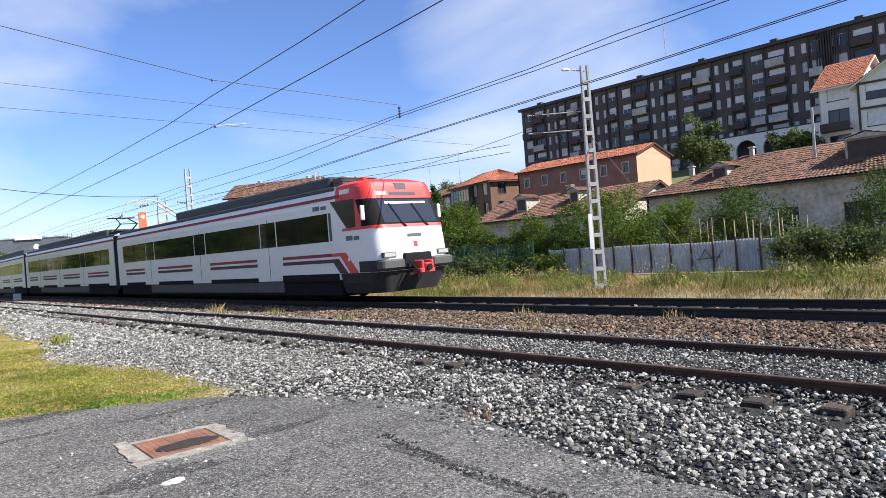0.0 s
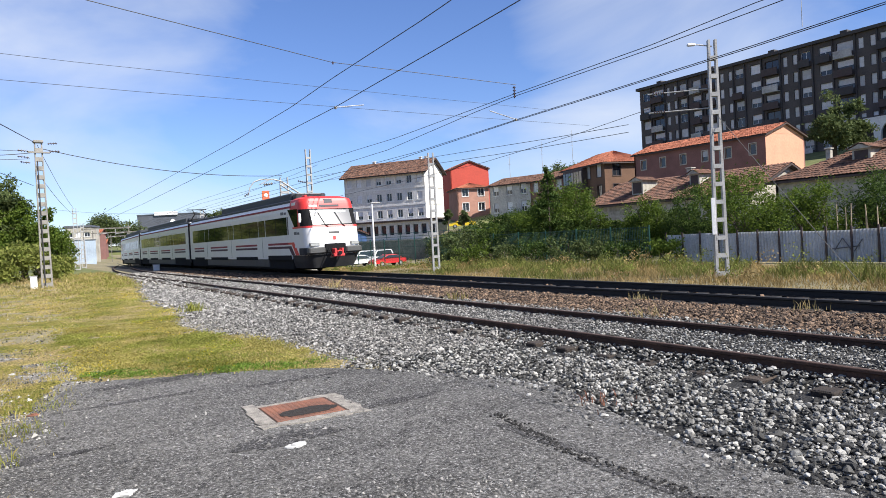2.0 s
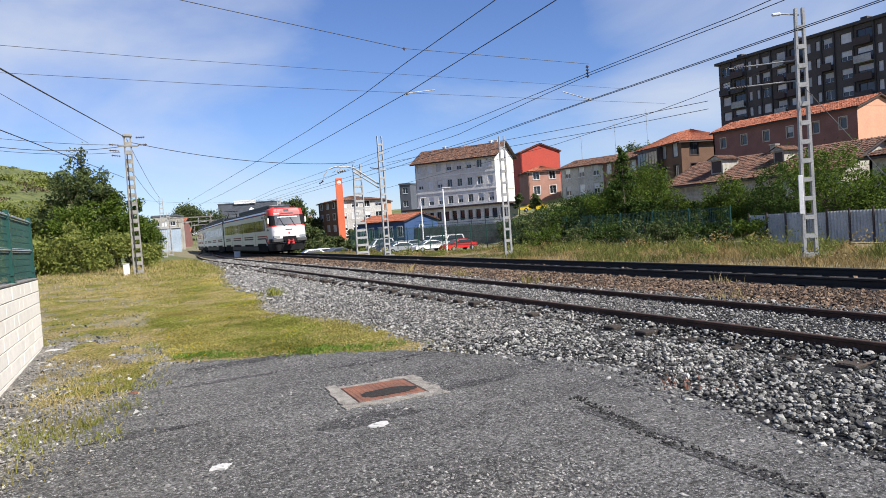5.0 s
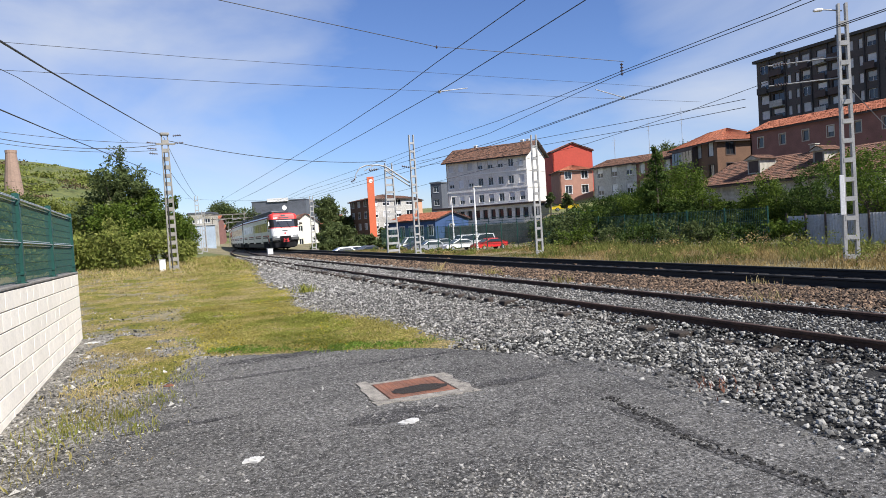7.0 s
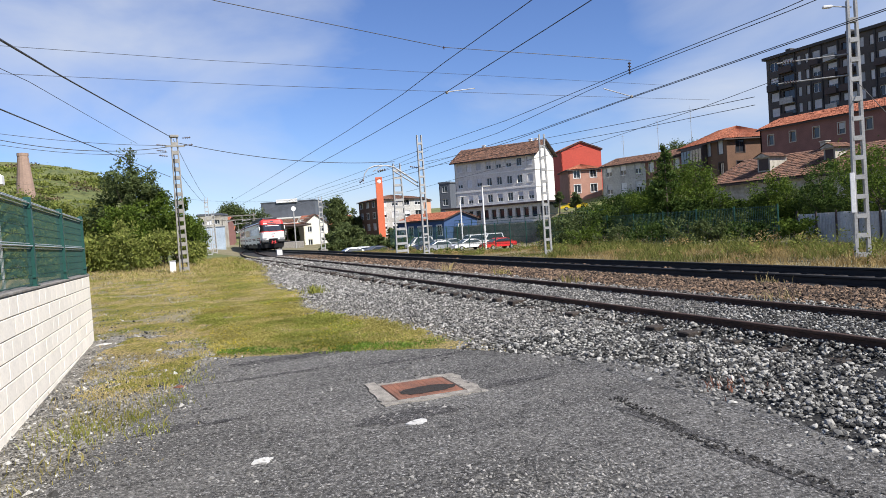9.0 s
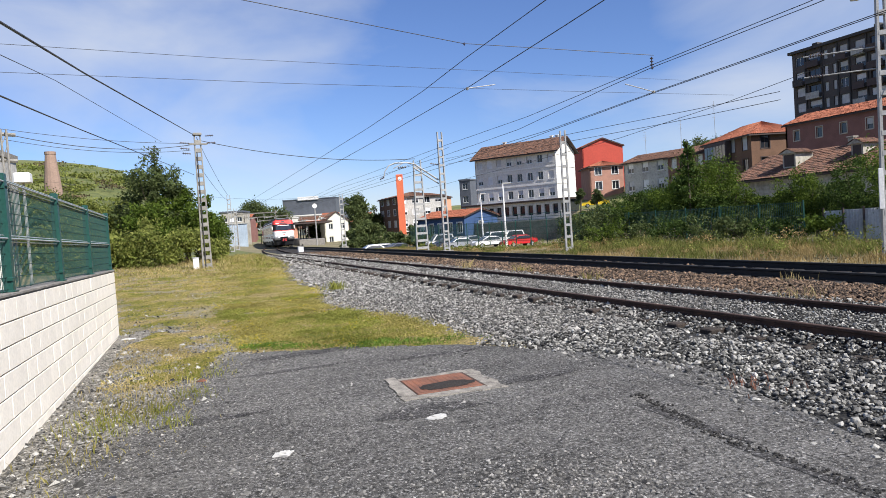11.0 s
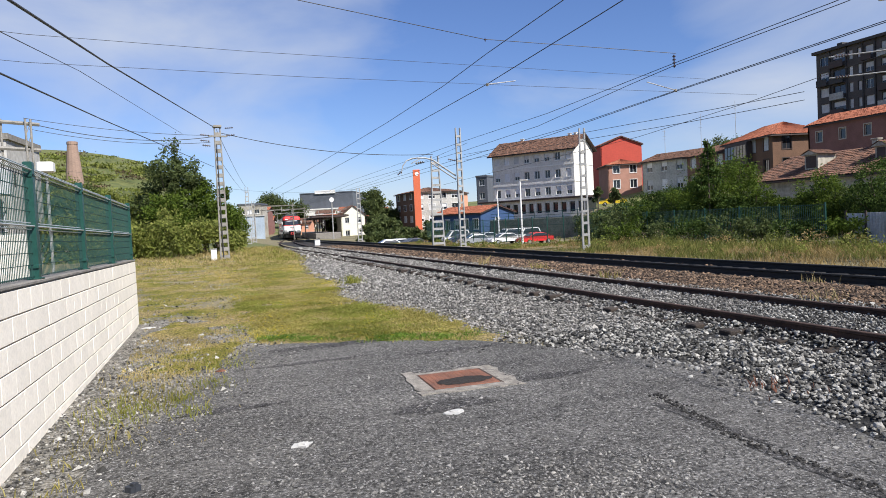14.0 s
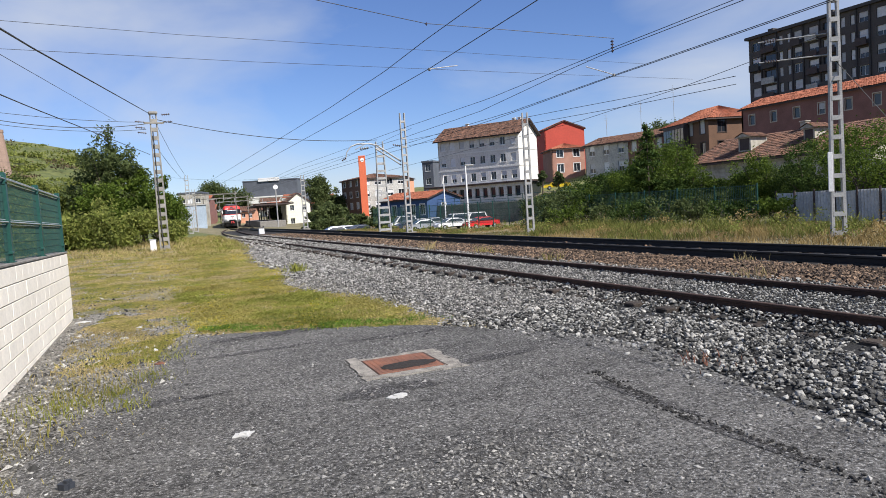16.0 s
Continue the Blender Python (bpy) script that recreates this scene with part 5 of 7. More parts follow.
def house(name, label, left, right, depth, z0, z1, wall, roof, rows=3, cols=5, win=(1.0, 1.5), storey=2.9, sill=1.0, frame_mat=FRAME_WHITE, shape="gable", rise=2.2, over=0.5, end_cols=1, end_wall=None, shut=0.4, seed=1, bands=(), skip=(), category="house", top_gap=None):
    """left and right: ends of the front foot line as seen from the line; the body lies behind it."""
    l, r = Vector((*left, 0)), Vector((*right, 0))
    L = (r - l).length
    yaw = math.degrees(math.atan2((r - l).y, (r - l).x))
    root = thing(name, label, category, pose(l.x, l.y, 0, 0, 0, yaw))
    rnd = random.Random(seed)
    w, h = win
    top = z1 - (top_gap if top_gap is not None else storey - sill - h)
    zs = [(round(top - h - k * storey, 3), round(top - k * storey, 3)) for k in range(rows)]
    zs = [q for q in zs if q[0] > z0 + 0.3]

    def columns(length, n):
        return [(round(length * (i + 0.5) / n - w / 2, 3), round(length * (i + 0.5) / n + w / 2, 3)) for i in range(n)]

    faces = [("wall", L, columns(L, cols), pose(0, 0, 0), wall), ("end_wall", depth, columns(depth, end_cols) if end_cols else [], pose(L, 0, 0, 0, 0, 90), end_wall or wall)]
    for nm, length, xs, m, mat in faces:
        ob = part(nm, facade(length, z0, z1, xs, zs, skip if nm == "wall" else ()), mat, root, at=m)
        for i, (a, b) in enumerate(xs):
            for j, (c, d) in enumerate(zs):
                if nm == "wall" and (i, j) in skip:
                    continue
                style = 1 if rnd.random() < shut * 0.6 else (2 if rnd.random() < shut else 0)
                window_parts(ob, pose(a, 0, c), b - a, d - c, frame_mat, style, surround=wall in (BRICK_PINK, BRICK_RED, BRICK_BROWN, PAINT_BLUE))
    part("core", Mesh().box(0.21, L - 0.21, 0.21, depth, z0 - 3, z1), wall, root)
    part("back_wall", Mesh().box(0, 0.2, 0, depth, z0 - 3, z1).box(0.2, L, depth, depth + 0.2, z0 - 3, z1).box(0.2, L, 0.002, 0.2, z0 - 3, z0).box(L - 0.2, L - 0.002, 0.2, depth, z0 - 3, z0), wall, root)
    for z, t, mat in bands:
        part("cornice", Mesh().box(-0.06, L + 0.06, -0.07, -0.003, z, z + t).box(L + 0.003, L + 0.07, -0.07, depth, z, z + t), mat, root)
    o = over
    if shape == "flat":
        part("roof", Mesh().box(-0.15, L + 0.15, -0.15, depth + 0.15, z1, z1 + 0.35), roof, root)
        return root
    e = z1 - 0.02
    if shape == "gable":      # ridge runs along the front
        ym = depth / 2
        c = [(-o, -o, e - o * rise / ym), (L + o, -o, e - o * rise / ym), (L + o, ym, e + rise), (-o, ym, e + rise)]
        c2 = [(-o, depth + o, e - o * rise / ym), (L + o, depth + o, e - o * rise / ym), (L + o, ym, e + rise), (-o, ym, e + rise)]
        part("gable", Mesh().prism([(0, e), (depth, e), (ym, e + rise - 0.05)], 0, L - 0.2, L), end_wall or wall, root)
        part("gable", Mesh().prism([(0, e), (depth, e), (ym, e + rise - 0.05)], 0, 0, 0.2), wall, root)
        planes = [c, c2]
    elif shape == "front":    # the gable faces the front
        xm = L / 2
        c = [(-o, depth + o, e - o * rise / xm), (-o, -o, e - o * rise / xm), (xm, -o, e + rise), (xm, depth + o, e + rise)]
        c2 = [(L + o, -o, e - o * rise / xm), (L + o, depth + o, e - o * rise / xm), (xm, depth + o, e + rise), (xm, -o, e + rise)]
        part("gable", Mesh().prism([(0, e), (L, e), (xm, e + rise - 0.05)], 1, 0, 0.2), wall, root)
        planes = [c, c2]
    else:                     # hipped
        k = min(L, depth) / 2
        a1, b1 = (k, depth / 2, e + rise), (L - k, depth / 2, e + rise)
        if depth > L:
            a1, b1 = (L / 2, k, e + rise), (L / 2, depth - k, e + rise)
        lo = e - 0.15
        A, B, C, D = (-o, -o, lo), (L + o, -o, lo), (L + o, depth + o, lo), (-o, depth + o, lo)
        planes = [[A, B, b1, a1], [C, D, a1, b1], [B, C, b1, b1], [D, A, a1, a1]] if depth <= L else [[A, B, a1, a1], [B, C, b1, a1], [C, D, b1, b1], [D, A, a1, b1]]
    for i, c in enumerate(planes):
        far = l.length > 140
        v, f = tiles(c, 0.5 if far else 0.26, 0.8 if far else 0.4, 0.08 if far else 0.05, seed=seed + i)
        part("roof", quick("roof", v, f, roof), roof, root)
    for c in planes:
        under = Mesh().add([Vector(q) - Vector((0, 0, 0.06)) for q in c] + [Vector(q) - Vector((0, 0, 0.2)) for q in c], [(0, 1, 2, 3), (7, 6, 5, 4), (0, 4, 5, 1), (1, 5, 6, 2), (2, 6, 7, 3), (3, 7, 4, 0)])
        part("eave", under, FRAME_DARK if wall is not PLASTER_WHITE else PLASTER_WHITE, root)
    return root


def at(az, dist):
    return (dist * math.sin(radians(az)), dist * math.cos(radians(az)))


def chimney_on(root, x, y, z, high=0.9, w=0.5, mat=PLASTER_OLD):
    part("chimney", Mesh().bevel_box(x - w / 2, x + w / 2, y - w / 2, y + w / 2, z - 1.2, z + high, 0.02).bevel_box(x - w / 2 - 0.08, x + w / 2 + 0.08, y - w / 2 - 0.08, y + w / 2 + 0.08, z + high, z + high + 0.1, 0.02), mat, root)


def dormer(root, x, y, z, w=1.3, h=1.2, back=2.0):
    d = part("dormer", Mesh().box(x - w / 2, x + w / 2, y, y + back, z - 0.5, z + h).prism([(x - w / 2 - 0.2, z + h), (x + w / 2 + 0.2, z + h), (x, z + h + 0.35)], 1, y - 0.25, y + back), PLASTER_OLD, root)
    # flat dark panel painting the shade inside the open dormer
    part("opening", Mesh().box(x - w / 2 + 0.15, x + w / 2 - 0.15, y - 0.02, y + 0.01, z + 0.1, z + h - 0.1), FRAME_DARK, d)
    v, f = tiles([(x - w / 2 - 0.3, y - 0.3, z + h - 0.02), (x - w / 2 - 0.3, y + back, z + h - 0.02), (x, y + back, z + h + 0.42), (x, y - 0.3, z + h + 0.42)], pitch=0.25)
    part("roof", quick("roof", v, f, TILE), TILE, d)
    v, f = tiles([(x + w / 2 + 0.3, y + back, z + h - 0.02), (x + w / 2 + 0.3, y - 0.3, z + h - 0.02), (x, y - 0.3, z + h + 0.42), (x, y + back, z + h + 0.42)], pitch=0.25)
    part("roof", quick("roof", v, f, TILE), TILE, d)


def antenna(x, y, z, high):
    a = thing("antenna", "thin rooftop television aerial", "antenna", pose(x, y, z), "aerials")
    part("mast", Mesh().tube((0, 0, 0), (0, 0, high), 0.06, 5, 0.03), GALV, a)
    for k in range(4):
        part("rod", Mesh().tube((-0.5, 0, high * (0.7 + 0.08 * k)), (0.5, 0.2, high * (0.7 + 0.08 * k)), 0.02, 4), GALV, a)


def build_flats():
    """The long dark block of flats on the slope."""
    x, y0, y1 = 110.0, 95.5, 12.0
    L = y0 - y1
    root = thing("apartment_building", "long dark six-storey block of flats with balconies", "apartment building", pose(x, y0, 0, 0, 0, -90))
    z0, z1 = 9.5, 29.0
    bay = 11.93
    n = int(L / bay)
    xs, kinds = [], []
    for i in range(n):
        o = i * bay
        for a, w, k in ((0.7, 1.9, "wide"), (3.4, 2.5, "loggia"), (6.6, 0.8, "slim"), (8.3, 0.8, "slim"), (9.7, 1.6, "wide")):
            xs.append((round(o + a, 3), round(o + a + w, 3)))
            kinds.append(k)
    zs = [(round(z1 - 2.35 - k * 2.85, 3), round(z1 - 0.75 - k * 2.85, 3)) for k in range(6)]
    wall = part("wall", facade(L, z0, z1, xs, zs, deep=0.35), DARK_CLAD, root)
    part("core", Mesh().box(0.1, L - 0.1, 0.36, 13, z0 - 4, z1), DARK_RIB, root)
    part("end_wall", Mesh().box(-0.0, 0.09, 0.002, 13, z0 - 4, z1), DARK_CLAD, root)
    part("roof", Mesh().box(-0.5, L + 0.5, -0.6, 13.6, z1, z1 + 0.5), DARK_RIB, root)
    rnd = random.Random(31)
    for i, (a, b) in enumerate(xs):
        for j, (c, d) in enumerate(zs):
            k = kinds[i]
            style = 1 if k == "slim" else rnd.choice((0, 1, 2, 2))
            window_parts(wall, pose(a, 0.1, c), b - a, d - c, FRAME_WHITE if k != "loggia" else FRAME_DARK, style)
            if k == "loggia" or (k == "wide" and rnd.random() < 0.35):
                part("balcony", Mesh().bevel_box(a - 0.15, b + 0.15, -0.9, -0.78, c - 0.95, c + 0.25, 0.02).box(a - 0.15, b + 0.15, -0.78, 0, c - 0.95, c - 0.8), rnd.choice((DARK_RIB, FRAME_DARK, FRAME_DARK, PLASTER_GREY)), wall)
    for i in range(n):
        for q in (2.85, 6.2, 9.35, 11.6):
            part("rib", Mesh().box(i * bay + q - 0.12, i * bay + q + 0.12, -0.25, -0.003, z0, z1), DARK_RIB, root)
    for q in np.arange(0, 3.0, 0.35):
        part("rib", Mesh().box(5 * bay - 1.4 + q, 5 * bay - 1.25 + q, -0.5, -0.252, z0, z1 + 0.3), DARK_RIB, root)
    for i in range(n):
        part("stair_head", Mesh().bevel_box(i * bay + 3.5, i * bay + 4.6, 1.0, 2.4, z1 + 0.5, z1 + 1.3, 0.03), DARK_RIB, root)
    # arches at the foot, before the lowest storey
    for k in range(9):
        a = 42 + k * 4.2
        ring = [(a + 2.0 + 1.6 * math.cos(t), 13.2 + 1.6 * math.sin(t)) for t in np.linspace(math.pi, 0, 13)]
        m = Mesh().prism([(a, 9), (a + 0.4, 9), (a + 0.4, 13.2)] + ring[1:-1] + [(a + 3.6, 13.2), (a + 3.6, 9), (a + 4.19, 9), (a + 4.19, 15.6), (a, 15.6)], 1, -3.2, -2.8)
        part("arch", m, PLASTER_WHITE, root)
    part("arch_shade", Mesh().box(42, 80, -1.2, -0.9, 8.5, 15.5).box(42, 80, -3.2, 0, 15.602, 15.8), DARK_RIB, root)


def build_houses():
    # Front gets a duller plaster than the end wall, painting in its shade.
    wb = house("white_house", "four-storey white apartment house, shade painted into its duller front, tiled roof", at(24.4, 125.5), at(31.1, 118), 7.9, 2.4, 13.45, PLASTER_PALE, TILE, end_wall=PLASTER_WHITE, rows=3, cols=8, win=(1.0, 1.4), storey=2.95, top_gap=0.75, frame_mat=FRAME_WHITE, rise=2.3, over=0.7, end_cols=0, shut=0.5, seed=3, bands=((4.9, 0.3, PLASTER_WHITE), (7.45, 0.25, PLASTER_WHITE), (10.4, 0.2, PLASTER_WHITE)), category="apartment house")
    for x in (4.0, 13.5, 14.6):
        chimney_on(wb, x, 4.5, 15.3, 0.8, 0.5, PLASTER_WHITE)
    # glazed arcade along the foot
    l, r = Vector((*at(23.4, 124.5), 0)), Vector((*at(31.9, 113.5), 0))
    yaw = math.degrees(math.atan2((r - l).y, (r - l).x))
    ar = thing("arcade", "long white ground-floor arcade with dark openings", "arcade", pose(l.x, l.y, 0, 0, 0, yaw))
    LA = (r - l).length
    n = 13
    xs = [(round(LA * i / n + 0.3, 3), round(LA * (i + 1) / n - 0.3, 3)) for i in range(n)]
    part("wall", facade(LA, 1.5, 4.6, xs, [(2.35, 4.0)], deep=0.35), PLASTER_PALE, ar)
    part("inside", Mesh().box(0.05, LA - 0.05, 0.36, 4, 0, 4.5), WINDOW_GLASS, ar)
    part("roof", Mesh().bevel_box(-0.5, LA + 0.5, -0.7, 4.2, 4.55, 4.85, 0.05), FRAME_DARK, ar)
    part("plinth", Mesh().box(-0.4, LA + 0.4, -0.3, 4.0, -2.2, 1.5), PLASTER_OLD, ar)
    # retaining wall at the end of the car park, with coping
    l, r = Vector((*at(21.6, 112), 0)), Vector((*at(36.5, 88), 0))
    rw = thing("stone_wall", "rough grey retaining wall closing the car park", "wall", pose(l.x, l.y, 0, 0, 0, math.degrees(math.atan2((r - l).y, (r - l).x))))
    LW = (r - l).length
    part("wall", Mesh().box(0, LW, 0, 0.5, -2.5, 1.35), WALL_STONE, rw)
    part("coping", Mesh().bevel_box(-0.1, LW + 0.1, -0.08, 0.58, 1.35, 1.5, 0.03), CONCRETE, rw)
    for k in range(14):
        part("post", Mesh().tube((LW * k / 13, 0.25, 1.5), (LW * k / 13, 0.25, 2.5), 0.05, 6), FENCE_GREEN, rw)
    for z in (1.95, 2.45):
        part("rail", Mesh().tube((0, 0.25, z), (LW, 0.25, z), 0.035, 6), FENCE_GREEN, rw)
    house("red_house", "tall red-painted gabled house behind a brick one", at(33.3, 139), at(36.5, 141.5), 9, 3, 15.3, PAINT_RED, TILE_NEW, rows=0, cols=1, shape="front", rise=1.6, over=0.3, end_cols=0, seed=5)
    house("brick_house", "pink brick house with white-framed windows", at(33.8, 129), at(36.45, 130.5), 8, 2.5, 10.7, BRICK_PINK, TILE_NEW, rows=3, cols=2, win=(1.2, 1.5), storey=2.75, shape="hip", rise=1.0, over=0.4, end_cols=2, seed=6, shut=0.1)
    house("row_house", "grey plastered terraced house with tiled roof", at(36.5, 123), at(39.9, 117), 9, 2.5, 10.3, PLASTER_GREY, TILE, rows=2, cols=3, win=(1.2, 1.7), storey=3.0, shape="gable", rise=1.4, seed=7, end_cols=0)
    house("row_house", "red brick terraced house with pale window frames", at(39.9, 117), at(42.8, 111), 9, 2.5, 10.2, BRICK_RED, TILE, rows=2, cols=3, frame_mat=FRAME_CREAM, win=(1.1, 1.7), storey=3.0, shape="gable", rise=1.5, seed=8, end_cols=0)
    br = house("brown_house", "brown brick corner house with glazed wooden balconies", at(42.7, 112), at(46.0, 101), 8.0, 3.0, 11.2, BRICK_BROWN, TILE_NEW, rows=2, cols=4, win=(1.3, 1.9), storey=3.1, frame_mat=FRAME_DARK, shape="hip", rise=2.0, over=0.6, end_cols=2, seed=9, shut=0.2)
    part("glazed_balcony", Mesh().bevel_box(1.5, 7.6, -0.9, -0.01, 7.6, 10.8, 0.03), FRAME_DARK, br)
    for k in range(7):
        part("pane", Mesh().box(1.65 + k * 0.85, 2.35 + k * 0.85, -0.93, -0.905, 8.6, 10.4), WINDOW_GLASS, br)
    bl = house("long_brick_house", "long red brick house with orange tiled roof and salmon gable", (70, 62.2), (70, 43.7), 7.4, 3.5, 11.1, BRICK_RED, TILE_NEW, rows=2, cols=6, win=(0.8, 1.2), storey=3.0, top_gap=1.0, frame_mat=FRAME_CREAM, shape="gable", rise=1.3, over=0.35, end_cols=0, end_wall=SALMON, seed=10, bands=((7.0, 0.22, SALMON),), shut=0.15)
    # old low building with mossy tiles along the verge
    a = house("old_warehouse", "old stained low warehouse with patched clay tile roof", (48, 48.5), (48, 31.4), 10, 0.0, 4.05, PLASTER_OLD, TILE, rows=1, cols=5, win=(1.2, 1.0), storey=3.0, top_gap=1.4, frame_mat=FRAME_DARK, shape="gable", rise=2.1, over=0.5, end_cols=0, seed=12, shut=0.0, category="warehouse")
    dormer(a, 5.0, 1.2, 4.6), dormer(a, 10.5, 2.2, 4.9, 1.0, 1.0)
    chimney_on(a, 8.0, 5, 6.1, 0.6)
    b = house("old_warehouse", "old pale warehouse with red-brown clay tiles and dormers", (48, 29.3), (48, 4.0), 11, 0.0, 4.6, PLASTER_OLD, TILE, rows=1, cols=6, win=(1.5, 2.2), storey=3.0, top_gap=1.9, frame_mat=FRAME_DARK, shape="hip", rise=2.5, over=0.5, end_cols=0, seed=13, shut=0.0, category="warehouse")
    dormer(b, 5.2, 1.8, 5.2, 1.2, 1.0), dormer(b, 15.0, 2.0, 5.3, 2.6, 1.5)
    chimney_on(b, 1.6, 4.5, 5.8, 0.9, 0.35), chimney_on(b, 6.2, 5.3, 6.8, 0.8, 0.3)
    part("vent_pipe", Mesh().tube((11.5, 3, 5.6), (11.5, 3, 9.5), 0.09, 6), GALV, b)
    wh = house("white_villa", "white house wing with open balconies and orange tiles", at(71.2, 96), at(73.6, 94.5), 9, 8, 17.9, PLASTER_WHITE, TILE_NEW, rows=3, cols=1, win=(2.4, 2.0), storey=3.1, frame_mat=FRAME_DARK, shape="gable", rise=3.2, over=0.7, end_cols=0, seed=14, shut=0.2)
    for z in (9.4, 12.5):
        part("balcony", Mesh().bevel_box(0.3, 3.6, -1.0, -0.9, z - 0.4, z + 0.6, 0.02).box(0.3, 3.6, -0.9, -0.003, z - 0.45, z - 0.3), FRAME_DARK, wh)
    wv = house("white_villa", "white gabled house with dark timber framing and orange tiles", at(73.6, 93.5), at(81.5, 93), 10, 8, 17.2, PLASTER_WHITE, TILE_NEW, rows=3, cols=3, win=(2.6, 2.0), storey=3.1, frame_mat=FRAME_DARK, shape="front", rise=4.2, over=0.7, end_cols=0, seed=24, shut=0.9)
    for x in (0.12, 4.2, 8.4):
        part("post", Mesh().box(x - 0.12, x + 0.12, -0.14, -0.004, 8, 17.2), FRAME_DARK, wv)
    for z in (11.0, 14.1, 17.0):
        part("beam", Mesh().box(0, 12.7, -0.16, -0.145, z - 0.12, z + 0.12), FRAME_DARK, wv)
    bh = house("blue_house", "low blue-painted house with orange tiled roof", at(19.3, 112), at(23.2, 105), 8, -0.6, 2.9, PAINT_BLUE, TILE_NEW, rows=1, cols=5, win=(1.0, 1.6), storey=3, top_gap=1.0, shape="gable", rise=1.1, over=0.4, end_cols=1, seed=15, shut=0.1)
    house("dark_house", "narrow dark house with one white window", at(23.0, 150), at(23.9, 149), 6, 0, 11.0, SLATE, SLATE, rows=2, cols=1, win=(1.2, 1.4), shape="flat", seed=16, end_cols=0)
    ob = house("orange_block", "brick apartment block with white balconies beside an orange tower", at(16.2, 172), at(17.7, 160), 12, -1.5, 9.0, BRICK_BROWN, TILE, rows=4, cols=3, win=(1.6, 1.4), storey=2.7, shape="hip", rise=1.2, over=0.5, end_cols=4, seed=17, end_wall=PLASTER_GREY, shut=0.6, category="apartment block")
    tx, ty = at(18.0, 158)
    tw = thing("orange_tower", "slender bright orange stair tower", "tower", pose(tx, ty, 0, 0, 0, -18))
    part("shaft", Mesh().bevel_box(-0.8, 0.8, 0, 0.9, -1.5, 14.0, 0.05), ORANGE, tw)
    part("mark", Mesh().tube((0.1, -0.02, 13.0), (0.1, 0.04, 13.0), 0.45, 12), LETTER_WHITE, tw)
    house("cream_block", "cream apartment block behind the poles", at(18.6, 168), at(20.9, 165), 10, -1, 8.8, SALMON, TILE, rows=3, cols=4, win=(1.1, 1.4), storey=2.8, shape="hip", rise=1.0, over=0.4, seed=18, end_cols=1)
    yh = house("yellow_house", "pale yellow station house with a gabled front", at(11.55, 148.8), at(13.5, 149.6), 8, -1.3, 4.2, CREAM, TILE, rows=2, cols=2, win=(0.9, 1.2), storey=2.8, shape="front", rise=2.0, over=0.2, seed=19, end_cols=0, shut=0.2)
    fh = house("grey_factory", "big grey industrial shed on the far rise", at(8.3, 268), at(12.6, 263), 30, 4, 14.8, SLATE, SLATE, rows=0, cols=6, win=(2.2, 1.4), storey=3, shape="flat", seed=20, end_cols=0, category="factory")
    part("roof_light", Mesh().box(6, 14, -0.5, -0.2, 14.6, 15.9), LETTER_WHITE, fh)
    part("plinth", Mesh().box(0, 20, -1.2, -0.1, 4, 9.0), PLASTER_WHITE, fh)
    rnd = random.Random(44)
    for k in range(16):
        az = rnd.uniform(2.8, 16)
        d = rnd.uniform(190, 250)
        w = rnd.uniform(0.9, 1.9)
        z = rnd.uniform(2, 5)
        if 5.6 < az < 7.2:
            az += 3
        house("distant_house", "small distant house on the hillside", at(az, d), at(az + w * 1.2, d - 1), 7, z - 4, z + rnd.uniform(0.5, 3.5), rnd.choice((CREAM, SALMON, PLASTER_WHITE, BRICK_RED, PLASTER_GREY)), rnd.choice((TILE, TILE_NEW)), rows=2, cols=3, win=(0.9, 1.2), shape="gable", rise=1.2, seed=50 + k, end_cols=0)
    house("substation_building", "pale substation building behind the gantry", at(-18.5, 50), at(-12.3, 48), 6, 0, 7.9, PLASTER_GREY, CONCRETE, rows=2, cols=4, win=(0.9, 1.1), storey=3.2, shape="flat", seed=81, end_cols=0, category="substation")
    gb = thing("blue_shed", "pale blue corrugated trackside shed", "shed", pose(*at(3.75, 128), 0, 0, 0, -4))
    part("body", Mesh().box(0, 3.6, 0, 3, -0.3, 4.3), SHED_BLUE, gb)
    for k in range(13):
        part("rib", Mesh().box(k * 0.29, k * 0.29 + 0.09, -0.05, -0.002, -0.1, 4.3), SHED_BLUE, gb)
    part("roof", Mesh().bevel_box(-0.15, 3.75, -0.2, 3.2, 4.3, 4.45, 0.03), GALV, gb)
    house("brown_shed", "grey-brown shed standing behind the blue one", at(3.4, 150), at(5.1, 149), 7, -0.5, 7.2, PLASTER_OLD, SLATE, rows=1, cols=3, win=(1.0, 0.9), storey=3, top_gap=1.0, shape="flat", seed=71, end_cols=0, category="shed")
    # station canopy and platform by the far track
    st = thing("station_platform", "station platform with a dark canopy", "platform", pose(20.2, 122, -0.3, 0, 0, -6))
    part("platform", Mesh().bevel_box(0, 4.5, 0, 60, -0.2, 1.05, 0.05), CONCRETE, st)
    v, f = tiles([(-0.3, 4, 4.2), (6.5, 4, 4.2), (6.5, 40, 4.6), (-0.3, 40, 4.6)], pitch=0.4)
    part("canopy", quick("canopy", v, f, TILE), TILE, st)
    part("canopy_edge", Mesh().box(-0.3, 6.5, 3.9, 40, 3.9, 4.15), FRAME_DARK, st)
    for y in (6, 14, 22, 30, 38):
        part("column", Mesh().tube((2.2, y, 1.05), (2.2, y, 4.0), 0.1, 8), FRAME_DARK, st)
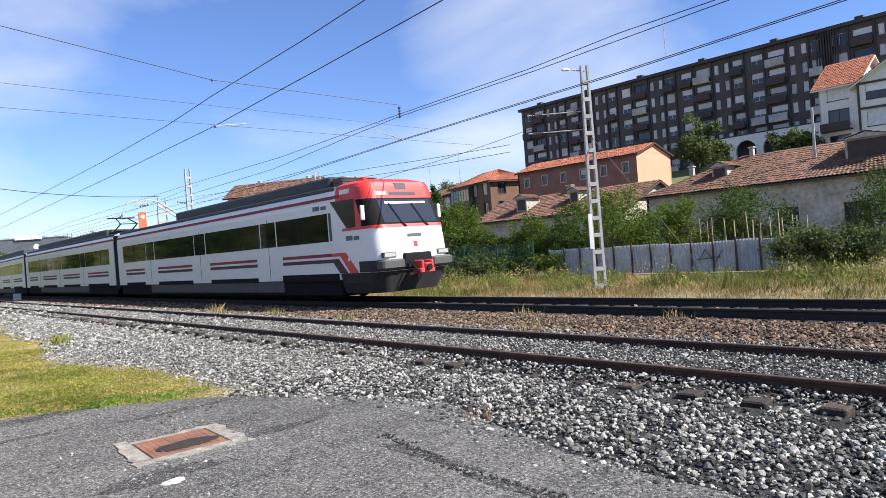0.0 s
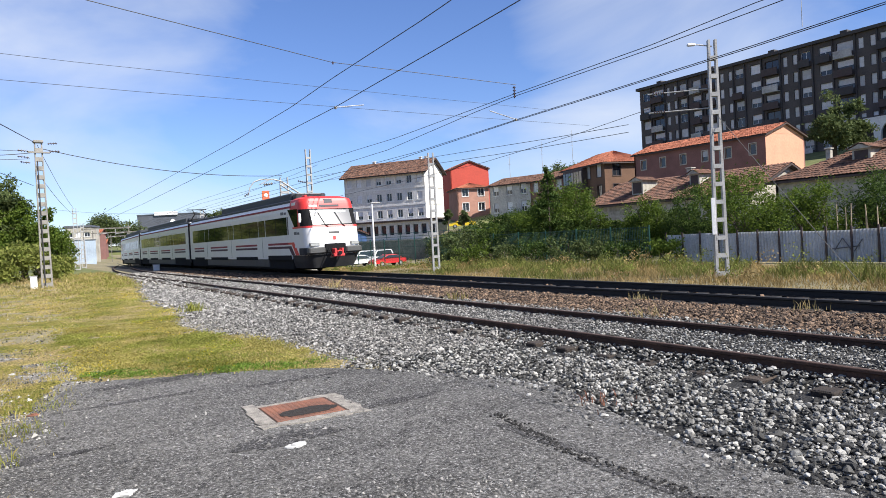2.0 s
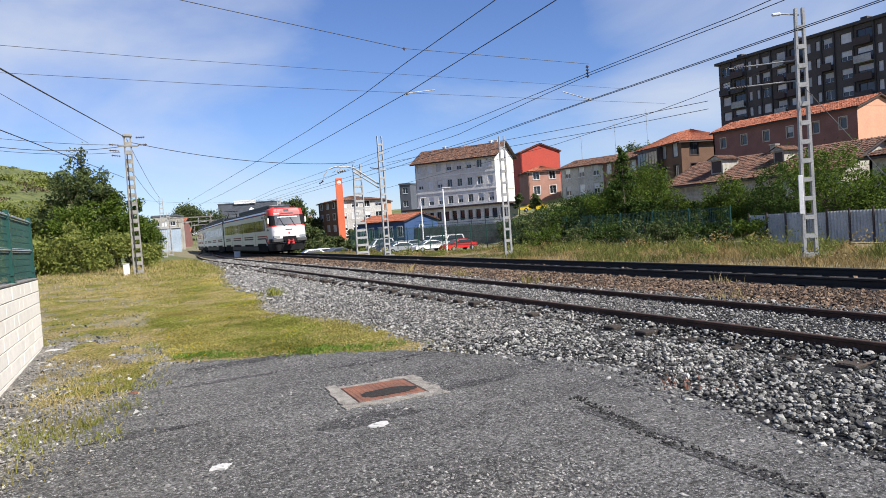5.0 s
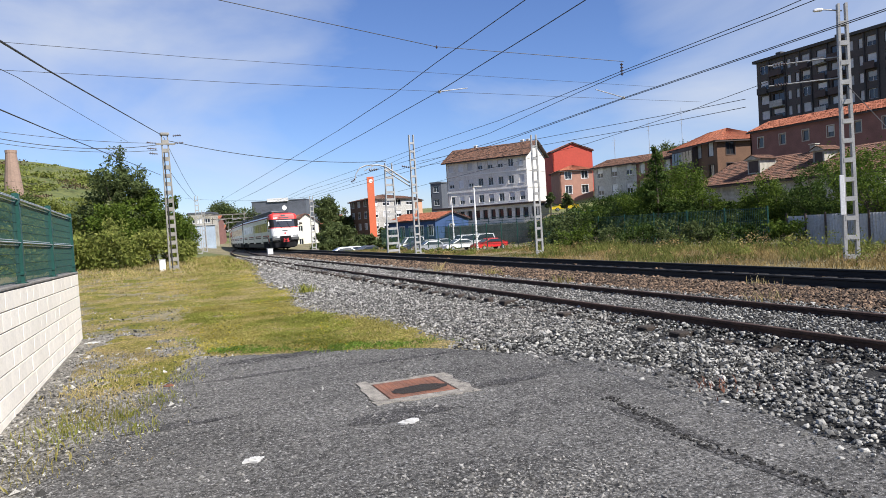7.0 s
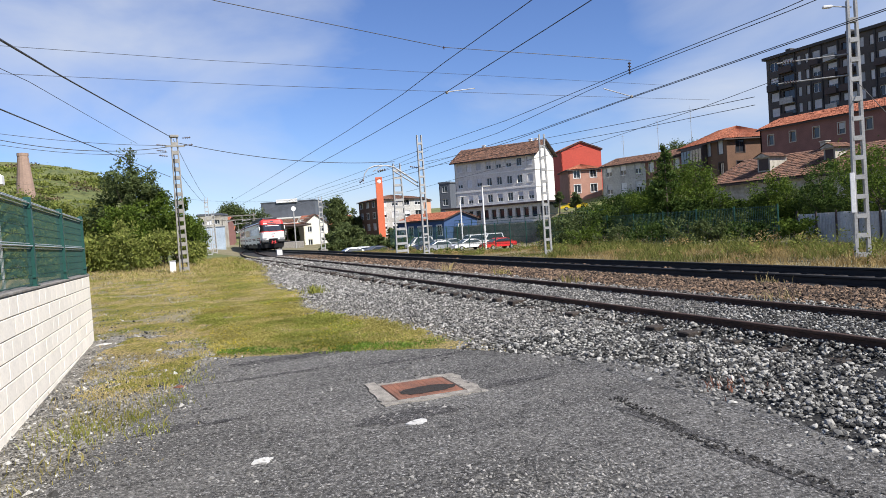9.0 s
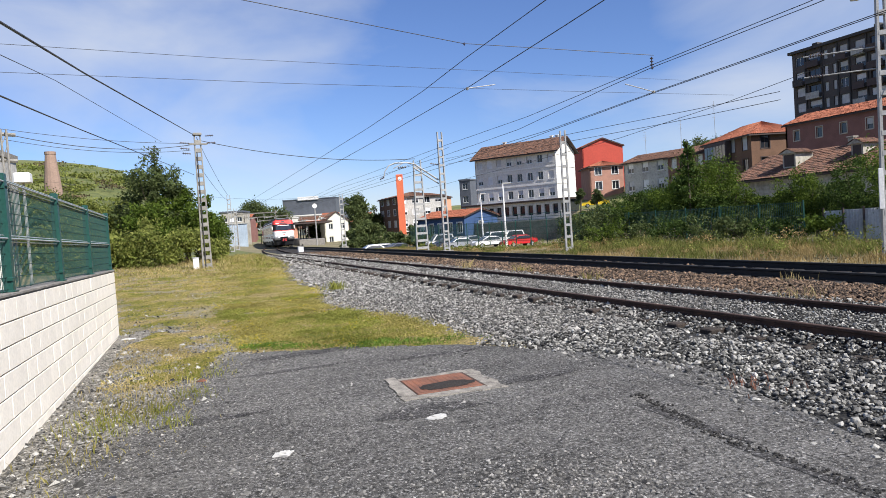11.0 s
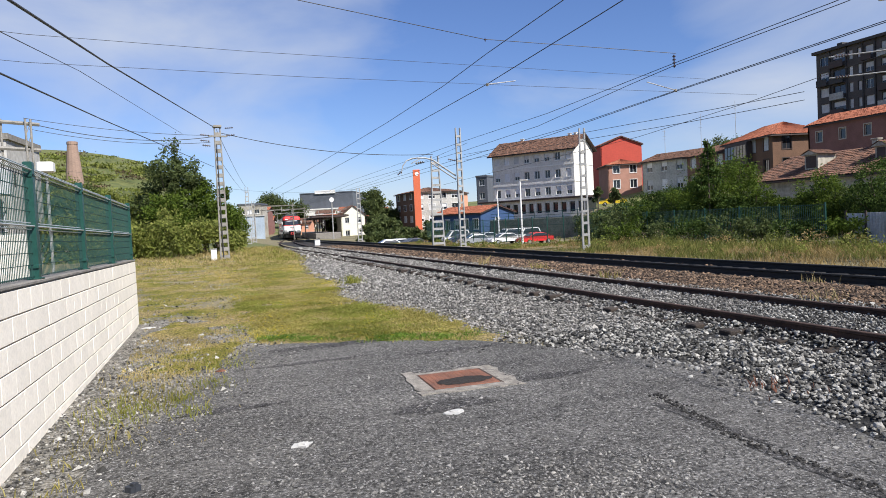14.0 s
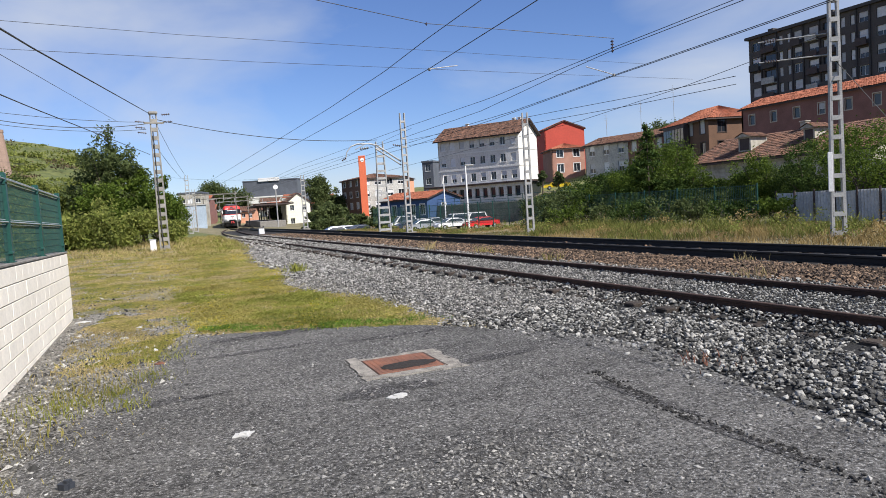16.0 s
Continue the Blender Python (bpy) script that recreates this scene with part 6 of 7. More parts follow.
    # the switch lantern and small boxes beside the rails
    for x, y, w, h in ((11.0, 66, 0.5, 0.55), (1.0, 45.2, 0.35, 0.7)):
        bx = thing("signal_box", "small white trackside cabinet", "cabinet", pose(x, y, 0))
        part("body", Mesh().bevel_box(-w / 2, w / 2, -w / 2, w / 2, 0, h, 0.02), LETTER_WHITE, bx)
        part("lid", Mesh().bevel_box(-w / 2 - 0.03, w / 2 + 0.03, -w / 2 - 0.03, w / 2 + 0.03, h, h + 0.05, 0.01), GALV, bx)
    sg = thing("signal", "railway signal with a round white disc on a post", "signal", pose(20.3, 106, -0.2))
    part("post", Mesh().tube((0, 0, 0), (0, 0, 6.6), 0.1, 8), GALV, sg)
    part("disc", Mesh().tube((0, -0.1, 6.2), (0, 0.05, 6.2), 0.36, 16), LETTER_WHITE, sg)
    for az, d, w in ((5.2, 135, 8), (6.4, 165, 9), (8.6, 150, 10), (4.6, 112, 6)):
        x, y = at(az, d)
        pt = thing("catenary_portal", "grey steel portal over the station tracks", "portal", pose(x, y, -0.3, 0, 0, -6), "portals")
        for k in (0, w):
            part("post", Mesh().box(k - 0.08, k + 0.08, -0.08, 0.08, 0, 6.2), WALL_STONE, pt)
        part("beam", Mesh().box(-0.3, w + 0.3, -0.06, 0.06, 5.75, 5.92), WALL_STONE, pt)
        for k in (0.3, 0.7):
            part("hanger", Mesh().tube((w * k, 0, 5.7), (w * k, 0, 4.9), 0.05, 5).tube((w * k, 0, 5.0), (w * k + 1.2, 0, 5.1), 0.04, 5), GALV, pt)
    antenna(*at(43.5, 150), 12, 11), antenna(*at(41.0, 150), 12, 9), antenna(*at(38.3, 150), 12, 6.5), antenna(*at(60.8, 112), 29, 6)
    # brick chimney on the hill
    cx, cy = at(-8.15, 165)
    ch = thing("brick_chimney", "tapering old brick chimney on the hill", "chimney", pose(cx, cy, float(terrain(cx, cy)) - 0.5))
    top = 1.75 + 165 * math.tan(radians(7.15)) - float(terrain(cx, cy)) + 0.5
    part("shaft", Mesh().tube((0, 0, 0), (0, 0, top), 1.9, 14, 0.95), CHIMNEY_BRICK, ch)
    part("rim", Mesh().tube((0, 0, top - 0.5), (0, 0, top + 0.1), 1.08, 14), CHIMNEY_BRICK, ch)


# ---- cars ----
def car_mesh(van=False):
    """Lower body with rounded shoulders and a cabin that narrows to the roof."""
    h = 1.85 if van else 1.45
    low = [(0.0, 0.38), (0.0, 0.8), (0.12, 0.98), (3.4 if van else 3.1, 1.0), (4.1, 0.86), (4.35, 0.68), (4.35, 0.38)]
    top = [(0.1, 0.97), (0.35, h - 0.06), (0.55, h), (2.75, h), (2.95, h - 0.06), (3.75, 0.94)] if van else [(0.45, 0.97), (1.1, h - 0.09), (1.4, h), (2.4, h), (2.65, h - 0.09), (3.45, 0.94)]
    m = Mesh()
    for out, rows in ((low, ((-0.78, 0.94), (-0.86, 1.0), (0.86, 1.0), (0.78, 0.94))), (top, ((-0.62, 1.0), (-0.80, 1.0), (0.80, 1.0), (0.62, 1.0)))):
        n = len(out)
        cx = sum(p[0] for p in out) / n
        p = []
        for k, (y, q) in enumerate(rows):
            for a, z in out:
                yy = y if out is low else (math.copysign(0.80 - 0.2 * (z - 0.94) / (h - 0.94), y) * (0.9 if k in (0, 3) else 1.0))
                p.append((cx + (a - cx) * q, yy, z))
        f = [tuple(range(n - 1, -1, -1)), tuple(range(3 * n, 4 * n))]
        f += [(k * n + i, k * n + (i + 1) % n, (k + 1) * n + (i + 1) % n, (k + 1) * n + i) for k in range(3) for i in range(n)]
        m.add(p, f)
    return m, h


def car(x, y, yaw, mat, label, van=False):
    z = float(terrain(x, y))
    c = thing("car", label, "car", pose(x, y, z, 0, 0, yaw), "parked cars")
    m, h = car_mesh(van)
    b = part("body", m, mat, c)
    for s in (-1, 1):
        w = [(0.35, 1.03), (0.55, h - 0.12), (2.8, h - 0.12), (3.4, 1.03)] if van else [(0.75, 1.03), (1.2, h - 0.13), (2.45, h - 0.13), (3.1, 1.03)]
        out = [0.80 - 0.2 * (z - 0.94) / (h - 0.94) for a, z in w]
        part("side_window", Mesh().add([(a, s * (q - 0.03), z) for (a, z), q in zip(w, out)] + [(a, s * (q + 0.008), z) for (a, z), q in zip(w, out)], [(3, 2, 1, 0), (4, 5, 6, 7), (0, 1, 5, 4), (1, 2, 6, 5), (2, 3, 7, 6), (3, 0, 4, 7)]), WINDOW_GLASS, b)
        for wx in (0.8, 3.45):
            wh = part("wheel", Mesh().tube((wx, s * 0.68, 0.31), (wx, s * 0.86, 0.31), 0.31, 16), TYRE, c)
            part("rim", Mesh().tube((wx, s * 0.86, 0.31), (wx, s * 0.87, 0.31), 0.19, 12), CAR_SILVER, wh)
    if van:
        part("windscreen", Mesh().add([(2.98, -0.56, h - 0.12), (2.98, 0.56, h - 0.12), (3.65, 0.70, 1.02), (3.65, -0.70, 1.02), (3.02, -0.56, h - 0.1), (3.02, 0.56, h - 0.1), (3.70, 0.70, 1.03), (3.70, -0.70, 1.03)], [(0, 1, 2, 3), (7, 6, 5, 4), (0, 4, 5, 1), (2, 6, 7, 3)]), WINDOW_GLASS, b)
    else:
        part("windscreen", Mesh().add([(2.70, -0.58, h - 0.14), (2.70, 0.58, h - 0.14), (3.36, 0.72, 0.99), (3.36, -0.72, 0.99), (2.74, -0.58, h - 0.12), (2.74, 0.58, h - 0.12), (3.41, 0.72, 1.0), (3.41, -0.72, 1.0)], [(0, 1, 2, 3), (7, 6, 5, 4), (0, 4, 5, 1), (2, 6, 7, 3)]), WINDOW_GLASS, b)
    for s in (-0.6, 0.6):
        part("headlight", Mesh().bevel_box(4.15, 4.32, s - 0.15, s + 0.15, 0.65, 0.8, 0.02), LAMP_GLASS, b)
        part("tail_light", Mesh().bevel_box(-0.02, 0.05, s - 0.15, s + 0.15, 0.7, 0.85, 0.02), CAR_RED, b)


def build_cars():
    for az, d, yaw, mat, lab, van in ((28.9, 84, 195, CAR_RED, "red hatchback parked in the car park", False), (26.4, 88, 190, CAR_WHITE, "white saloon car parked in the car park", False), (26.6, 96, 200, CAR_WHITE, "white estate car parked in the car park", True), (28.0, 97, 200, CAR_WHITE, "white van parked in the car park", True), (24.0, 90, 185, CAR_SILVER, "silver car parked in the car park", False), (22.6, 95, 200, CAR_DARK, "dark car parked in the car park", False), (22.2, 104, 190, CAR_WHITE, "white minivan parked by the blue house", True), (17.4, 92, 200, CAR_WHITE, "white car parked near the poles", False), (16.6, 90, 190, CAR_SILVER, "silver car parked near the poles", False), (18.6, 89, 200, CAR_DARK, "dark blue car parked near the poles", False), (24.6, 99, 200, CAR_SILVER, "grey car parked in the car park", False), (23.6, 99, 190, CAR_DARK, "black car parked in the car park", False)):
        x, y = at(az, d)
        car(x, y, yaw - 100 + 90, mat, lab, van)
    x, y = at(35.2, 112)
    car(x, y, 150, CAR_YELLOW, "yellow car parked on the rise", False)


# ---- fences by the verge ----
def build_verge_fences():
    f = thing("metal_fence", "fence of weathered grey corrugated metal sheets", "fence")
    x = 26.0
    y0, y1 = 21.3, 10.2
    n = 12
    rnd = random.Random(17)
    for i in range(n):
        a, b = y0 + (y1 - y0) * i / n, y0 + (y1 - y0) * (i + 1) / n
        pr = []
        k = 14
        for q in range(k + 1):
            y = a + (b - a) * q / k
            pr.append((x + (0.03 if q % 2 else -0.03), y))
        top = 1.22 + rnd.uniform(-0.04, 0.04)
        m = Mesh()
        m.add([(px, py, 0.0) for px, py in pr] + [(px, py, top) for px, py in pr], [(q, q + 1, k + 2 + q, k + 1 + q) for q in range(k)])
        m.add([(px + 0.02, py, 0.0) for px, py in pr] + [(px + 0.02, py, top) for px, py in pr], [(q, q + 1, k + 2 + q, k + 1 + q) for q in range(k)])
        part("sheet", m, ZINC, f)
        part("post", Mesh().box(x - 0.12, x - 0.06, a - 0.03, a + 0.03, 0, 1.35), FRAME_DARK, f)
    part("scrawl", Mesh().tube((x - 0.08, 13.6, 0.45), (x - 0.08, 13.3, 0.9), 0.02, 5).tube((x - 0.08, 13.3, 0.9), (x - 0.08, 13.0, 0.45), 0.02, 5).tube((x - 0.08, 13.7, 0.5), (x - 0.08, 12.7, 0.6), 0.02, 5).tube((x - 0.08, 12.9, 0.4), (x - 0.08, 12.6, 0.85), 0.02, 5), LETTER, f, "dark unreadable scrawl")
    g = thing("green_fence", "dark green wire fence along the verge", "fence")
    for i in range(22):
        y = 21.5 + i * 2.4
        xx = 25.0 - 0.01 * i
        part("post", Mesh().tube((xx, y, -0.3), (xx, y, 1.75), 0.04, 6), FENCE_GREEN, g)
    m = Mesh()
    for i in range(22 * 24):
        y = 21.5 + i * 0.1
        m.box(25.0 - 0.004, 25.0 + 0.004, y - 0.007, y + 0.007, 0, 1.7)
    for z in (0.1, 0.6, 1.1, 1.65):
        m.box(24.995, 25.005, 21.5, 72, z - 0.01, z + 0.01)
    part("mesh_panel", m, MESH_FENCE, g)
    s = thing("stake_fence", "row of rough pale wooden stakes", "fence")
    for i in range(24):
        y = 17.2 - i * 0.27 + rnd.uniform(-0.08, 0.08)
        if i in (9, 13, 17):
            continue
        z = rnd.uniform(1.7, 2.35)
        part("stake", Mesh().tube((30 + rnd.uniform(-0.1, 0.1), y, 0.0), (30 + rnd.uniform(-0.15, 0.15), y + rnd.uniform(-0.12, 0.12), z), 0.038, 6, 0.022), WOOD_PALE, s)


# ---- trees ----
def tree(x, y, z, high, wide, mat, label, seed, dens=1.0, size=0.13, trunk=True, name="tree"):
    rnd = random.Random(seed)
    t = thing(name, label, "tree" if trunk else "bush", pose(x, y, z), "trees beyond the line")
    blobs = []
    nb = 9 if trunk else 7
    m = Mesh()
    if trunk:
        m.tube((0, 0, -0.3), (0.1, 0, high * 0.45), wide * 0.05 + 0.05, 8, wide * 0.03 + 0.03)
    for i in range(nb):
        a = 2 * math.pi * i / nb + rnd.uniform(-0.4, 0.4)
        r = wide * rnd.uniform(0.1, 0.36)
        zz = high * (rnd.uniform(0.35, 0.86) if trunk else rnd.uniform(0.2, 0.72))
        c = (r * math.cos(a), r * math.sin(a), zz)
        q = wide * rnd.uniform(0.16, 0.27)
        blobs.append(((*c, q, q, q * rnd.uniform(0.7, 1.1)), int(270 * dens * max(0.7, (q / 0.8) ** 1.3))))
        m.tube((0, 0, high * 0.25 if trunk else 0.0), c, 0.05 if trunk else 0.025, 5, 0.015)
    q = wide * 0.2
    blobs.append(((0.1, 0, high * 0.88 if trunk else high * 0.7, q, q, high * 0.14), int(300 * dens)))
    part("trunk" if trunk else "stem", m, BARK, t)
    v, f = leaf_cloud(blobs, 0, size, seed)
    part("crown", quick("crown", v, f, mat), mat, t)
    return t


def build_trees():
    rnd = random.Random(70)
    # by the corrugated fence and the old warehouse
    for az, d, h, w, mat, lab in ((56.3, 33, 3.7, 4.4, LEAF_LIGHT, "leafy light green tree beside the line"), (60.6, 34, 3.2, 3.6, LEAF_LIGHT, "light green young tree"), (65.3, 36, 3.5, 4.6, LEAF_DARK, "dark green tree by the warehouse"), (75.8, 36, 3.3, 4.6, LEAF_DARK, "dark green bush tree by the fence"), (69.4, 27, 1.3, 2.4, LEAF_GREY, "clipped green hedge by the fence"), (71.4, 26.8, 1.3, 2.4, LEAF_GREY, "clipped green hedge by the fence"), (73.6, 26.6, 1.3, 2.4, LEAF_GREY, "clipped green hedge by the fence"),
                                 (52.6, 40, 3.8, 3.4, LEAF_DARK, "dark green tree by the fence"), (49.4, 42, 3.2, 2.8, LEAF_LIGHT, "light green tree by the fence"), (42.3, 43, 4.6, 4.6, LEAF_LIGHT, "tall leafy tree by the fence"), (44.4, 42, 3.9, 3.0, LEAF_LIGHT, "leafy tree by the fence"), (40.3, 42, 3.3, 3.2, LEAF_LIGHT, "bushy green tree by the fence"), (54.6, 37, 3.1, 2.8, LEAF_DARK, "dark green tree by the fence")):
        x, y = at(az, d)
        tree(x, y, -0.05, h, w, mat, lab, int(az * 10), 2.3, 0.072)
        if h > 2:
            tree(x + (1.1 if d < 38 else -0.4), y - 0.3, -0.05, h * 0.6, w * 0.95, rnd.choice((LEAF_DARK, mat)), "thick undergrowth below a tree", int(az * 10) + 3, 1.7, 0.076, False, "bush")
    cn = thing("conifer", "thin pointed young conifer among the bushes", "tree", pose(*at(41.4, 41), 0))
    part("trunk", Mesh().tube((0, 0, 0), (0, 0, 5.6), 0.07, 6, 0.02), BARK, cn)
    v, f = leaf_cloud([((0, 0, 1.9 + 0.42 * k, 1.05 - 0.105 * k, 1.05 - 0.105 * k, 0.34), 330) for k in range(9)], 0, 0.10, 77)
    part("crown", quick("crown", v, f, LEAF_DARK), LEAF_DARK, cn)
    for az, d, h, w in ((43, 35, 1.5, 2.8), (40, 36, 1.5, 2.8), (37.6, 38, 1.4, 2.8), (35, 40, 1.3, 2.8), (47.5, 33.5, 1.2, 2.4), (50.5, 32.5, 1.1, 2.0), (33, 41, 1.1, 2.2), (45.2, 34.5, 1.3, 2.2)):
        x, y = at(az, d)
        tree(x, y, -0.05, h, w, rnd.choice((LEAF_DARK, LEAF_GREY, LEAF_LIGHT)), "low dark bush along the fence", int(az * 7), 0.8, 0.09, False, "bush")
    for k in range(26):
        az = 31.8 + k * 0.82 + rnd.uniform(-0.3, 0.3)
        d = rnd.uniform(41, 50)
        x, y = at(az, d)
        high = float(np.interp(az, [31, 33.8, 36.6, 38.4, 45, 47, 48.1, 49.3, 51, 52.4], [1.5, 1.6, 2.5, 2.7, 2.7, 2.0, 2.5, 3.0, 2.7, 3.2])) + (d - 43) * 0.02
        z = float(terrain(x, y))
        tree(x, y, z, (high - z) * rnd.uniform(0.95, 1.2), rnd.uniform(2.6, 3.6), rnd.choice((LEAF_DARK, LEAF_DARK, LEAF_LIGHT, LEAF_GREY)), "dense bush behind the green fence", 400 + k, 1.4, 0.09, False, "bush")
    for az, d, h, w in ((33.4, 98, 2.6, 5.5), (34.8, 97, 2.8, 5.5), (36.2, 96, 3.2, 5.5), (37.6, 96, 3.4, 5.5), (39.0, 95, 3.6, 5.5), (32.4, 90, 2.4, 4.0)):
        x, y = at(az, d)
        tree(x, y, float(terrain(x, y)) - 0.2, h, w, LEAF_DARK, "dark hedge on the slope below the houses", int(az * 19), 1.0, 0.16, False, "bush")
    # leafy weeds among the verge grass
    rng = np.random.default_rng(61)
    blobs = []
    for k in range(190):
        y = rng.uniform(3, 56)
        x = rng.uniform(17.2, 24.3)
        q = rng.uniform(0.18, 0.5) * (0.6 if x / max(y, 1) < 0.6 else 1.0)
        blobs.append(((x, y, float(terrain(x, y)) + q * 0.7, q * 1.2, q * 1.2, q), 90))
    v, f = leaf_cloud(blobs[:130], 0, 0.05, 62)
    tagged(part("verge_weeds", quick("verge_weeds", v, f, BRAMBLE), BRAMBLE), "leafy green weeds among the verge grass", "weeds", kind="stuff")
    v, f = leaf_cloud(blobs[130:], 0, 0.05, 63)
    tagged(part("verge_weeds", quick("verge_weeds", v, f, VERGE_DRY), VERGE_DRY), "dry seeding weeds among the verge grass", "weeds", kind="stuff")
    # trees on the slope by the flats and behind the houses
    for az, d, z, h, w in ((62.5, 98, 8.0, 8.8, 7), (63.9, 99, 8.0, 5.4, 5), (69.2, 95, 9, 3.4, 6.5), (34.2, 108, 2.5, 3.2, 2.2), (32.9, 108, 2.5, 3.3, 1.6), (43.2, 160, 12, 4, 8)):
        x, y = at(az, d)
        tree(x, y, z, h, w, LEAF_GREY, "grey-green tree on the slope", int(az * 13), 1.1, 0.24)
    # the wooded bank on the other side
    for az, d, h, w, mat in ((-1.4, 62, 9.7, 4.6, LEAF_GREY), (-2.5, 63, 7.6, 4.4, LEAF_GREY), (-0.3, 62, 8.6, 4.4, LEAF_GREY), (0.7, 61, 6.6, 4.4, LEAF_DARK), (-1.2, 60, 5.6, 5.0, LEAF_DARK), (1.6, 60, 4.6, 4.0, LEAF_DARK), (-3.4, 66, 5.6, 6.0, LEAF_DARK), (-8.7, 118, 5.0, 8.0, LEAF_DARK), (-7.6, 122, 4.2, 6.0, LEAF_DARK), (-4.8, 68, 4.6, 7.0, LEAF_DARK), (-7.0, 70, 4.6, 6.5, LEAF_DARK), (-9.2, 72, 4.6, 7, LEAF_DARK), (-11.5, 70, 4.8, 7, LEAF_DARK), (-14.0, 68, 5, 7, LEAF_DARK), (3.0, 84, 5.0, 4.4, LEAF_DARK)):
        x, y = at(az, d)
        tree(x, y, float(terrain(x, y)) - 0.3, h, w, BRAMBLE if az < -3 and d < 100 else (LEAF_LIGHT if mat is LEAF_DARK and d < 100 else mat), "leafy green tree on the bank", int(az * 17 + 900), 1.5, 0.15)
    for az, d, h, w in ((0.2, 55, 3.4, 5.0), (-2.2, 54, 3.4, 5.4), (-4.6, 54, 3.2, 5.4), (-7.2, 54, 3.0, 5.4), (2.2, 57, 2.4, 3.6), (-9.8, 54, 3.0, 5.6), (-12.4, 53, 3.0, 5.4), (3.1, 66, 2.2, 3.0)):
        x, y = at(az, d)
        tree(x, y, float(terrain(x, y)) - 0.2, h, w, BRAMBLE, "yellow-green bramble thicket on the bank", int(az * 23 + 700), 1.4, 0.15, False, "bush")
    # trees round the station and far hills
    for az, d, h, w in ((14.3, 165, 10.5, 9), (15.4, 172, 8, 8), (14.9, 140, 4, 4), (20.3, 170, 7, 6), (5.6, 240, 11, 14), (7.6, 236, 10, 12), (3.4, 160, 4, 6), (15.6, 120, 3.5, 5), (14.4, 118, 3.0, 4), (19.0, 124, 2.2, 4), (13.9, 132, 2.6, 4), (10.9, 158, 4.5, 5), (24.2, 108, 2.2, 3.2), (13.7, 106, 1.9, 3.4), (14.9, 108, 2.2, 3.6), (16.1, 107, 1.8, 3.4), (17.3, 109, 2.3, 3.6), (18.6, 108, 1.8, 3.2), (19.8, 107, 2.0, 3.4)):
        x, y = at(az, d)
        tree(x, y, float(terrain(x, y)) - 0.3, h, w, LEAF_GREY, "grey-green tree by the station", int(az * 31), 0.7, 0.34)
    # scrub on the hill: many low clumps
    rng = np.random.default_rng(90)
    blobs = []
    for k in range(150):
        az = rng.uniform(-15, -0.5)
        d = rng.uniform(110, 215)
        x, y = at(az, d)
        q = rng.uniform(0.9, 2.6)
        blobs.append(((x, y, float(terrain(x, y)) + 0.1, q * 2.2, q * 2.2, q * 0.4), 160))
    v, f = leaf_cloud(blobs[:115], 0, 0.4, 91)
    tagged(part("scrub", quick("scrub", v, f, BRAMBLE), BRAMBLE), "dark scrub scattered over the grassy hill", "scrub", kind="stuff")
    v, f = leaf_cloud(blobs[115:], 0, 0.36, 92)
    tagged(part("scrub", quick("scrub", v, f, HEATHER), HEATHER), "brown heather patches on the grassy hill", "scrub", kind="stuff")


build_flats()
build_houses()
build_cars()
build_verge_fences()
build_trees()


# ---- the train ----
CAR_L, CAR_GAP = 25.6, 0.75


def body_ring(half, low, high):
    """Cross-section of the car body, x and z."""
    return [(-half, low), (half, low), (half, 3.25), (half * 0.985, 3.5), (half * 0.9, 3.72), (half * 0.7, 3.86), (0, 3.92), (-half * 0.7, 3.86), (-half * 0.9, 3.72), (-half * 0.985, 3.5), (-half, 3.25)]


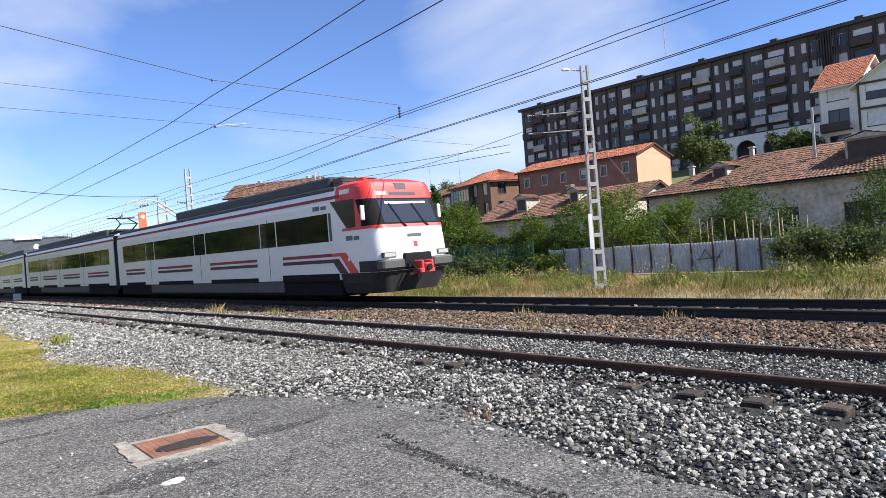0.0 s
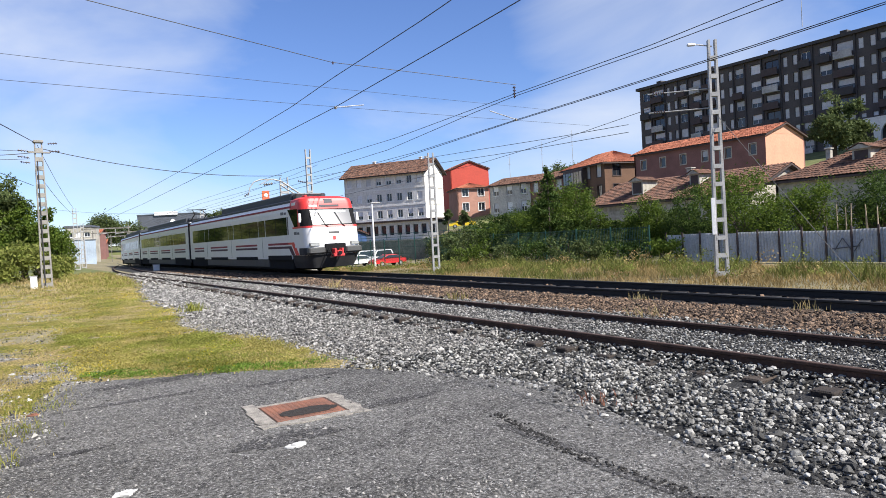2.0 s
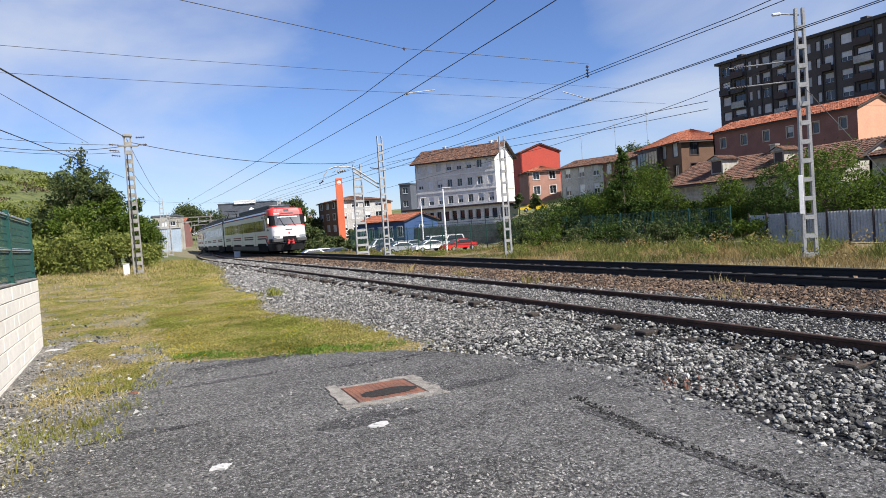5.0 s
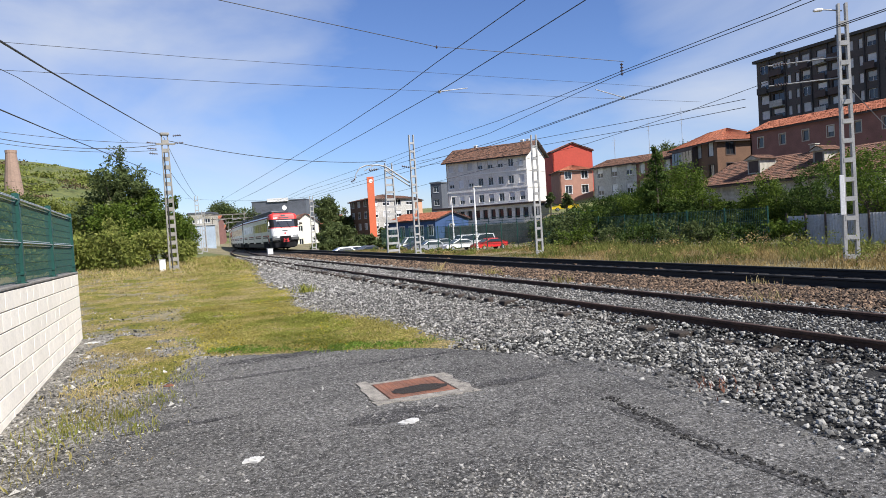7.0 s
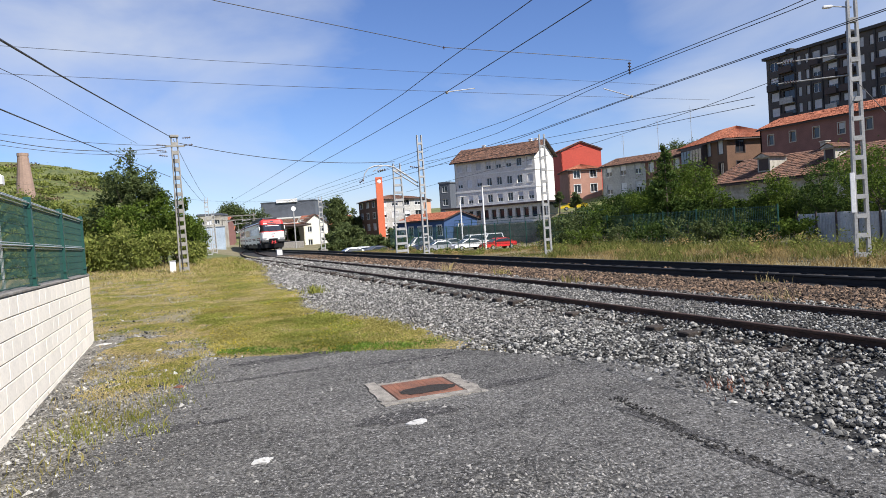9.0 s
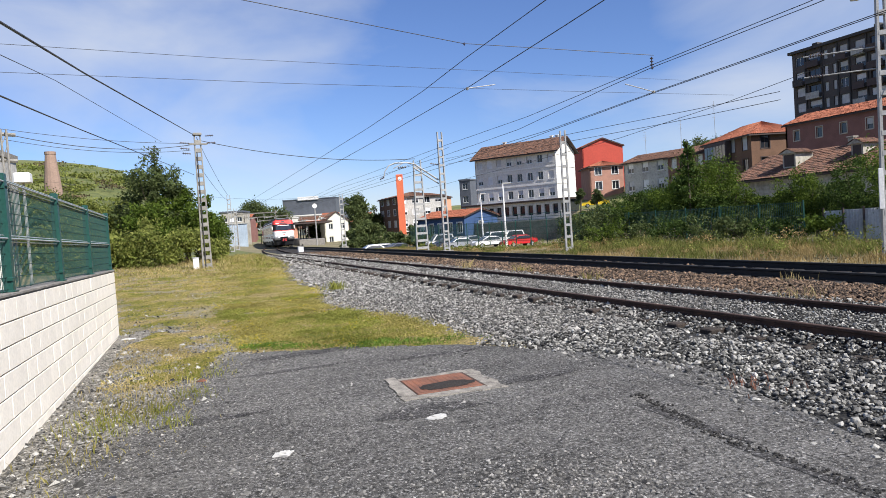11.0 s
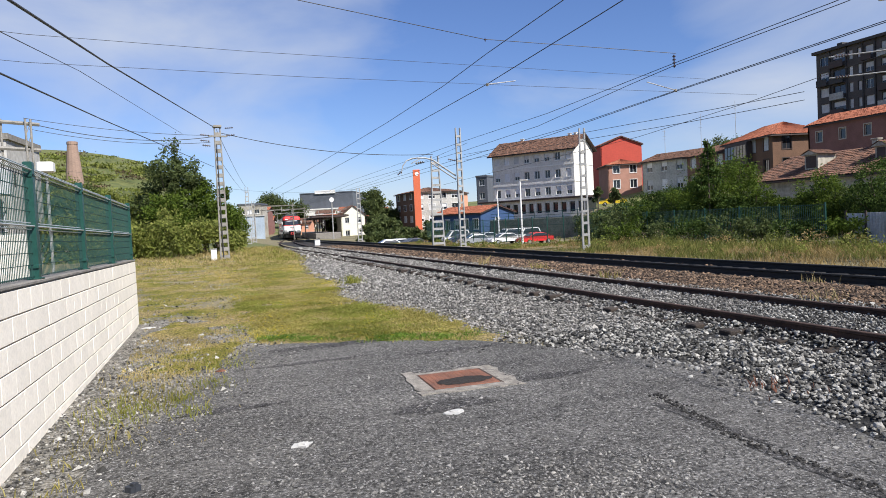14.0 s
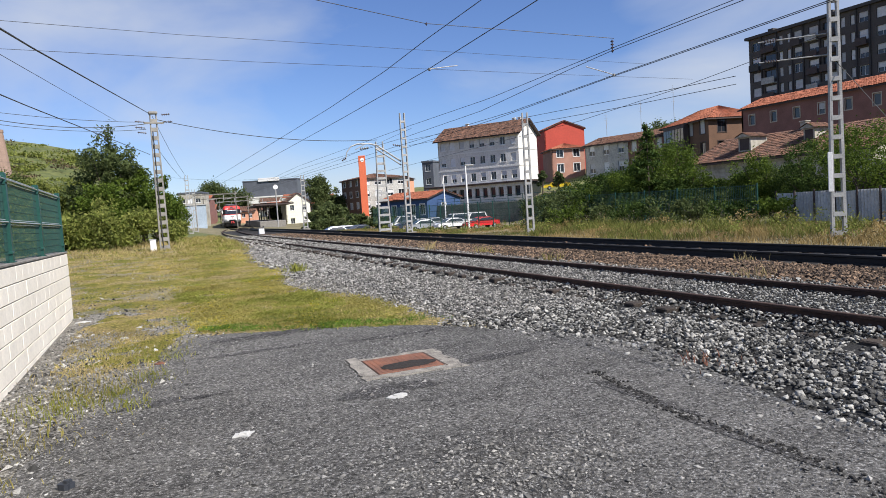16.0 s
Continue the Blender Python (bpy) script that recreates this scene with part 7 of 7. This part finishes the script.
def build_train():
    """Three coupled cars, each built from its own front end, so that they can follow the bend."""
    cars = [thing("train_car", lab, "train car", None, "cars of the commuter train") for lab in ("white commuter train end car with a red driving cab", "white commuter train middle car with a pantograph", "white commuter train rear car with dark window bands")]
    half = 1.47
    cab = 2.2
    y0 = 0.0
    for c, train in enumerate(cars):
        a, b = (y0 + (cab if c == 0 else 0), y0 + CAR_L - (cab if c == 2 else 0))
        car = part("car_body", Mesh().prism(body_ring(half, 0.78, 3.9), 1, a, b), TRAIN_WHITE, train)
        part("underframe", Mesh().bevel_box(-1.38, 1.38, a + 0.1, b - 0.1, 0.22, 0.80, 0.05), TRAIN_BLACK, train)
        part("roof_box", Mesh().bevel_box(-1.0, 1.0, a + (1.0 if c == 0 else 3.0), b - (8.2 if c == 0 else 3.0), 3.82, 4.27, 0.06), TRAIN_GREY, train, "dark roof equipment housing")
        part("roof_edge", Mesh().bevel_box(-1.36, 1.36, a + 0.2, b - 0.2, 3.70, 3.84, 0.03), TRAIN_GREY, train)
        for s in (-1, 1):
            x0, x1 = (s * half, s * (half + 0.006))
            lo, hi = min(x0, x1), max(x0, x1)
            part("stripe", Mesh().box(lo, hi, a + (-0.25 if c == 0 else 0), b, 3.42, 3.52), STRIPE_RED, car)
            # window band between the doors
            doors = [6.98, 13.54, 20.1]
            edges = [2.75 if c == 0 else 1.0] + [d for q in doors for d in (q - 0.68, q + 0.68)] + [CAR_L - (2.75 if c == 2 else 1.0)]
            for i in range(0, len(edges), 2):
                w0, w1 = y0 + edges[i], y0 + edges[i + 1]
                n = max(1, round((w1 - w0) / 1.75))
                part("window_band", Mesh().box(lo - 0.002, hi + 0.002, w0, w1, 2.05, 2.98), TRAIN_GLASS, car)
                for k in range(1, n):
                    y = w0 + (w1 - w0) * k / n
                    part("window_post", Mesh().box(min(lo, lo * 1.004), hi + s * 0.0, y - 0.03, y + 0.03, 2.06, 2.97), TRAIN_BLACK, car)
                part("stripe", Mesh().box(lo, hi, w0 - 0.15 if c == 0 and i == 0 else w0 + 0.34, w1 - 0.34, 1.54, 1.65), STRIPE_RED, car)
                part("stripe", Mesh().box(lo, hi, w0 + (0.1 if c == 0 and i == 0 else 0.34), w1 - 0.34, 1.34, 1.46), TRAIN_PURPLE, car)
                part("skirt", Mesh().box(lo, hi, *((y0 + 2.25, y0 + 6.05, 0.74, 0.985) if c == 0 and i == 0 else (w0 + 0.35, w1 - 0.35, 0.74, 0.92))), TRAIN_BLACK, car)
            for d in doors:
                y = y0 + d
                door = part("door", Mesh().bevel_box(min(s * (half - 0.02), s * (half + 0.004)), max(s * (half - 0.02), s * (half + 0.004)), y - 0.62, y + 0.62, 0.84, 3.12, 0.01), TRAIN_WHITE, car)
                for k in (-1, 1):
                    part("door_window", Mesh().box(min(x0, x1 + s * 0.004), max(x0, x1 + s * 0.004), y + k * 0.31 - 0.285, y + k * 0.31 + 0.285, 2.05, 2.98), TRAIN_GLASS, door)
                part("door_seam", Mesh().box(min(x0, x1 + s * 0.004), max(x0, x1 + s * 0.004), y - 0.012, y + 0.012, 0.86, 3.1), TRAIN_BLACK, door)
            part("side_fairing", Mesh().bevel_box(min(s * 1.36, s * 1.43), max(s * 1.36, s * 1.43), y0 + 6.1, y0 + CAR_L - 5.2, 0.34, 0.775, 0.02), BUMPER, car)
        for by in (a + 3.4 if c == 0 else a + 3.6, b - 3.6):
            bogie = part("bogie", Mesh().bevel_box(-1.12, 1.12, by - 1.7, by + 1.7, 0.12, 0.62, 0.05), TRAIN_BLACK, train)
            for wy in (by - 1.25, by + 1.25):
                for s in (-1, 1):
                    part("wheel", Mesh().tube((s * 0.80, wy, 0.43), (s * 0.93, wy, 0.43), 0.43, 20), TRAIN_BLACK, bogie)
        if c < 2:
            g = y0 + CAR_L
            part("gangway", Mesh().bevel_box(-1.455, 1.455, g + 0.01, g + CAR_GAP - 0.01, 0.5, 3.7, 0.05), TRAIN_BLACK, train, "black ribbed gangway")
    train = cars[0]
    # cab: nose profile seen from the side, drawn in slices so that the corners are rounded
    def nose(z):
        """How far the face stands back from its foremost point, by height."""
        return float(np.interp(z, [0.3, 1.0, 1.55, 2.35, 3.25, 3.5, 3.78, 3.88, 3.93], [0.30, 0.0, 0.0, 0.12, 0.52, 0.58, 0.66, 0.8, 1.05]))

    def slab(z0, z1, grow, mat, name, parent, n=1, label="", y_in=cab):
        m = Mesh()
        zs = [z0 + (z1 - z0) * i / n for i in range(n + 1)]
        rows = []
        for z in zs:
            hw = half * float(np.interp(z, [0.3, 0.8, 3.25, 3.6, 3.78, 3.88, 3.93], [0.9, 1, 1, 0.985, 0.95, 0.86, 0.7])) + grow
            y = nose(z) - grow
            r = 0.42
            row = [(-hw, y_in, z), (-hw, y + r * 1.3, z)]
            for k in range(1, 12):
                t = math.pi / 2 * k / 12
                row.append((-hw + r * (1 - math.cos(t)), y + r * 1.3 * (1 - math.sin(t)) , z))
            row.append((-hw + r, y, z))
            row += [(-q[0], q[1], q[2]) for q in reversed(row)]
            rows.append(row)
        w = len(rows[0])
        m.add([p for row in rows for p in row], [(i * w + j, i * w + j + 1, (i + 1) * w + j + 1, (i + 1) * w + j) for i in range(n) for j in range(w - 1)])
        k = len(m.v)
        m.f.append(tuple(range(w)))
        m.f.append(tuple(k - 1 - i for i in range(w)))
        return part(name, m, mat, parent, label)

    cab_root = slab(0.98, 2.36, 0.0, TRAIN_WHITE, "cab", train, 4, "white cab end with rounded corners")
    slab(2.36, 3.93, 0.001, TRAIN_RED, "cab_top", train, 12, "red upper part of the cab", y_in=2.2)
    slab(2.33, 2.42, 0.008, TRAIN_RED, "cab_line", cab_root, 1, y_in=cab - 0.3)
    slab(0.32, 0.99, -0.04, SKIRT_GREY, "cab_skirt", train, 2)
    slab(0.992, 1.335, 0.02, SKIRT_GREY, "bumper_wrap", train, 1, "dark grey bumper wrapped round the cab corners", y_in=1.06)
    # windscreen and the dark band round it
    def pane(name, mat, xa, xb, za, zb, out, parent, label=""):
        m = Mesh()
        p = []
        for z in (za, zb):
            for x in (xa, xb):
                for o in (out, -0.1):
                    p.append((x, nose(z) - o, z))
        m.add(p, [(0, 2, 6, 4), (1, 5, 7, 3), (0, 4, 5, 1), (2, 3, 7, 6), (0, 1, 3, 2), (4, 6, 7, 5)])
        return part(name, m, mat, parent, label)

    slab(2.425, 3.27, 0.005, TRAIN_BLACK, "windscreen_surround", train, 4, y_in=0.82)
    ws = pane("windscreen", SCREEN_GLASS, -1.06, 1.06, 2.47, 3.22, 0.016, train, "wide dark windscreen")
    pane("sun_blind", LETTER_WHITE, -0.8, 0.85, 3.08, 3.15, 0.02, ws)
    for x in (-0.55, 0.35):
        part("wiper", Mesh().tube((x + 0.15, nose(2.45) - 0.05, 2.45), (x - 0.12, nose(3.1) - 0.05, 3.1), 0.015, 5).tube((x + 0.15, nose(2.45) - 0.05, 2.45), (x + 0.28, nose(2.34) - 0.04, 2.34), 0.022, 5), TRAIN_BLACK, ws)
    pane("number_box", TRAIN_GREY, -0.5, 0.55, 3.36, 3.47, 0.012, train)
    pane("roof_lamp", TRAIN_GREY, -0.22, 0.22, 3.56, 3.76, 0.014, train)
    pane("number_bar", LETTER_WHITE, -1.05, -0.62, 3.37, 3.47, 0.012, train)
    for s in (-1, 1):
        x = s * 1.08
        lamp = pane("headlight", BUMPER, x - 0.24, x + 0.24, 1.40, 1.56, 0.03, cab_root)
        pane("lens", LAMP_GLASS, x - 0.2, x + 0.2, 1.42, 1.54, 0.036, lamp)
        part("bumper", Mesh().bevel_box(min(s * 0.55, s * 1.42), max(s * 0.55, s * 1.42), -0.12, 0.3, 1.02, 1.345, 0.06), BUMPER, train)
        # side of the cab: dark slanted window, mirror, red slope
        xs = s * (half + 0.006)
        lo, hi = min(s * half, xs), max(s * half, xs)
        part("cab_window", Mesh().prism([(2.52, 3.34), (1.14, 3.31), (1.14, 2.43), (1.62, 2.41)], 0, lo, hi), TRAIN_GLASS, train)
        part("cab_white", Mesh().prism([(2.58, 3.40), (2.58, 2.32), (1.57, 2.32)], 0, min(s * half, s * (half + 0.004)), max(s * half, s * (half + 0.004))), TRAIN_WHITE, train)
        part("cab_line", Mesh().box(lo, hi, 0.62, 1.72, 2.335, 2.42), TRAIN_RED, train)
        part("mirror", Mesh().bevel_box(min(s * 1.49, s * 1.62), max(s * 1.49, s * 1.62), 0.55, 0.64, 2.6, 3.06, 0.02), LETTER_WHITE, train)
        out = min(s * half, s * (half + 0.008)), max(s * half, s * (half + 0.008))
        part("slope", Mesh().prism([(2.62, 1.65), (1.80, 1.65), (1.12, 0.985), (1.60, 0.985), (2.12, 1.54), (2.62, 1.54)], 0, *out), TRAIN_RED, train)
        part("stripe", Mesh().prism([(2.87, 1.46), (2.22, 1.46), (1.72, 0.985), (2.18, 0.985), (2.56, 1.34), (2.87, 1.34)], 0, *out), TRAIN_PURPLE, train)
        part("route_mark", Mesh().tube((s * (half + 0.006), 1.62, 1.42), (s * (half + 0.012), 1.62, 1.42), 0.065, 12), LETTER_WHITE, train)
        part("side_window", Mesh().box(lo, hi, 2.52, 2.68, 2.06, 2.98), BUMPER, train)
        for yy, z0, w in ((3.2, 3.12, 0.85), (1.35, 2.02, 0.75)):
            part("logo_bar", Mesh().box(lo, hi, yy - w / 2, yy - w * 0.1, z0, z0 + 0.12), LETTER, train, "grey company mark")
            part("logo_bar", Mesh().box(lo, hi, yy, yy + w / 2, z0, z0 + 0.15), LETTER, train, "grey company mark")
        part("number_bar", Mesh().box(min(s * 1.44, s * 1.455), max(s * 1.44, s * 1.478), 1.4, 1.95, 3.52, 3.66), LETTER_WHITE, train)
    pane("logo_bar", BUMPER, -0.28, 0.28, 2.0, 2.1, 0.006, train, "company mark")
    pane("logo_mark", TRAIN_RED, -0.08, 0.08, 1.68, 1.86, 0.006, train)
    part("coupler_recess", Mesh().bevel_box(-0.56, 0.56, -0.08, 0.1, 1.02, 1.50, 0.04), TRAIN_BLACK, train)
    cp = part("coupler", Mesh().bevel_box(-0.3, 0.3, -0.5, -0.1, 0.84, 1.0, 0.03).bevel_box(-0.24, -0.14, -0.5, -0.1, 0.98, 1.25, 0.02).bevel_box(0.14, 0.24, -0.5, -0.1, 0.98, 1.25, 0.02).bevel_box(-0.12, 0.12, -0.55, -0.2, 0.95, 1.16, 0.03), COUPLER, train, "red automatic coupler")
    part("coupler_face", Mesh().tube((0, -0.6, 1.02), (0, -0.55, 1.02), 0.1, 12), TRAIN_BLACK, cp)
    part("hose", Mesh().tube((-0.42, -0.15, 1.25), (-0.36, -0.45, 0.9), 0.03, 6).tube((0.42, -0.15, 1.25), (0.36, -0.45, 0.9), 0.03, 6), TRAIN_BLACK, cp)
    gr = part("roof_grille", Mesh().bevel_box(-0.9, 0.5, 2.55, 3.15, 3.86, 4.22, 0.05), GRILLE, train, "grey ribbed roof grille")
    for k in range(5):
        part("slat", Mesh().box(-0.94, 0.54, 2.51, 3.1, 3.93 + 0.055 * k, 3.95 + 0.055 * k), BUMPER, gr)
    part("horn", Mesh().bevel_box(-1.0, -0.85, 1.2, 1.6, 3.86, 4.02, 0.02), TRAIN_RED, train)
    # pantograph on the middle car
    y = 1.6
    train = cars[1]
    pan = part("pantograph", Mesh().bevel_box(-0.8, 0.8, y - 0.3, y + 1.9, 3.9, 4.08, 0.03).tube((-0.5, y + 1.6, 4.05), (-0.5, y + 0.0, 4.5), 0.04, 6).tube((0.5, y + 1.6, 4.05), (0.5, y + 0.0, 4.5), 0.04, 6).tube((-0.5, y, 4.5), (-0.35, y + 1.4, 4.95), 0.035, 6).tube((0.5, y, 4.5), (0.35, y + 1.4, 4.95), 0.035, 6).tube((-0.5, y, 4.5), (0.5, y, 4.5), 0.03, 6), TRAIN_BLACK, train)
    part("contact_strip", Mesh().tube((-0.8, y + 1.4, 4.97), (0.8, y + 1.4, 4.97), 0.035, 6).tube((-0.8, y + 1.65, 4.97), (0.8, y + 1.65, 4.97), 0.035, 6), TRAIN_BLACK, pan)
    return cars


train_cars = build_train()


# ---- what moves ----
def motions():
    rows = [(0.0, 16.5), (0.5, 20.4), (1.0, 24.2), (1.5, 27.6), (2.0, 31.6), (2.5, 35.7), (3.0, 39.6), (3.5, 43.6), (4.0, 47.8), (5.2, 57.9), (6.5, 68.2), (7.0, 72.0), (8.0, 79.9), (9.2, 88.6),
            (10.5, 96.4), (11.0, 99.2), (12.0, 105.4), (13.0, 110.9), (14.0, 115.6), (15.0, 120.2), (16.0, 124.4)]
    for k, car_root in enumerate(train_cars):
        place = []
        for t, y in rows:
            a = y + k * (CAR_L + CAR_GAP)
            b = a + CAR_L
            place.append((t, pose(main_x(a), a, 0.2 + main_z(a), math.degrees(math.atan((main_z(b) - main_z(a)) / CAR_L)), 0, -math.degrees(math.atan((main_x(b) - main_x(a)) / CAR_L)))))
        walk(car_root, place)


motions()
